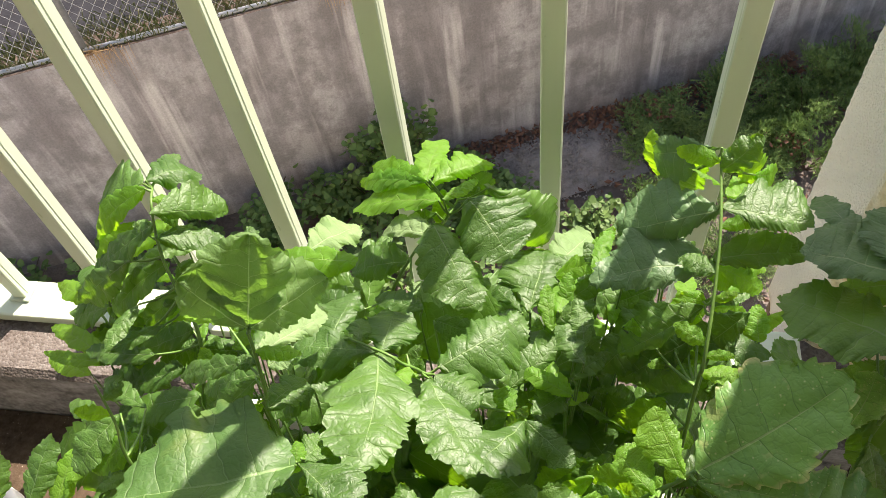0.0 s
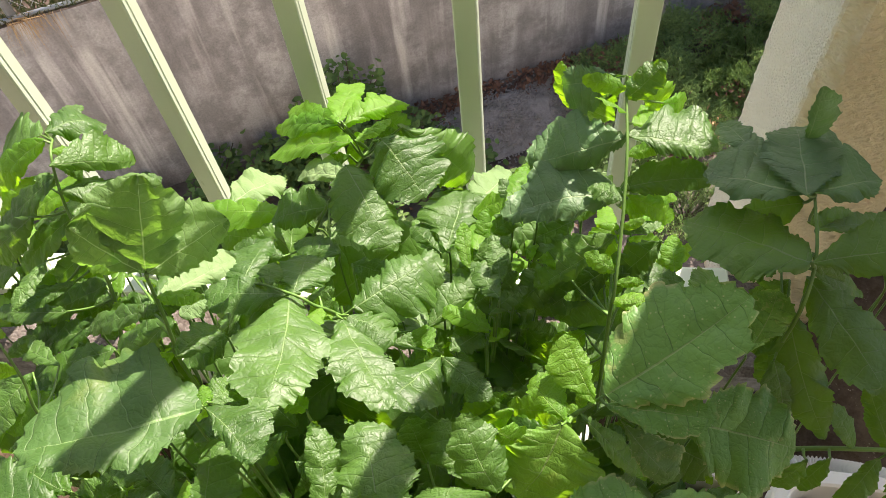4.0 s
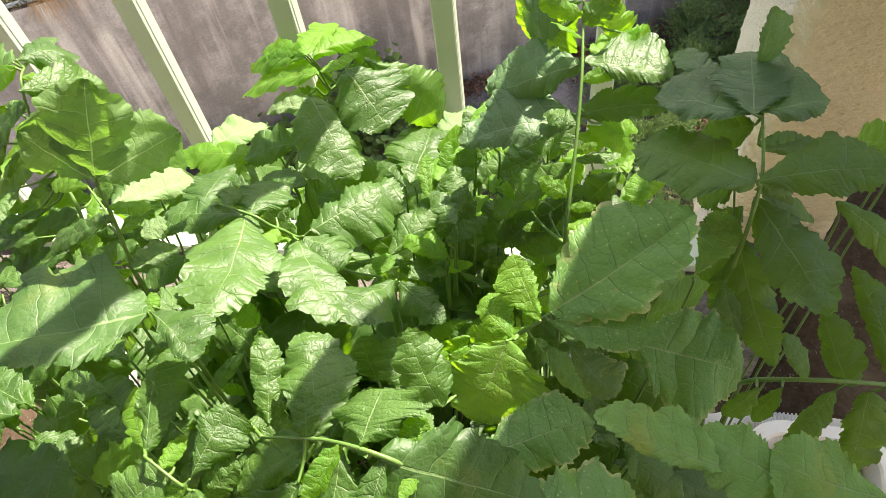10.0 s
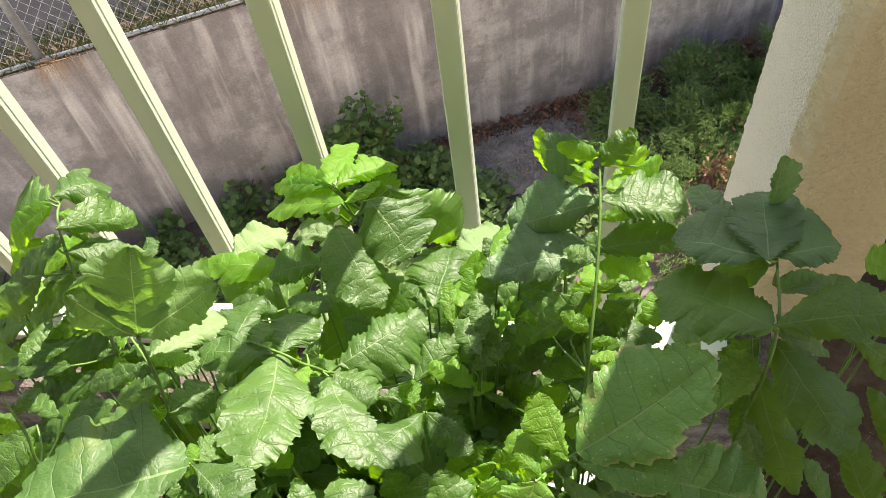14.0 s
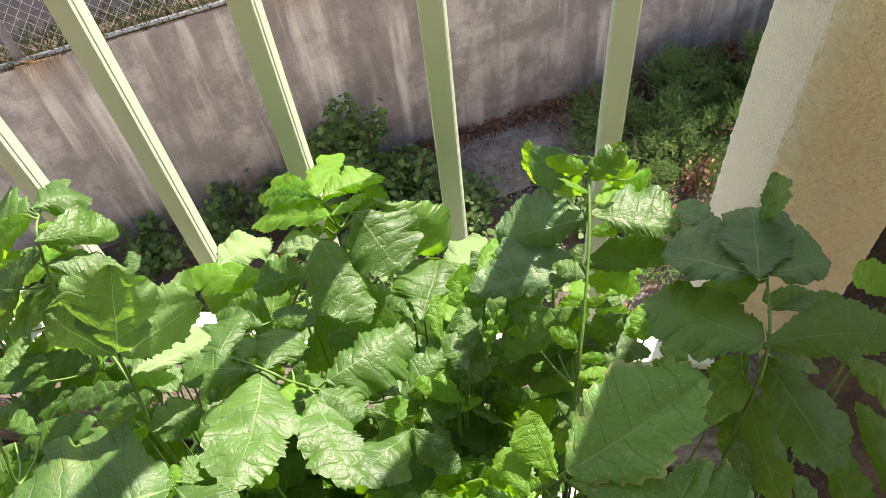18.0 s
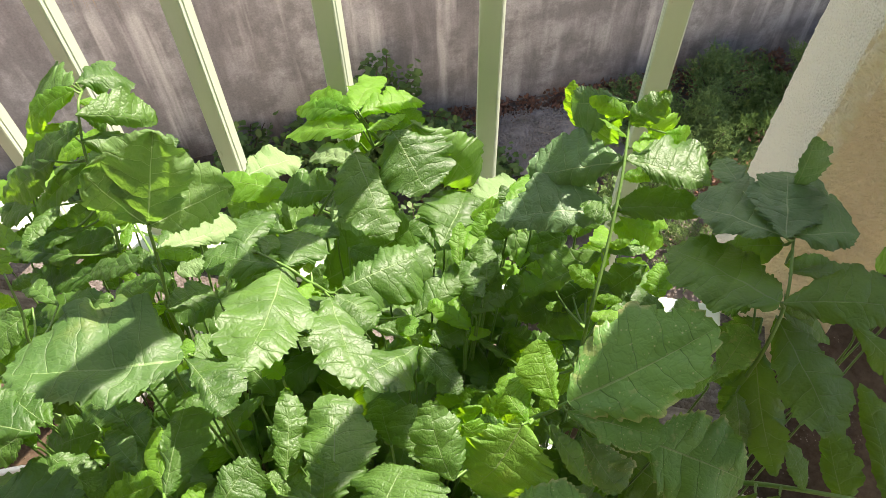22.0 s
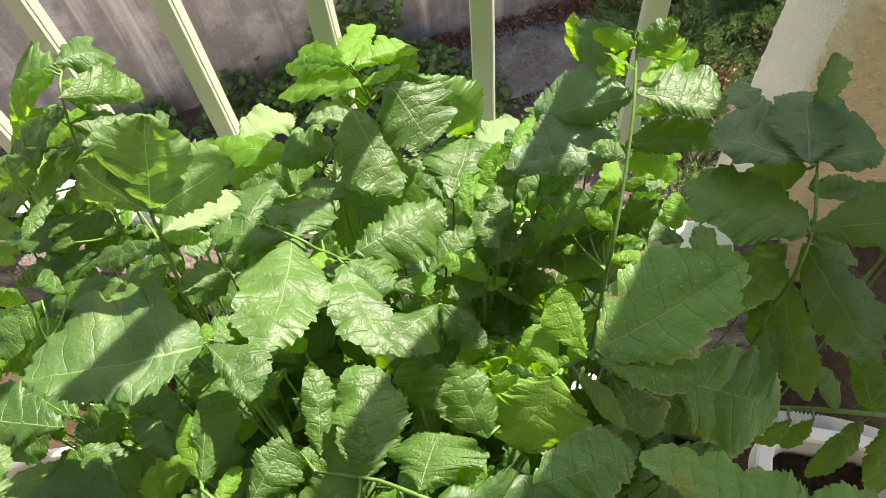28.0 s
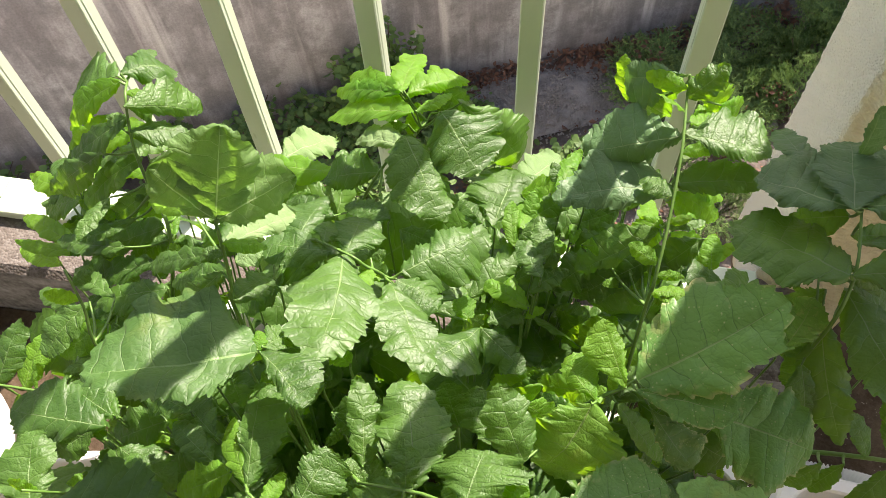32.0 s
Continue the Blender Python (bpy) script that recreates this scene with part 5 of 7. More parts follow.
leaf(plant_d, (0.056, 0.320, 0.700), (0.063, 0.374, 0.690), 0.0278, 0.0139, (0.03, 0.18, 0.98), "lobe", peak=0.64, ruffle=0.14)
leaf(plant_d, (0.053, 0.318, 0.700), (0.031, 0.344, 0.690), 0.0056, 0.0103, (-0.25, 0.16, 0.96), "leaflet", peak=0.72)
leaf(plant_d, (0.062, 0.340, 0.665), (0.099, 0.374, 0.650), 0.0146, 0.0105, (0.26, 0.14, 0.96), "leaflet", LEAF_LIME)
leaf(plant_d, (0.069, 0.349, 0.645), (0.112, 0.357, 0.620), 0.0093, 0.0050, (0.48, 0.11, 0.87), "strap", LEAF_LIME)
leaf(plant_d, (0.083, 0.322, 0.660), (0.101, 0.353, 0.640), 0.0078, 0.0092, (0.23, 0.43, 0.87), "leaflet", LEAF_LIME)
leaf(plant_d, (-0.021, 0.333, 0.700), (0.012, 0.333, 0.690), 0.0081, 0.0110, (0.29, 0.11, 0.95), "leaflet", LEAF_PALE)
leaf(plant_d, (0.081, 0.338, 0.634), (0.058, 0.342, 0.614), 0.0124, 0.0118, (-0.58, -0.59, 0.55), "leaflet")
leaf(plant_d, (0.082, 0.295, 0.655), (0.045, 0.277, 0.635), 0.0087, 0.0078, (0.17, -0.87, 0.46), "strap", LEAF_LIME)
leaf(plant_d, (0.079, 0.293, 0.661), (0.060, 0.287, 0.641), 0.0090, 0.0086, (-0.15, -0.90, 0.41), "strap")
leaf(plant_d, (0.083, 0.242, 0.664), (0.106, 0.246, 0.644), 0.0077, 0.0089, (0.50, -0.75, 0.43), "strap")
leaf(plant_d, (0.091, 0.323, 0.641), (0.056, 0.304, 0.621), 0.0121, 0.0121, (-0.01, -0.71, 0.70), "strap")
leaf(plant_d, (0.092, 0.301, 0.642), (0.054, 0.282, 0.622), 0.0108, 0.0106, (0.03, -0.75, 0.66), "leaflet")
leaf(plant_d, (0.103, 0.285, 0.665), (0.127, 0.291, 0.645), 0.0076, 0.0093, (0.53, -0.74, 0.41), "leaflet")
leaf(plant_d, (0.065, 0.350, 0.624), (0.036, 0.372, 0.604), 0.0108, 0.0099, (-0.68, -0.29, 0.67), "leaflet")
leaf(plant_d, (0.095, 0.352, 0.630), (0.054, 0.334, 0.610), 0.0108, 0.0101, (0.01, -0.76, 0.66), "leaflet")
leaf(plant_d, (0.085, 0.314, 0.638), (0.042, 0.328, 0.618), 0.0085, 0.0075, (-0.47, -0.71, 0.52), "strap")
leaf(plant_d, (0.092, 0.204, 0.703), (0.109, 0.201, 0.683), 0.0096, 0.0100, (0.38, -0.81, 0.45), "strap", LEAF_LIME)
leaf(plant_d, (0.080, 0.207, 0.682), (0.101, 0.224, 0.662), 0.0074, 0.0078, (0.78, -0.34, 0.53), "strap", LEAF_LIME)
leaf(plant_d, (0.100, 0.224, 0.684), (0.068, 0.209, 0.664), 0.0085, 0.0073, (0.14, -0.89, 0.44), "strap", LEAF_LIME)
leaf(plant_d, (0.092, 0.195, 0.695), (0.116, 0.201, 0.675), 0.0065, 0.0083, (0.52, -0.76, 0.40), "strap", LEAF_LIME)
leaf(plant_d, (0.103, 0.234, 0.678), (0.067, 0.225, 0.658), 0.0109, 0.0098, (-0.18, -0.74, 0.65), "strap", LEAF_LIME)
leaf(plant_d, (0.099, 0.350, 0.700), (0.076, 0.319, 0.690), 0.0151, 0.0139, (-0.04, -0.28, 0.96), "leaflet")
leaf(plant_d, (0.113, 0.357, 0.700), (0.091, 0.341, 0.692), 0.0123, 0.0136, (-0.14, -0.28, 0.95), "leaflet", LEAF_LIME)
leaf(plant_d, (0.095, 0.321, 0.705), (0.070, 0.302, 0.695), 0.0148, 0.0139, (-0.12, -0.33, 0.94), "lobe", peak=0.52)
leaf(plant_d, (0.085, 0.366, 0.695), (0.063, 0.346, 0.690), 0.0148, 0.0157, (-0.13, -0.10, 0.99), "leaflet")
leaf(plant_d, (-0.050, 0.319, 0.690), (-0.088, 0.333, 0.680), 0.0088, 0.0086, (-0.33, -0.25, 0.91), "leaflet", peak=0.58)
leaf(plant_d, (-0.064, 0.309, 0.690), (-0.099, 0.316, 0.680), 0.0071, 0.0079, (-0.31, -0.28, 0.91), "strap", peak=0.59)
# tall leaf near the pillar, and the large old leaf lying over the planter
plant_e = plant(0.15, 0.21)
stalk(plant_e, [(0.152, 0.267, 0.720), (0.152, 0.268, 0.743), (0.155, 0.295, 0.765), (0.157, 0.328, 0.785), (0.157, 0.354, 0.795), (0.157, 0.366, 0.800)], 0.0036, 0.0018, small=9)
stalk(plant_e, [(0.134, 0.220, 0.600), (0.119, 0.203, 0.700), (0.124, 0.200, 0.730), (0.140, 0.206, 0.745), (0.153, 0.215, 0.747)], 0.005, 0.0028)
leaf(plant_e, (0.145, 0.207, 0.752), (0.209, 0.244, 0.787), 0.0304, 0.0234, (-0.38, -0.19, 0.90), "leaflet", LEAF_OLD, arch=0.03, ruffle=0.04, cup=0.05, label="large old leaf with pale spots")
leaf(plant_e, (0.145, 0.203, 0.750), (0.192, 0.193, 0.762), 0.0121, 0.0108, (-0.25, -0.03, 0.97), "lobe", LEAF_OLD, arch=0.05, ruffle=0.06)
leaf(plant_e, (0.152, 0.198, 0.745), (0.177, 0.173, 0.733), 0.0145, 0.0078, (0.10, -0.35, 0.93), "leaflet", LEAF_EDGED, peak=0.72, ruffle=0.12)
leaf(plant_e, (0.185, 0.205, 0.727), (0.243, 0.198, 0.713), 0.0257, 0.0291, (0.17, -0.39, 0.91), "lobe", LEAF_OLD, arch=0.06)
leaf(plant_e, (0.140, 0.204, 0.748), (0.125, 0.237, 0.756), 0.0139, 0.0063, (-0.20, -0.31, 0.93), "leaflet", LEAF_LIME, peak=0.60, arch=0.05)
leaf(plant_e, (0.128, 0.196, 0.742), (0.109, 0.221, 0.736), 0.0060, 0.0145, (-0.37, -0.05, 0.93), "leaflet", LEAF_LIME, peak=0.71)
leaf(plant_e, (0.215, 0.234, 0.745), (0.230, 0.261, 0.763), 0.0100, 0.0114, (-0.14, -0.49, 0.86), "leaflet", LEAF_OLD, peak=0.70, ruffle=0.2)
leaf(plant_e, (0.137, 0.198, 0.740), (0.168, 0.184, 0.700), 0.0074, 0.0053, (0.67, -0.37, 0.65), "strap")
leaf(plant_e, (0.124, 0.194, 0.745), (0.104, 0.165, 0.716), 0.0354, 0.0186, (0.16, -0.75, 0.64), "lobe", LEAF_YELLOW, peak=0.47, cup=0.16, label="yellowing rounded leaf")
leaf(plant_e, (0.094, 0.164, 0.730), (0.076, 0.195, 0.752), 0.0131, 0.0134, (0.12, -0.53, 0.84), "leaflet", cup=0.2)
leaf(plant_e, (0.079, 0.171, 0.722), (0.064, 0.201, 0.728), 0.0150, 0.0061, (0.14, -0.13, 0.98), "strap", peak=0.60)
leaf(plant_e, (0.157, 0.368, 0.803), (0.124, 0.380, 0.783), 0.0185, 0.0098, (-0.55, -0.66, 0.51), "lobe", LEAF_GREY, peak=0.72, arch=0.12, cup=0.10, ruffle=0.06)
leaf(plant_e, (0.158, 0.368, 0.802), (0.183, 0.384, 0.755), 0.0151, 0.0083, (0.70, -0.70, 0.14), "leaflet", LEAF_LIME, peak=0.70, arch=0.2)
leaf(plant_e, (0.180, 0.374, 0.775), (0.199, 0.397, 0.755), 0.0054, 0.0114, (0.85, -0.45, 0.29), "leaflet", LEAF_LIME, peak=0.60)
leaf(plant_e, (0.156, 0.372, 0.790), (0.139, 0.386, 0.748), 0.0140, 0.0059, (-0.27, -0.94, -0.21), "leaflet", peak=0.72)
leaf(plant_e, (0.129, 0.379, 0.765), (0.123, 0.397, 0.785), 0.0068, 0.0050, (-0.45, -0.73, 0.52), "strap", LEAF_LIME)
leaf(plant_e, (0.161, 0.350, 0.785), (0.196, 0.360, 0.765), 0.0182, 0.0059, (0.45, 0.18, 0.88), "leaflet", LEAF_LIME, peak=0.58)
leaf(plant_e, (0.156, 0.338, 0.787), (0.106, 0.343, 0.757), 0.0095, 0.0264, (-0.51, -0.36, 0.78), "lobe", LEAF_GREY, cup=0.2, arch=0.12)
leaf(plant_e, (0.158, 0.340, 0.787), (0.205, 0.335, 0.783), 0.0258, 0.0078, (0.08, -0.08, 0.99), "lobe", cup=0.1, arch=0.10, ruffle=0.04)
leaf(plant_e, (0.155, 0.318, 0.765), (0.092, 0.308, 0.755), 0.0107, 0.0245, (-0.13, -0.15, 0.98), "leaflet", LEAF_GREY, arch=0.1)
leaf(plant_e, (0.155, 0.321, 0.765), (0.207, 0.322, 0.774), 0.0134, 0.0073, (-0.16, -0.27, 0.95), "leaflet", arch=0.06)
leaf(plant_e, (0.155, 0.307, 0.740), (0.111, 0.290, 0.708), 0.0057, 0.0174, (-0.45, -0.36, 0.82), "leaflet", peak=0.56)
leaf(plant_e, (0.155, 0.311, 0.738), (0.183, 0.323, 0.730), 0.0031, 0.0050, (0.26, 0.03, 0.96), "strap")
leaf(plant_e, (0.156, 0.304, 0.712), (0.113, 0.282, 0.690), 0.0099, 0.0136, (-0.30, -0.31, 0.90), "leaflet")
leaf(plant_e, (0.156, 0.301, 0.710), (0.199, 0.301, 0.700), 0.0096, 0.0085, (0.23, -0.11, 0.97), "leaflet")
leaf(plant_e, (0.183, 0.314, 0.725), (0.156, 0.299, 0.700), 0.0090, 0.0132, (-0.43, -0.49, 0.76), "leaflet", peak=0.59)
leaf(plant_e, (0.156, 0.327, 0.742), (0.173, 0.329, 0.728), 0.0099, 0.0046, (0.62, -0.32, 0.71), "leaflet", LEAF_LIME, peak=0.67)
leaf(plant_e, (0.161, 0.332, 0.745), (0.192, 0.332, 0.722), 0.0066, 0.0076, (0.46, -0.63, 0.62), "leaflet", LEAF_LIME, peak=0.65)
leaf(plant_e, (0.167, 0.328, 0.715), (0.190, 0.347, 0.700), 0.0046, 0.0056, (0.63, -0.16, 0.76), "leaflet", LEAF_LIME, peak=0.62)
leaf(plant_e, (0.166, 0.325, 0.710), (0.190, 0.335, 0.690), 0.0045, 0.0076, (0.60, -0.70, 0.37), "leaflet", LEAF_LIME, peak=0.60)
leaf(plant_e, (0.171, 0.337, 0.740), (0.193, 0.341, 0.730), 0.0059, 0.0063, (0.44, -0.24, 0.87), "leaflet", LEAF_LIME)
leaf(plant_e, (0.133, 0.278, 0.620), (0.093, 0.300, 0.600), 0.0117, 0.0108, (-0.45, 0.00, 0.89), "leaflet")
leaf(plant_e, (0.117, 0.297, 0.610), (0.083, 0.326, 0.600), 0.0064, 0.0148, (-0.15, 0.15, 0.98), "leaflet", peak=0.58)
leaf(plant_e, (0.146, 0.291, 0.640), (0.116, 0.306, 0.620), 0.0112, 0.0115, (-0.56, -0.02, 0.83), "leaflet")
leaf(plant_e, (0.097, 0.250, 0.640), (0.068, 0.276, 0.630), 0.0094, 0.0124, (-0.16, 0.19, 0.97), "leaflet")
leaf(plant_e, (0.115, 0.241, 0.650), (0.095, 0.274, 0.640), 0.0097, 0.0121, (-0.16, 0.20, 0.97), "leaflet")
leaf(plant_e, (0.191, 0.289, 0.680), (0.166, 0.308, 0.660), 0.0088, 0.0118, (-0.62, -0.00, 0.78), "leaflet")
leaf(plant_e, (0.220, 0.297, 0.700), (0.197, 0.289, 0.680), 0.0115, 0.0112, (-0.61, -0.17, 0.77), "leaflet")
leaf(plant_e, (0.108, 0.286, 0.664), (0.128, 0.271, 0.644), 0.0072, 0.0092, (-0.25, -0.88, 0.41), "strap")
leaf(plant_e, (0.105, 0.324, 0.642), (0.065, 0.305, 0.622), 0.0108, 0.0101, (0.03, -0.75, 0.66), "strap")
leaf(plant_e, (0.137, 0.253, 0.682), (0.159, 0.259, 0.662), 0.0083, 0.0095, (0.60, -0.65, 0.47), "strap", LEAF_LIME)
leaf(plant_e, (0.116, 0.323, 0.639), (0.143, 0.337, 0.619), 0.0100, 0.0104, (0.67, -0.46, 0.59), "leaflet")
leaf(plant_e, (0.119, 0.210, 0.686), (0.090, 0.219, 0.666), 0.0098, 0.0086, (-0.58, -0.58, 0.58), "strap")
leaf(plant_e, (0.144, 0.338, 0.639), (0.169, 0.320, 0.619), 0.0097, 0.0102, (-0.13, -0.81, 0.57), "leaflet", LEAF_LIME)
leaf(plant_e, (0.143, 0.281, 0.670), (0.110, 0.269, 0.650), 0.0103, 0.0095, (-0.07, -0.80, 0.59), "leaflet", LEAF_LIME)
leaf(plant_e, (0.111, 0.240, 0.681), (0.077, 0.221, 0.661), 0.0091, 0.0079, (0.20, -0.86, 0.48), "strap")
leaf(plant_e, (0.127, 0.207, 0.686), (0.092, 0.220, 0.666), 0.0100, 0.0095, (-0.56, -0.52, 0.64), "leaflet", LEAF_LIME)
leaf(plant_e, (0.130, 0.221, 0.696), (0.097, 0.228, 0.676), 0.0100, 0.0085, (-0.49, -0.64, 0.59), "strap", LEAF_LIME)
leaf(plant_e, (0.139, 0.286, 0.648), (0.119, 0.282, 0.628), 0.0096, 0.0073, (-0.26, -0.87, 0.43), "leaflet")
leaf(plant_e, (0.135, 0.344, 0.700), (0.097, 0.330, 0.690), 0.0142, 0.0140, (-0.13, -0.32, 0.94), "leaflet")
leaf(plant_e, (0.148, 0.326, 0.700), (0.109, 0.310, 0.690), 0.0136, 0.0146, (-0.11, -0.31, 0.94), "leaflet")
leaf(plant_e, (0.144, 0.354, 0.705), (0.114, 0.345, 0.695), 0.0106, 0.0115, (-0.21, -0.32, 0.92), "strap")
leaf(plant_e, (0.127, 0.306, 0.705), (0.103, 0.287, 0.695), 0.0145, 0.0129, (-0.12, -0.34, 0.93), "leaflet")
leaf(plant_e, (0.151, 0.299, 0.705), (0.127, 0.279, 0.690), 0.0145, 0.0122, (-0.06, -0.55, 0.83), "leaflet")
leaf(plant_e, (0.160, 0.336, 0.710), (0.143, 0.316, 0.695), 0.0108, 0.0115, (-0.27, -0.42, 0.87), "strap", LEAF_LIME)
# shaded leaves beside the pillar
plant_f = plant(0.26, 0.2)
stalk(plant_f, [(0.239, 0.246, 0.700), (0.237, 0.248, 0.767), (0.241, 0.266, 0.788), (0.241, 0.292, 0.800)], 0.0045, 0.0018, small=0)
stalk(plant_f, [(0.272, 0.242, 0.580), (0.259, 0.218, 0.655), (0.276, 0.215, 0.668), (0.308, 0.214, 0.672), (0.353, 0.218, 0.660)], 0.0052, 0.003, small=0)
stalk(plant_f, [(0.301, 0.143, 0.620), (0.239, 0.135, 0.725), (0.203, 0.146, 0.735)], 0.0045, 0.0018, small=0)
leaf(plant_f, (0.237, 0.293, 0.800), (0.194, 0.313, 0.791), 0.0116, 0.0420, (-0.11, 0.19, 0.97), "leaflet", LEAF_GREY, peak=0.60, arch=0.03, cup=0.03, ruffle=0.05)
leaf(plant_f, (0.238, 0.294, 0.800), (0.271, 0.299, 0.804), 0.0412, 0.0101, (-0.14, 0.17, 0.98), "leaflet", LEAF_GREY, peak=0.59, arch=0.03, cup=0.03, ruffle=0.05)
leaf(plant_f, (0.236, 0.289, 0.804), (0.241, 0.340, 0.796), 0.0181, 0.0189, (-0.05, 0.16, 0.99), "lobe", LEAF_GREY, arch=0.02, cup=0.02, ruffle=0.03)
leaf(plant_f, (0.244, 0.328, 0.798), (0.245, 0.338, 0.826), 0.0030, 0.0128, (0.12, -0.94, 0.33), "strap", LEAF_GREY)
leaf(plant_f, (0.219, 0.324, 0.792), (0.210, 0.357, 0.778), 0.0092, 0.0080, (-0.29, 0.31, 0.91), "leaflet", LEAF_GREY, peak=0.64)
leaf(plant_f, (0.237, 0.261, 0.790), (0.186, 0.293, 0.776), 0.0226, 0.0259, (-0.12, 0.23, 0.97), "lobe", peak=0.49, arch=0.05, ruffle=0.05)
leaf(plant_f, (0.238, 0.261, 0.790), (0.296, 0.264, 0.797), 0.0192, 0.0115, (-0.11, -0.16, 0.98), "lobe", arch=0.10, ruffle=0.08)
leaf(plant_f, (0.240, 0.262, 0.775), (0.272, 0.209, 0.759), 0.0186, 0.0147, (0.02, -0.28, 0.96), "leaflet", peak=0.56, arch=0.08)
leaf(plant_f, (0.238, 0.259, 0.748), (0.264, 0.211, 0.695), 0.0115, 0.0138, (-0.16, -0.77, 0.62), "leaflet", arch=0.08)
leaf(plant_f, (0.233, 0.239, 0.730), (0.243, 0.218, 0.700), 0.0085, 0.0109, (0.14, -0.79, 0.60), "leaflet", peak=0.57)
leaf(plant_f, (0.288, 0.278, 0.752), (0.337, 0.254, 0.713), 0.0071, 0.0091, (0.21, -0.69, 0.69), "leaflet", arch=0.12)
leaf(plant_f, (0.243, 0.281, 0.788), (0.291, 0.300, 0.765), 0.0074, 0.0057, (0.46, -0.08, 0.89), "leaflet", peak=0.69)
leaf(plant_f, (0.336, 0.319, 0.750), (0.328, 0.362, 0.700), 0.0077, 0.0126, (-0.98, 0.05, 0.20), "leaflet", arch=0.2)
leaf(plant_f, (0.321, 0.316, 0.750), (0.355, 0.300, 0.715), 0.0114, 0.0065, (0.22, -0.79, 0.57), "leaflet", arch=0.15)
leaf(plant_f, (0.287, 0.214, 0.672), (0.272, 0.233, 0.690), 0.0059, 0.0077, (0.35, -0.48, 0.80), "strap")
leaf(plant_f, (0.315, 0.219, 0.655), (0.299, 0.254, 0.680), 0.0074, 0.0152, (-0.22, -0.63, 0.74), "leaflet", peak=0.38)
leaf(plant_f, (0.346, 0.224, 0.645), (0.318, 0.281, 0.684), 0.0075, 0.0129, (-0.00, -0.56, 0.83), "strap")
leaf(plant_f, (0.360, 0.226, 0.640), (0.343, 0.265, 0.665), 0.0086, 0.0110, (0.11, -0.50, 0.86), "strap")
leaf(plant_f, (0.257, 0.202, 0.685), (0.243, 0.195, 0.660), 0.0082, 0.0053, (-0.29, -0.87, 0.40), "strap", peak=0.62)
leaf(plant_f, (0.272, 0.206, 0.678), (0.261, 0.197, 0.650), 0.0068, 0.0046, (-0.55, -0.71, 0.44), "strap", peak=0.60)
leaf(plant_f, (0.306, 0.214, 0.658), (0.281, 0.186, 0.628), 0.0095, 0.0058, (-0.29, -0.57, 0.77), "leaflet")
leaf(plant_f, (0.329, 0.219, 0.648), (0.329, 0.187, 0.600), 0.0188, 0.0092, (-0.03, -0.83, 0.55), "leaflet")
leaf(plant_f, (0.365, 0.223, 0.640), (0.368, 0.181, 0.590), 0.0133, 0.0065, (-0.00, -0.77, 0.64), "leaflet", peak=0.56)
leaf(plant_f, (0.242, 0.271, 0.782), (0.259, 0.263, 0.750), 0.0085, 0.0046, (0.20, -0.92, 0.34), "strap", peak=0.55)
leaf(plant_f, (0.241, 0.267, 0.775), (0.275, 0.266, 0.750), 0.0074, 0.0042, (0.58, -0.21, 0.79), "strap", peak=0.55)
leaf(plant_f, (0.222, 0.138, 0.745), (0.165, 0.156, 0.752), 0.0060, 0.0181, (0.05, -0.23, 0.97), "lobe", LEAF_MATTE, peak=0.40, cup=0.03, ruffle=0.1)
leaf(plant_f, (0.251, 0.134, 0.742), (0.212, 0.154, 0.748), 0.0188, 0.0131, (0.03, -0.23, 0.97), "lobe", LEAF_MATTE, peak=0.48, ruffle=0.12)
leaf(plant_f, (0.292, 0.131, 0.740), (0.241, 0.143, 0.748), 0.0189, 0.0174, (0.07, -0.33, 0.94), "lobe", LEAF_MATTE, peak=0.71, ruffle=0.12)
leaf(plant_f, (0.262, 0.125, 0.735), (0.230, 0.135, 0.738), 0.0093, 0.0113, (0.01, -0.24, 0.97), "leaflet", LEAF_MATTE)
leaf(plant_f, (0.243, 0.278, 0.745), (0.228, 0.267, 0.725), 0.0095, 0.0113, (-0.60, -0.42, 0.68), "lobe")
leaf(plant_f, (0.242, 0.264, 0.735), (0.226, 0.253, 0.710), 0.0095, 0.0107, (-0.66, -0.43, 0.61), "leaflet")
leaf(plant_f, (0.242, 0.257, 0.725), (0.242, 0.239, 0.690), 0.0091, 0.0109, (0.04, -0.89, 0.46), "leaflet")
leaf(plant_f, (0.239, 0.289, 0.750), (0.223, 0.296, 0.730), 0.0122, 0.0094, (-0.77, 0.07, 0.64), "leaflet")
leaf(plant_f, (0.241, 0.298, 0.786), (0.217, 0.305, 0.766), 0.0101, 0.0098, (-0.66, -0.29, 0.69), "leaflet")
leaf(plant_f, (0.243, 0.290, 0.782), (0.273, 0.303, 0.768), 0.0063, 0.0063, (0.52, -0.37, 0.77), "strap", peak=0.55)
leaf(plant_f, (0.243, 0.262, 0.762), (0.272, 0.262, 0.738), 0.0087, 0.0058, (0.57, -0.44, 0.69), "leaflet")
# low rosette along the near edge of the planter
plant_g = plant(0.08, 0.12)
stalk(plant_g, [(0.124, 0.131, 0.640), (0.106, 0.117, 0.755), (0.090, 0.117, 0.787), (0.072, 0.121, 0.793), (0.055, 0.127, 0.782), (0.047, 0.129, 0.777), (0.020, 0.132, 0.765)], 0.0045, 0.0018)
leaf(plant_g, (0.046, 0.131, 0.773), (0.030, 0.184, 0.766), 0.0149, 0.0194, (0.04, 0.14, 0.99), "lobe", peak=0.52, arch=0.06, cup=0.12)
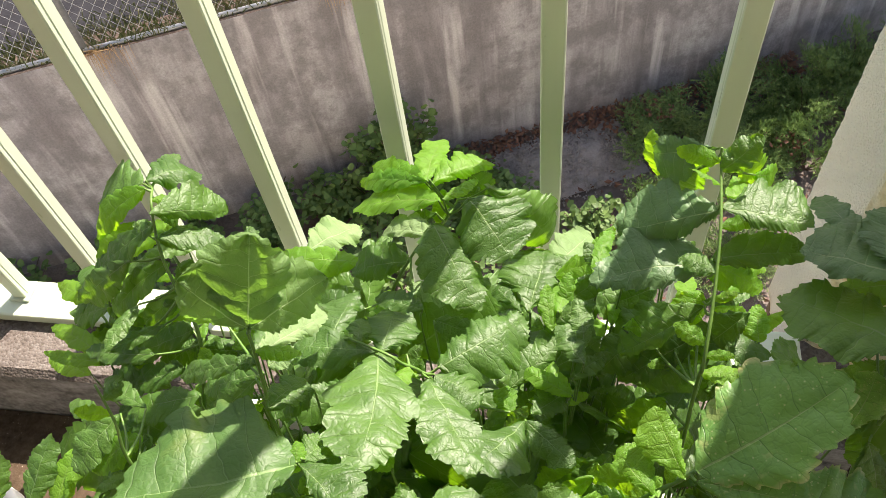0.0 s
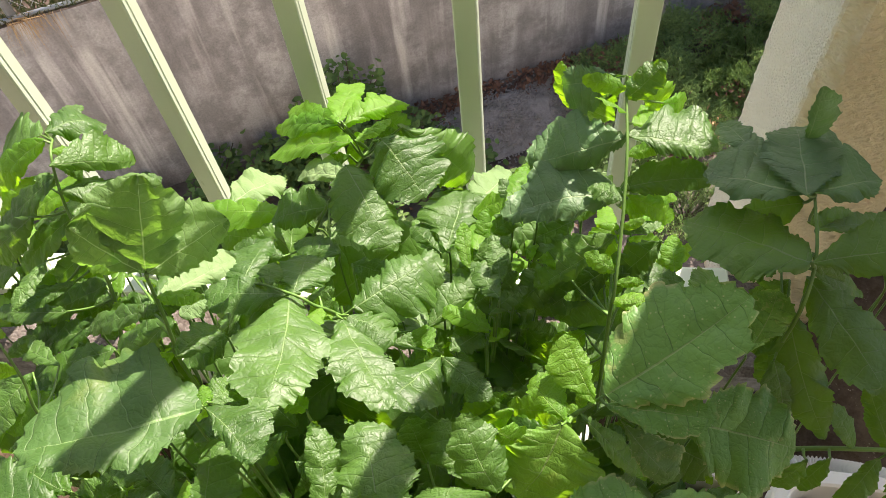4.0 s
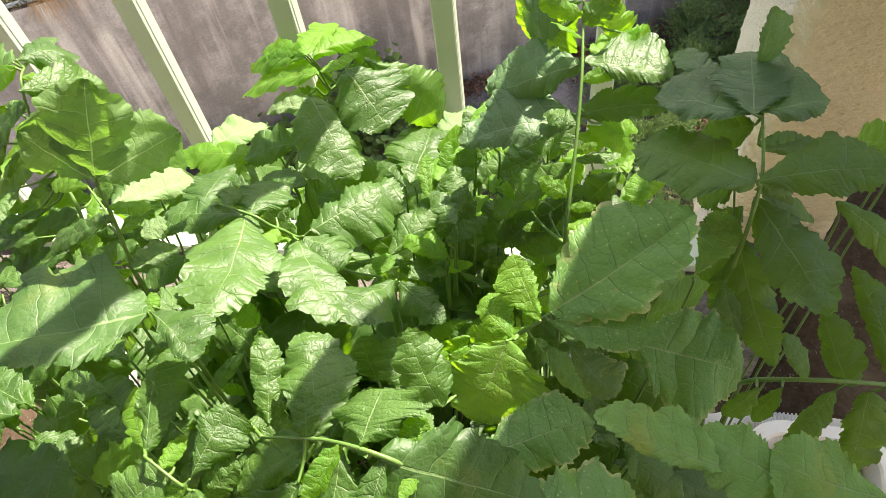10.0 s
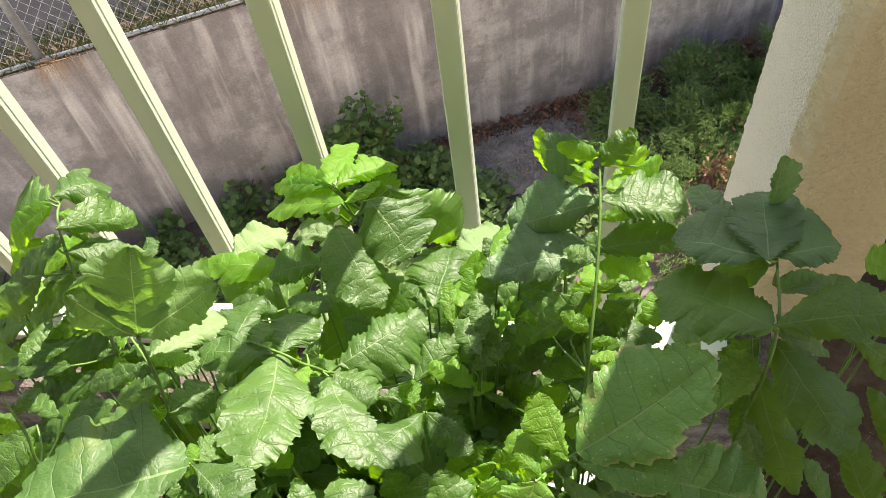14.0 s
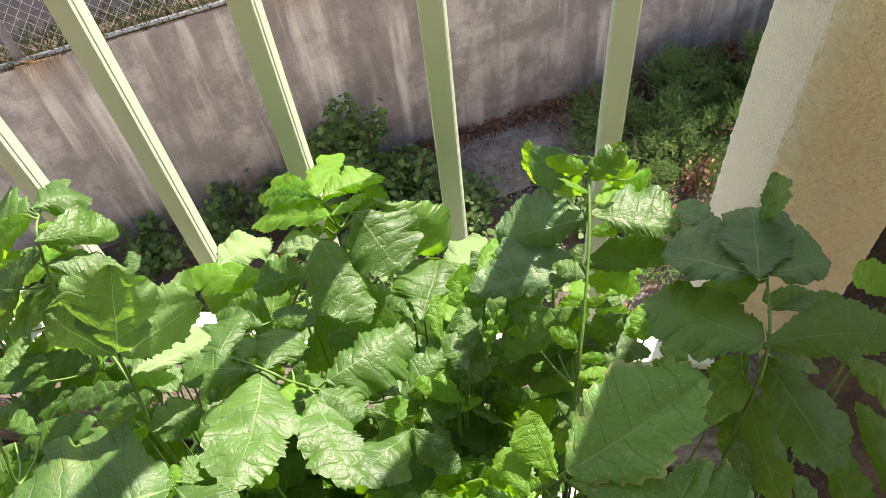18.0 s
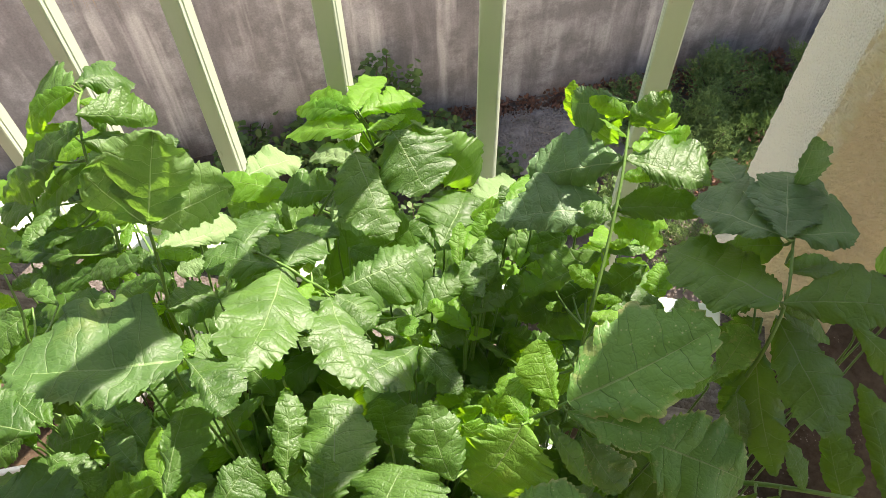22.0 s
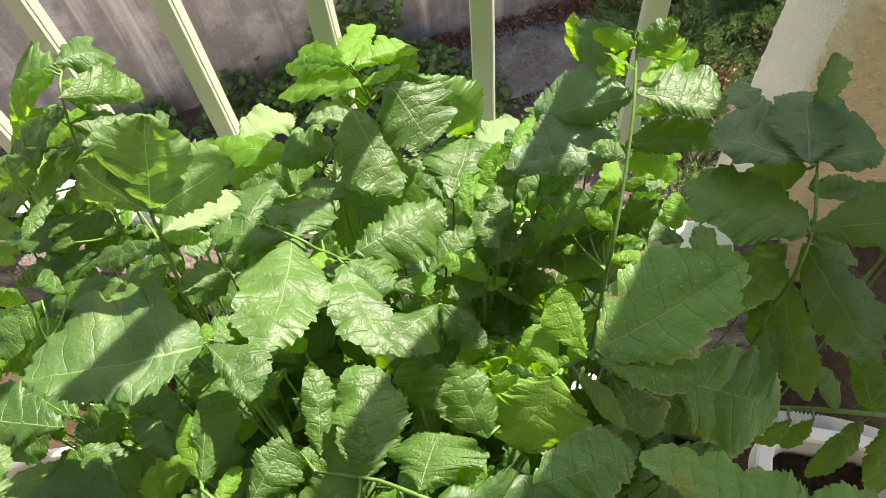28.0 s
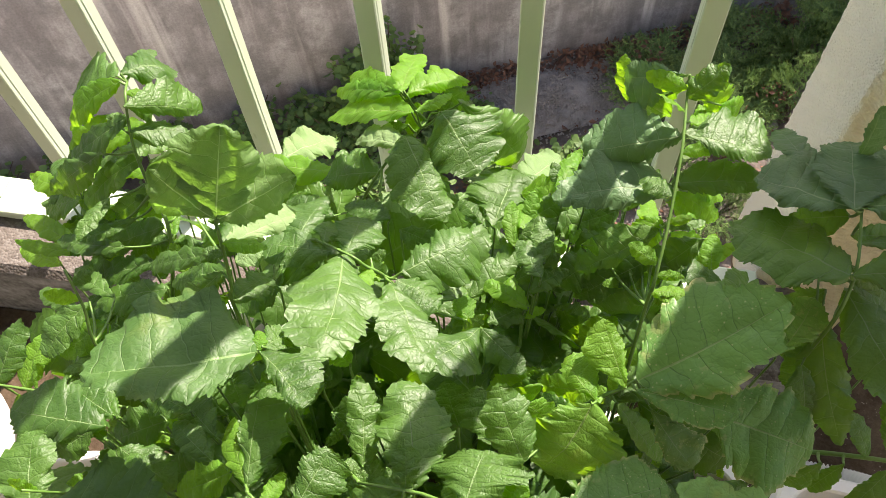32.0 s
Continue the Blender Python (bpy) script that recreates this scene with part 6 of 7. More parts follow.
leaf(plant_g, (0.071, 0.122, 0.794), (0.076, 0.149, 0.788), 0.0232, 0.0236, (-0.39, 0.27, 0.88), "lobe", peak=0.72, arch=0.10)
leaf(plant_g, (0.079, 0.118, 0.792), (0.144, 0.113, 0.762), 0.0211, 0.0354, (0.32, -0.52, 0.79), "lobe", LEAF_SHADED, peak=0.40, arch=0.06, cup=0.08)
leaf(plant_g, (0.062, 0.125, 0.785), (0.062, 0.074, 0.770), 0.0184, 0.0174, (-0.22, -0.28, 0.94), "lobe", peak=0.68)
leaf(plant_g, (0.081, 0.119, 0.791), (0.075, 0.085, 0.780), 0.0043, 0.0097, (-0.02, -0.30, 0.95), "leaflet", peak=0.56)
leaf(plant_g, (0.041, 0.112, 0.768), (0.022, 0.077, 0.748), 0.0059, 0.0233, (-0.00, -0.49, 0.87), "lobe", arch=0.1)
leaf(plant_g, (0.047, 0.129, 0.772), (0.011, 0.110, 0.755), 0.0068, 0.0138, (-0.34, -0.19, 0.92), "leaflet")
leaf(plant_g, (0.127, 0.103, 0.765), (0.190, 0.117, 0.735), 0.0258, 0.0192, (0.44, -0.08, 0.89), "lobe", LEAF_OLD)
leaf(plant_g, (0.111, 0.138, 0.730), (0.166, 0.164, 0.727), 0.0188, 0.0160, (0.09, -0.07, 0.99), "lobe", LEAF_OLD, peak=0.66)
leaf(plant_g, (0.074, 0.118, 0.790), (0.061, 0.136, 0.775), 0.0059, 0.0047, (-0.37, 0.42, 0.83), "leaflet", peak=0.66)
leaf(plant_g, (0.083, 0.121, 0.790), (0.095, 0.144, 0.775), 0.0042, 0.0073, (0.46, 0.30, 0.83), "leaflet", peak=0.59)
leaf(plant_g, (0.061, 0.074, 0.755), (0.083, 0.087, 0.750), 0.0073, 0.0030, (0.17, 0.09, 0.98), "lobe", peak=0.44)
leaf(plant_g, (0.008, 0.142, 0.755), (0.031, 0.137, 0.750), 0.0088, 0.0057, (0.20, -0.06, 0.98), "leaflet")
leaf(plant_g, (0.058, 0.180, 0.720), (0.046, 0.204, 0.720), 0.0098, 0.0094, (0.00, -0.00, 1.00), "lobe", peak=0.48)
leaf(plant_g, (0.198, 0.186, 0.660), (0.233, 0.179, 0.640), 0.0111, 0.0130, (0.43, -0.30, 0.85), "leaflet")
leaf(plant_g, (0.212, 0.164, 0.640), (0.255, 0.158, 0.620), 0.0129, 0.0105, (0.38, -0.27, 0.89), "leaflet")
leaf(plant_g, (0.190, 0.171, 0.660), (0.223, 0.153, 0.640), 0.0104, 0.0109, (0.31, -0.40, 0.86), "leaflet")
leaf(plant_g, (0.229, 0.145, 0.620), (0.260, 0.176, 0.620), 0.0099, 0.0134, (-0.00, 0.00, 1.00), "leaflet", peak=0.56)
leaf(plant_g, (0.242, 0.151, 0.620), (0.275, 0.151, 0.610), 0.0106, 0.0096, (0.29, -0.12, 0.95), "leaflet", peak=0.58)
leaf(plant_g, (0.203, 0.148, 0.640), (0.233, 0.136, 0.620), 0.0098, 0.0120, (0.41, -0.36, 0.84), "leaflet")
# small rosette at the near left
plant_h = plant(-0.03, 0.11)
stalk(plant_h, [(-0.022, 0.120, 0.640), (-0.005, 0.108, 0.745), (-0.010, 0.108, 0.765), (-0.028, 0.118, 0.771)], 0.004, 0.0018)
leaf(plant_h, (-0.037, 0.178, 0.789), (-0.112, 0.152, 0.797), 0.0205, 0.0477, (0.01, 0.26, 0.96), "lobe", LEAF_SHADED, peak=0.42, arch=0.04, cup=0.06, ruffle=0.05)
leaf(plant_h, (-0.036, 0.179, 0.788), (-0.006, 0.152, 0.797), 0.0177, 0.0052, (-0.09, 0.22, 0.97), "lobe")
leaf(plant_h, (-0.038, 0.180, 0.787), (-0.041, 0.191, 0.785), 0.0038, 0.0042, (-0.02, 0.17, 0.98), "leaflet", LEAF_LIME, peak=0.41)
leaf(plant_h, (-0.037, 0.182, 0.785), (-0.027, 0.198, 0.775), 0.0091, 0.0073, (0.29, 0.37, 0.88), "leaflet", peak=0.57)
leaf(plant_h, (-0.030, 0.121, 0.767), (-0.038, 0.172, 0.766), 0.0079, 0.0157, (-0.13, -0.00, 0.99), "lobe", cup=0.12)
leaf(plant_h, (-0.031, 0.122, 0.767), (-0.050, 0.155, 0.757), 0.0076, 0.0039, (-0.32, 0.10, 0.94), "leaflet", LEAF_LIME, peak=0.58)
leaf(plant_h, (-0.007, 0.111, 0.767), (0.005, 0.143, 0.773), 0.0084, 0.0155, (0.25, -0.27, 0.93), "lobe", peak=0.72, ruffle=0.12)
leaf(plant_h, (-0.016, 0.116, 0.765), (-0.045, 0.096, 0.752), 0.0156, 0.0161, (-0.26, -0.23, 0.94), "leaflet", peak=0.59)
leaf(plant_h, (-0.005, 0.107, 0.765), (-0.011, 0.068, 0.742), 0.0158, 0.0106, (-0.10, -0.49, 0.86), "leaflet")
leaf(plant_h, (-0.008, 0.109, 0.766), (-0.027, 0.096, 0.752), 0.0054, 0.0048, (-0.26, -0.51, 0.82), "strap", LEAF_LIME)
leaf(plant_h, (-0.141, 0.097, 0.735), (-0.074, 0.104, 0.736), 0.0313, 0.0127, (-0.01, -0.01, 1.00), "lobe", LEAF_SHADED)
leaf(plant_h, (-0.121, 0.094, 0.700), (-0.090, 0.086, 0.690), 0.0123, 0.0115, (0.30, -0.03, 0.95), "lobe", peak=0.44)
leaf(plant_h, (-0.093, 0.042, 0.745), (-0.108, 0.072, 0.750), 0.0066, 0.0068, (0.04, -0.14, 0.99), "leaflet")
leaf(plant_h, (-0.056, 0.137, 0.720), (-0.089, 0.126, 0.700), 0.0112, 0.0116, (-0.42, -0.31, 0.86), "leaflet", LEAF_LIME)
leaf(plant_h, (-0.071, 0.143, 0.710), (-0.104, 0.164, 0.700), 0.0072, 0.0083, (-0.19, 0.16, 0.97), "leaflet", peak=0.58)
leaf(plant_h, (-0.097, 0.127, 0.710), (-0.129, 0.130, 0.700), 0.0081, 0.0112, (-0.31, -0.14, 0.94), "leaflet", peak=0.65)
leaf(plant_h, (-0.144, 0.150, 0.710), (-0.166, 0.135, 0.700), 0.0101, 0.0140, (-0.03, -0.52, 0.85), "lobe", peak=0.49)
leaf(plant_h, (-0.135, 0.159, 0.710), (-0.173, 0.177, 0.700), 0.0139, 0.0126, (-0.22, 0.08, 0.97), "lobe", peak=0.63)
leaf(plant_h, (0.004, 0.070, 0.730), (0.021, 0.093, 0.740), 0.0098, 0.0117, (-0.14, -0.31, 0.94), "leaflet")
leaf(plant_h, (-0.136, 0.152, 0.712), (-0.201, 0.155, 0.700), 0.0149, 0.0227, (-0.18, -0.04, 0.98), "lobe", peak=0.63)
leaf(plant_h, (-0.136, 0.146, 0.705), (-0.179, 0.175, 0.695), 0.0102, 0.0120, (-0.14, 0.14, 0.98), "lobe")
leaf(plant_h, (-0.143, 0.098, 0.735), (-0.158, 0.138, 0.738), 0.0193, 0.0123, (0.02, -0.07, 1.00), "lobe")
leaf(plant_h, (-0.129, 0.144, 0.700), (-0.094, 0.130, 0.690), 0.0120, 0.0090, (0.26, -0.05, 0.97), "leaflet")
leaf(plant_h, (-0.123, 0.144, 0.690), (-0.152, 0.123, 0.680), 0.0145, 0.0137, (-0.17, -0.22, 0.96), "leaflet")
leaf(plant_h, (-0.092, 0.168, 0.710), (-0.126, 0.179, 0.700), 0.0105, 0.0071, (-0.32, -0.14, 0.94), "leaflet", peak=0.60)
leaf(plant_h, (-0.078, 0.159, 0.700), (-0.108, 0.181, 0.690), 0.0093, 0.0119, (-0.20, 0.17, 0.97), "lobe")
leaf(plant_h, (-0.165, 0.220, 0.690), (-0.194, 0.198, 0.670), 0.0163, 0.0127, (-0.28, -0.41, 0.87), "lobe", peak=0.50)
leaf(plant_h, (-0.133, 0.192, 0.690), (-0.172, 0.187, 0.680), 0.0126, 0.0171, (-0.23, -0.12, 0.97), "lobe")
leaf(plant_h, (-0.136, 0.161, 0.700), (-0.176, 0.176, 0.690), 0.0111, 0.0107, (-0.22, 0.06, 0.97), "leaflet", peak=0.60)
leaf(plant_h, (-0.113, 0.166, 0.690), (-0.150, 0.154, 0.670), 0.0118, 0.0148, (-0.33, -0.41, 0.85), "lobe", peak=0.50)
leaf(plant_h, (-0.089, 0.191, 0.700), (-0.127, 0.207, 0.690), 0.0097, 0.0121, (-0.21, 0.12, 0.97), "leaflet", peak=0.68)
leaf(plant_h, (-0.079, 0.175, 0.690), (-0.117, 0.183, 0.680), 0.0085, 0.0088, (-0.29, -0.20, 0.94), "leaflet", peak=0.64)
leaf(plant_h, (-0.069, 0.146, 0.700), (-0.105, 0.137, 0.680), 0.0117, 0.0125, (-0.35, -0.43, 0.83), "lobe", peak=0.50)
leaf(plant_h, (-0.117, 0.137, 0.700), (-0.149, 0.122, 0.680), 0.0138, 0.0109, (-0.28, -0.50, 0.82), "lobe", peak=0.50)
leaf(plant_h, (-0.060, 0.193, 0.690), (-0.095, 0.214, 0.680), 0.0086, 0.0124, (-0.18, 0.16, 0.97), "leaflet", peak=0.62)
leaf(plant_h, (-0.105, 0.218, 0.700), (-0.142, 0.229, 0.690), 0.0091, 0.0094, (-0.30, -0.15, 0.94), "leaflet", peak=0.67)
# narrow jagged leaves crowding in the middle
leaf(plant_d, (0.099, 0.289, 0.704), (0.088, 0.313, 0.720), 0.0045, 0.0045, (0, -0.25, 1), "strap")
leaf(plant_d, (0.100, 0.297, 0.666), (0.118, 0.322, 0.663), 0.0069, 0.0069, (0, -0.25, 1), "leaflet")
leaf(plant_d, (0.079, 0.319, 0.710), (0.080, 0.338, 0.720), 0.0050, 0.0050, (0, -0.25, 1), "leaflet", LEAF_LIME)
leaf(plant_d, (0.072, 0.342, 0.708), (0.099, 0.341, 0.727), 0.0076, 0.0076, (0, -0.25, 1), "strap", LEAF_LIME)
leaf(plant_d, (0.113, 0.309, 0.697), (0.151, 0.325, 0.702), 0.0079, 0.0079, (0, -0.25, 1), "strap", LEAF_LIME)
leaf(plant_d, (0.071, 0.307, 0.711), (0.097, 0.316, 0.722), 0.0064, 0.0064, (0, -0.25, 1), "leaflet")
leaf(plant_d, (0.099, 0.358, 0.680), (0.132, 0.397, 0.659), 0.0069, 0.0069, (0, -0.25, 1), "leaflet")
leaf(plant_d, (0.085, 0.270, 0.712), (0.107, 0.290, 0.710), 0.0057, 0.0057, (0, -0.25, 1), "strap")
leaf(plant_d, (0.107, 0.315, 0.699), (0.122, 0.370, 0.675), 0.0056, 0.0056, (0, -0.25, 1), "strap", LEAF_LIME)
leaf(plant_d, (0.094, 0.294, 0.674), (0.116, 0.316, 0.683), 0.0060, 0.0060, (0, -0.25, 1), "strap")
leaf(plant_d, (0.089, 0.285, 0.707), (0.104, 0.323, 0.685), 0.0055, 0.0055, (0, -0.25, 1), "leaflet", LEAF_LIME)
leaf(plant_d, (0.072, 0.301, 0.711), (0.067, 0.330, 0.717), 0.0055, 0.0055, (0, -0.25, 1), "strap", LEAF_LIME)
leaf(plant_d, (0.099, 0.338, 0.721), (0.089, 0.355, 0.728), 0.0056, 0.0056, (0, -0.25, 1), "strap")
leaf(plant_d, (0.096, 0.324, 0.734), (0.105, 0.371, 0.721), 0.0052, 0.0052, (0, -0.25, 1), "leaflet", LEAF_LIME)
leaf(plant_d, (0.112, 0.297, 0.728), (0.144, 0.315, 0.705), 0.0072, 0.0072, (0, -0.25, 1), "strap", LEAF_LIME)
leaf(plant_d, (0.091, 0.271, 0.730), (0.075, 0.298, 0.724), 0.0066, 0.0066, (0, -0.25, 1), "strap")
leaf(plant_d, (0.079, 0.324, 0.705), (0.111, 0.340, 0.723), 0.0067, 0.0067, (0, -0.25, 1), "strap")
leaf(plant_d, (0.075, 0.310, 0.718), (0.087, 0.357, 0.691), 0.0074, 0.0074, (0, -0.25, 1), "strap", LEAF_LIME)
leaf(plant_d, (0.092, 0.348, 0.711), (0.107, 0.373, 0.722), 0.0056, 0.0056, (0, -0.25, 1), "leaflet", LEAF_LIME)
leaf(plant_d, (0.084, 0.278, 0.723), (0.091, 0.299, 0.720), 0.0051, 0.0051, (0, -0.25, 1), "leaflet")
leaf(plant_d, (0.091, 0.287, 0.723), (0.086, 0.312, 0.725), 0.0067, 0.0067, (0, -0.25, 1), "strap")
leaf(plant_d, (0.109, 0.326, 0.730), (0.128, 0.359, 0.717), 0.0050, 0.0050, (0, -0.25, 1), "leaflet", LEAF_LIME)
leaf(plant_b, (-0.169, 0.212, 0.656), (-0.189, 0.186, 0.663), 0.0053, 0.0053, (0, -0.25, 1), "leaflet", LEAF_LIME)
leaf(plant_b, (-0.189, 0.248, 0.664), (-0.201, 0.218, 0.670), 0.0049, 0.0049, (0, -0.25, 1), "leaflet", LEAF_LIME)
leaf(plant_b, (-0.211, 0.237, 0.642), (-0.254, 0.222, 0.614), 0.0069, 0.0069, (0, -0.25, 1), "leaflet")
leaf(plant_b, (-0.248, 0.276, 0.647), (-0.306, 0.299, 0.619), 0.0073, 0.0073, (0, -0.25, 1), "strap", LEAF_LIME)
leaf(plant_b, (-0.201, 0.242, 0.643), (-0.210, 0.224, 0.633), 0.0060, 0.0060, (0, -0.25, 1), "strap")
leaf(plant_b, (-0.172, 0.231, 0.683), (-0.208, 0.224, 0.668), 0.0065, 0.0065, (0, -0.25, 1), "leaflet")
leaf(plant_b, (-0.167, 0.223, 0.653), (-0.187, 0.198, 0.642), 0.0053, 0.0053, (0, -0.25, 1), "leaflet")
leaf(plant_b, (-0.168, 0.200, 0.683), (-0.181, 0.182, 0.698), 0.0043, 0.0043, (0, -0.25, 1), "leaflet")
leaf(plant_b, (-0.206, 0.242, 0.638), (-0.247, 0.222, 0.627), 0.0067, 0.0067, (0, -0.25, 1), "leaflet")
leaf(plant_b, (-0.205, 0.208, 0.651), (-0.204, 0.173, 0.651), 0.0056, 0.0056, (0, -0.25, 1), "strap")
leaf(plant_b, (-0.214, 0.270, 0.682), (-0.282, 0.284, 0.659), 0.0050, 0.0050, (0, -0.25, 1), "leaflet", LEAF_LIME)
leaf(plant_b, (-0.195, 0.278, 0.632), (-0.238, 0.295, 0.626), 0.0076, 0.0076, (0, -0.25, 1), "leaflet")
leaf(plant_b, (-0.147, 0.324, 0.656), (-0.130, 0.371, 0.641), 0.0078, 0.0078, (0, -0.25, 1), "strap", LEAF_LIME)
leaf(plant_b, (-0.133, 0.285, 0.685), (-0.115, 0.321, 0.670), 0.0069, 0.0069, (0, -0.25, 1), "strap", LEAF_LIME)
leaf(plant_b, (-0.164, 0.297, 0.668), (-0.173, 0.337, 0.667), 0.0052, 0.0052, (0, -0.25, 1), "strap", LEAF_LIME)
leaf(plant_b, (-0.133, 0.261, 0.693), (-0.146, 0.276, 0.702), 0.0061, 0.0061, (0, -0.25, 1), "leaflet", LEAF_LIME)
leaf(plant_b, (-0.137, 0.292, 0.669), (-0.178, 0.292, 0.659), 0.0083, 0.0083, (0, -0.25, 1), "leaflet")
leaf(plant_b, (-0.155, 0.288, 0.658), (-0.117, 0.305, 0.657), 0.0076, 0.0076, (0, -0.25, 1), "strap")
leaf(plant_b, (-0.171, 0.297, 0.673), (-0.207, 0.338, 0.651), 0.0075, 0.0075, (0, -0.25, 1), "leaflet")
leaf(plant_b, (-0.156, 0.329, 0.645), (-0.125, 0.364, 0.632), 0.0072, 0.0072, (0, -0.25, 1), "leaflet")
leaf(plant_g, (0.075, 0.282, 0.701), (0.101, 0.295, 0.718), 0.0067, 0.0067, (0, -0.25, 1), "leaflet")
leaf(plant_g, (0.075, 0.271, 0.661), (0.108, 0.307, 0.634), 0.0056, 0.0056, (0, -0.25, 1), "leaflet")
leaf(plant_g, (0.074, 0.244, 0.667), (0.065, 0.271, 0.657), 0.0069, 0.0069, (0, -0.25, 1), "leaflet")
leaf(plant_g, (0.034, 0.240, 0.679), (0.049, 0.263, 0.695), 0.0049, 0.0049, (0, -0.25, 1), "strap")
leaf(plant_g, (0.067, 0.249, 0.667), (0.029, 0.259, 0.648), 0.0049, 0.0049, (0, -0.25, 1), "leaflet")
leaf(plant_g, (0.086, 0.261, 0.709), (0.051, 0.282, 0.701), 0.0056, 0.0056, (0, -0.25, 1), "leaflet", LEAF_LIME)
leaf(plant_g, (0.026, 0.263, 0.684), (0.066, 0.273, 0.680), 0.0062, 0.0062, (0, -0.25, 1), "strap")
leaf(plant_g, (0.061, 0.261, 0.698), (0.097, 0.281, 0.670), 0.0050, 0.0050, (0, -0.25, 1), "strap", LEAF_LIME)
leaf(plant_g, (0.084, 0.250, 0.655), (0.047, 0.263, 0.636), 0.0073, 0.0073, (0, -0.25, 1), "strap")
leaf(plant_g, (0.086, 0.262, 0.706), (0.059, 0.293, 0.695), 0.0069, 0.0069, (0, -0.25, 1), "strap", LEAF_LIME)
leaf(plant_g, (0.052, 0.234, 0.708), (0.062, 0.244, 0.727), 0.0048, 0.0048, (0, -0.25, 1), "leaflet")
leaf(plant_g, (0.021, 0.299, 0.661), (0.051, 0.311, 0.678), 0.0073, 0.0073, (0, -0.25, 1), "strap")
leaf(plant_g, (-0.017, 0.184, 0.697), (0.004, 0.172, 0.690), 0.0047, 0.0047, (0, -0.25, 1), "leaflet")
leaf(plant_g, (-0.033, 0.144, 0.693), (-0.055, 0.126, 0.669), 0.0066, 0.0066, (0, -0.25, 1), "strap")
leaf(plant_g, (-0.044, 0.147, 0.667), (-0.040, 0.130, 0.640), 0.0044, 0.0044, (0, -0.25, 1), "strap")
leaf(plant_g, (0.008, 0.199, 0.689), (-0.023, 0.190, 0.671), 0.0076, 0.0076, (0, -0.25, 1), "leaflet")
leaf(plant_g, (0.002, 0.170, 0.683), (0.003, 0.139, 0.688), 0.0062, 0.0062, (0, -0.25, 1), "leaflet")
leaf(plant_g, (-0.024, 0.200, 0.700), (-0.048, 0.179, 0.678), 0.0049, 0.0049, (0, -0.25, 1), "leaflet")
leaf(plant_g, (-0.003, 0.195, 0.673), (-0.027, 0.176, 0.652), 0.0045, 0.0045, (0, -0.25, 1), "leaflet")
leaf(plant_g, (0.015, 0.167, 0.662), (0.027, 0.151, 0.655), 0.0066, 0.0066, (0, -0.25, 1), "leaflet")
leaf(plant_e, (0.172, 0.320, 0.663), (0.139, 0.325, 0.665), 0.0080, 0.0080, (0, -0.25, 1), "leaflet", LEAF_LIME)
leaf(plant_e, (0.183, 0.326, 0.671), (0.218, 0.344, 0.681), 0.0050, 0.0050, (0, -0.25, 1), "leaflet", LEAF_LIME)
leaf(plant_e, (0.195, 0.362, 0.661), (0.190, 0.399, 0.660), 0.0065, 0.0065, (0, -0.25, 1), "leaflet", LEAF_LIME)
leaf(plant_e, (0.184, 0.304, 0.678), (0.196, 0.354, 0.660), 0.0052, 0.0052, (0, -0.25, 1), "strap")
leaf(plant_e, (0.143, 0.293, 0.709), (0.163, 0.328, 0.683), 0.0053, 0.0053, (0, -0.25, 1), "leaflet")
leaf(plant_e, (0.199, 0.322, 0.677), (0.199, 0.347, 0.682), 0.0076, 0.0076, (0, -0.25, 1), "strap", LEAF_LIME)
leaf(plant_e, (0.145, 0.308, 0.683), (0.123, 0.327, 0.667), 0.0081, 0.0081, (0, -0.25, 1), "leaflet", LEAF_LIME)
leaf(plant_e, (0.164, 0.297, 0.699), (0.128, 0.286, 0.704), 0.0053, 0.0053, (0, -0.25, 1), "strap", LEAF_LIME)
leaf(plant_e, (0.160, 0.349, 0.668), (0.163, 0.400, 0.640), 0.0073, 0.0073, (0, -0.25, 1), "leaflet", LEAF_LIME)
leaf(plant_e, (0.141, 0.366, 0.668), (0.162, 0.392, 0.685), 0.0073, 0.0073, (0, -0.25, 1), "leaflet")
leaf(plant_a, (-0.234, 0.319, 0.678), (-0.298, 0.342, 0.656), 0.0092, 0.0092, (0, -0.25, 1), "strap", LEAF_LIME)
leaf(plant_a, (-0.201, 0.297, 0.664), (-0.222, 0.274, 0.656), 0.0063, 0.0063, (0, -0.25, 1), "strap")
leaf(plant_a, (-0.202, 0.300, 0.684), (-0.222, 0.268, 0.680), 0.0085, 0.0085, (0, -0.25, 1), "leaflet")
leaf(plant_a, (-0.216, 0.272, 0.682), (-0.289, 0.307, 0.654), 0.0073, 0.0073, (0, -0.25, 1), "strap", LEAF_LIME)
leaf(plant_a, (-0.187, 0.314, 0.669), (-0.222, 0.316, 0.667), 0.0065, 0.0065, (0, -0.25, 1), "leaflet")
leaf(plant_a, (-0.188, 0.294, 0.719), (-0.196, 0.259, 0.720), 0.0059, 0.0059, (0, -0.25, 1), "leaflet")
leaf(plant_a, (-0.195, 0.312, 0.657), (-0.223, 0.316, 0.663), 0.0088, 0.0088, (0, -0.25, 1), "leaflet")
leaf(plant_a, (-0.196, 0.295, 0.690), (-0.225, 0.303, 0.694), 0.0053, 0.0053, (0, -0.25, 1), "leaflet", LEAF_LIME)
leaf(plant_a, (-0.201, 0.287, 0.656), (-0.227, 0.263, 0.652), 0.0070, 0.0070, (0, -0.25, 1), "leaflet", LEAF_LIME)
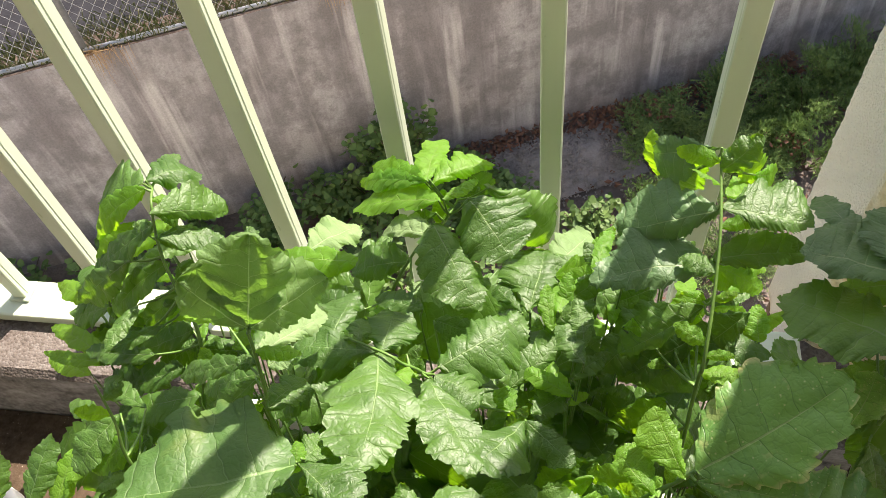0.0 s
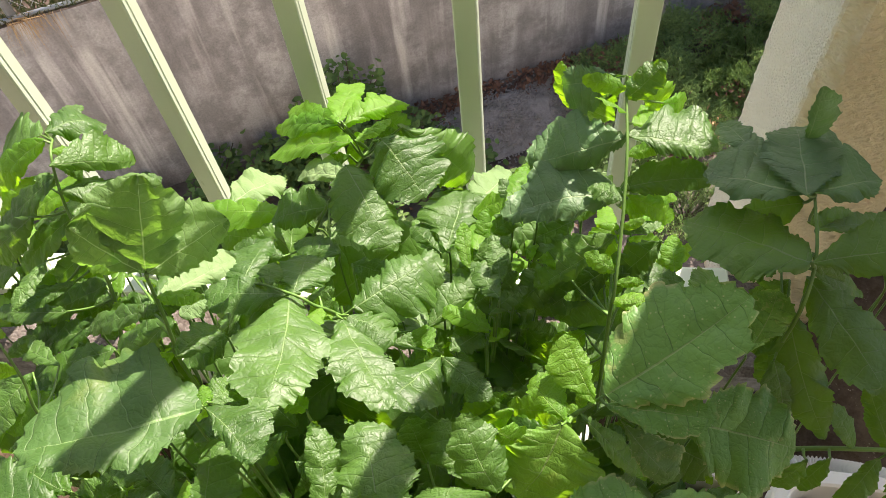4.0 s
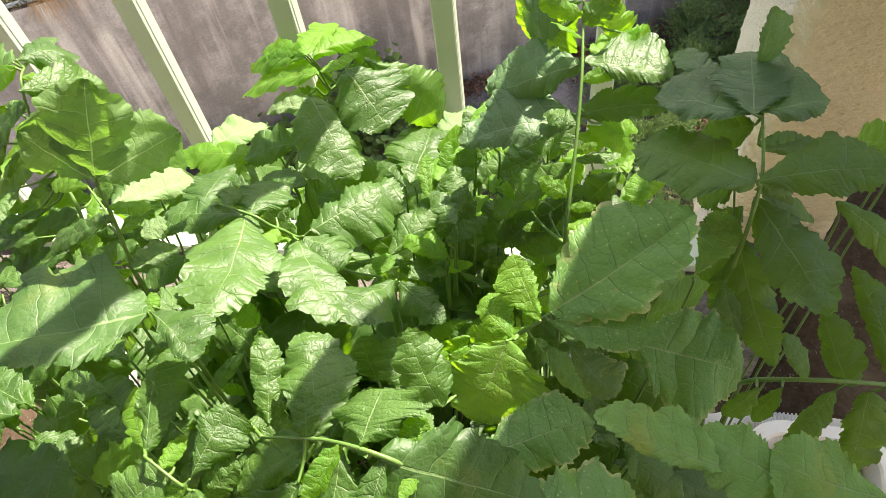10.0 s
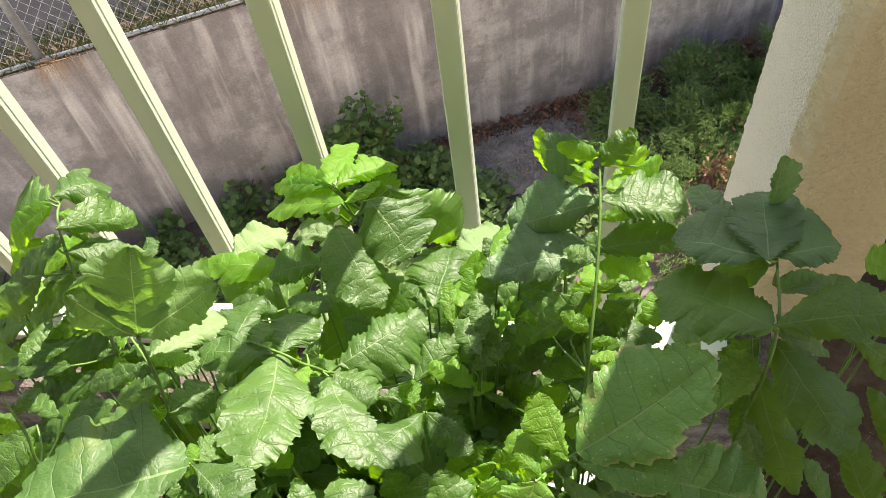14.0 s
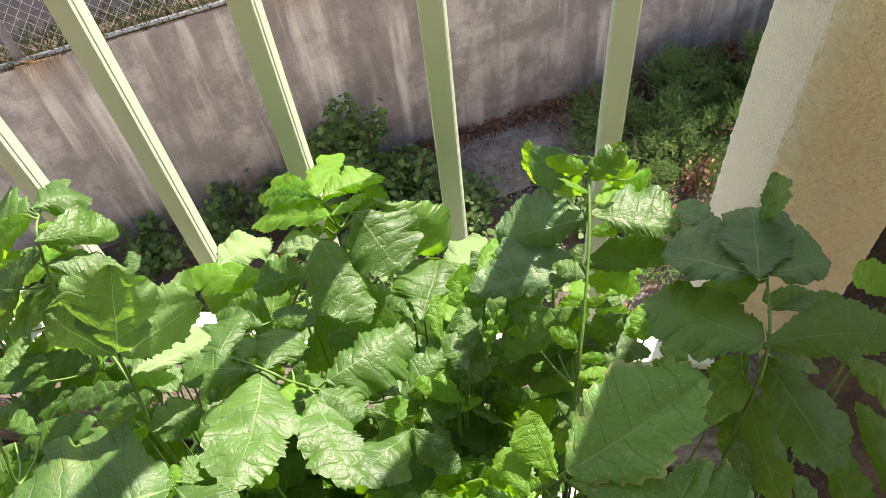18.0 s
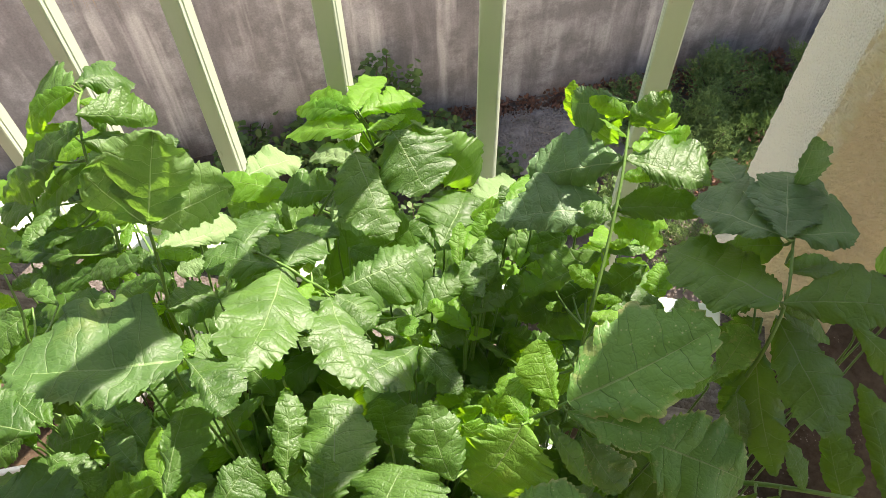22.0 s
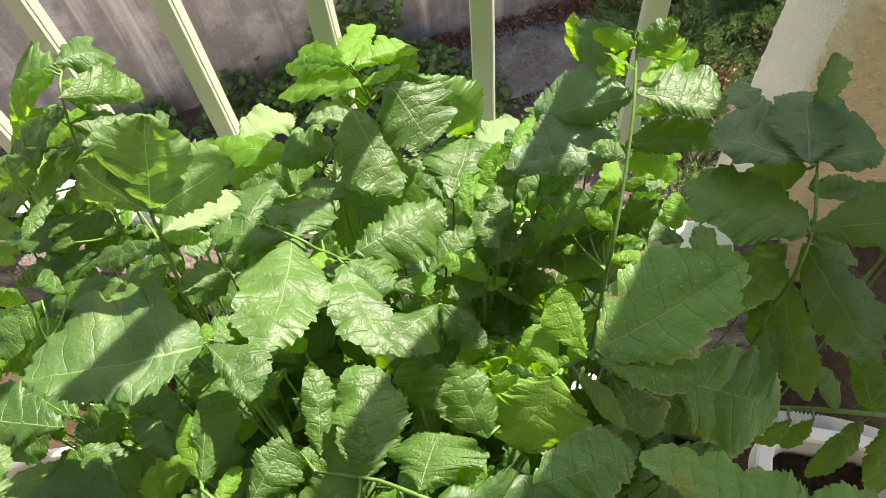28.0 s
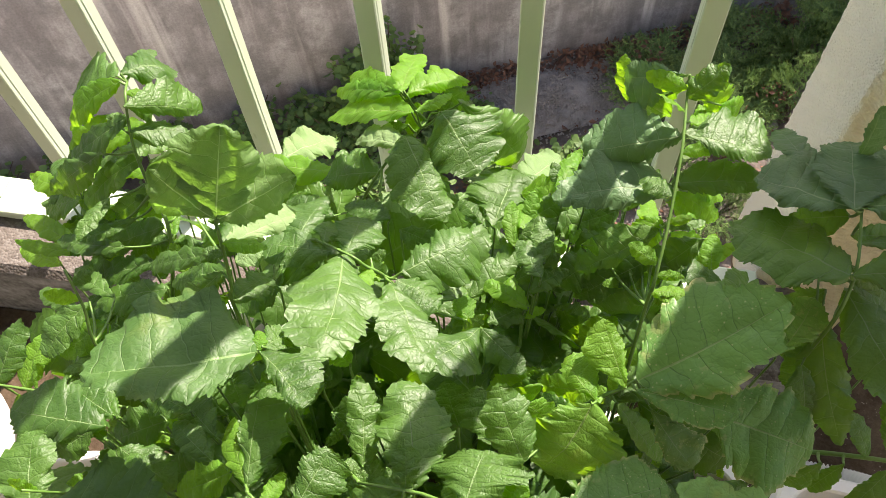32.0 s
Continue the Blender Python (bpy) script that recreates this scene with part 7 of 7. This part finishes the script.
leaf(plant_a, (-0.173, 0.288, 0.706), (-0.206, 0.267, 0.704), 0.0049, 0.0049, (0, -0.25, 1), "leaflet")
leaf(plant_a, (-0.193, 0.280, 0.699), (-0.239, 0.280, 0.673), 0.0052, 0.0052, (0, -0.25, 1), "strap", LEAF_LIME)
leaf(plant_a, (-0.175, 0.269, 0.701), (-0.233, 0.276, 0.685), 0.0073, 0.0073, (0, -0.25, 1), "leaflet")
leaf(plant_a, (-0.162, 0.333, 0.698), (-0.176, 0.299, 0.710), 0.0075, 0.0075, (0, -0.25, 1), "leaflet")
leaf(plant_a, (-0.211, 0.390, 0.665), (-0.268, 0.395, 0.656), 0.0097, 0.0097, (0, -0.25, 1), "leaflet", LEAF_LIME)
leaf(plant_a, (-0.192, 0.337, 0.681), (-0.249, 0.352, 0.667), 0.0065, 0.0065, (0, -0.25, 1), "leaflet", LEAF_LIME)
leaf(plant_a, (-0.220, 0.384, 0.672), (-0.272, 0.373, 0.646), 0.0095, 0.0095, (0, -0.25, 1), "leaflet", LEAF_LIME)
leaf(plant_a, (-0.192, 0.384, 0.663), (-0.226, 0.359, 0.676), 0.0083, 0.0083, (0, -0.25, 1), "strap")

# undergrowth: lower leaves of the same plants, crowding below the canopy
under = [blade_mesh(1.0, 0.5 * w, 0.5 * w, 900 + k, form, 0.10, 0.14, 0.12, mat) for k, (w, form, mat) in enumerate((
    (0.62, "lobe", LEAF), (0.42, "leaflet", LEAF), (0.34, "strap", LEAF), (0.55, "leaflet", LEAF), (0.70, "lobe", LEAF), (0.36, "strap", LEAF), (0.5, "lobe", LEAF)))]
lower = random.Random(77)
homes = [plant_a, plant_b, plant_c, plant_d, plant_e, plant_f, plant_g, plant_h]
for k in range(230):
    own = homes[k % len(homes)]
    o = own.location
    a = lower.uniform(0, 6.283)
    reach = lower.uniform(0.02, 0.17)
    z = lower.uniform(0.02, 0.17)
    b = Vector((o.x + math.cos(a) * reach, o.y + math.sin(a) * reach * 0.9 + 0.045, o.z + z))
    if not (-0.20 < b.x < 0.25 and 0.02 < b.y < 0.34):
        continue
    length = lower.uniform(0.04, 0.08)
    out = Vector((math.cos(a) + lower.gauss(0, 0.7), math.sin(a) + lower.gauss(0, 0.7), lower.gauss(0.1, 0.5))).normalized()
    face = Vector((lower.gauss(0, 1.1), lower.gauss(-0.3, 1.1), 1))
    face = (face - out * face.dot(out)).normalized()
    m = Matrix((out.cross(face), out, face)).transposed().to_4x4() @ Matrix.Diagonal((length, length, length, 1))
    m.translation = b - o
    ob = new("leaf_blade", lower.choice(under))
    ob.parent = own
    ob.matrix_basis = m
for k in range(90):
    own = homes[k % 6]
    o = own.location
    b = Vector((o.x + lower.uniform(-0.05, 0.06), lower.uniform(0.30, 0.42), lower.uniform(0.48, 0.61)))
    if b.x > 0.05 or b.x < -0.12:
        continue
    length = lower.uniform(0.045, 0.075)
    a = lower.uniform(0, 6.283)
    out = Vector((math.cos(a), 0.6 * math.sin(a), lower.gauss(0.15, 0.4))).normalized()
    face = Vector((lower.gauss(0, 0.4), lower.gauss(-0.1, 0.4), 1))
    face = (face - out * face.dot(out)).normalized()
    m = Matrix((out.cross(face), out, face)).transposed().to_4x4() @ Matrix.Diagonal((length, length, length, 1))
    m.translation = b - o
    ob = new("leaf_blade", lower.choice(under))
    ob.parent = own
    ob.matrix_basis = m
# a middle layer just below the canopy
for k in range(200):
    own = homes[k % len(homes)]
    o = own.location
    b = Vector((lower.uniform(-0.17, 0.22), lower.uniform(0.03, 0.34), lower.uniform(0.56, 0.66)))
    length = lower.uniform(0.04, 0.085)
    a = lower.uniform(0, 6.283)
    out = Vector((math.cos(a), math.sin(a), min(0.1, lower.gauss(-0.2, 0.4)))).normalized()
    face = Vector((lower.gauss(0, 1.1), lower.gauss(-0.3, 1.1), 1))
    face = (face - out * face.dot(out)).normalized()
    m = Matrix((out.cross(face), out, face)).transposed().to_4x4() @ Matrix.Diagonal((length, length, length, 1))
    m.translation = b - o
    ob = new("leaf_blade", lower.choice(under))
    ob.parent = own
    ob.matrix_basis = m
for own in homes[:5]:
    for k in range(4):
        a = lower.uniform(0, 6.283)
        rr = lower.uniform(0.03, 0.11)
        stalk(own, [own.location + Vector((math.cos(a) * rr, math.sin(a) * rr, lower.uniform(0.14, 0.26)))], 0.0038, 0.002)
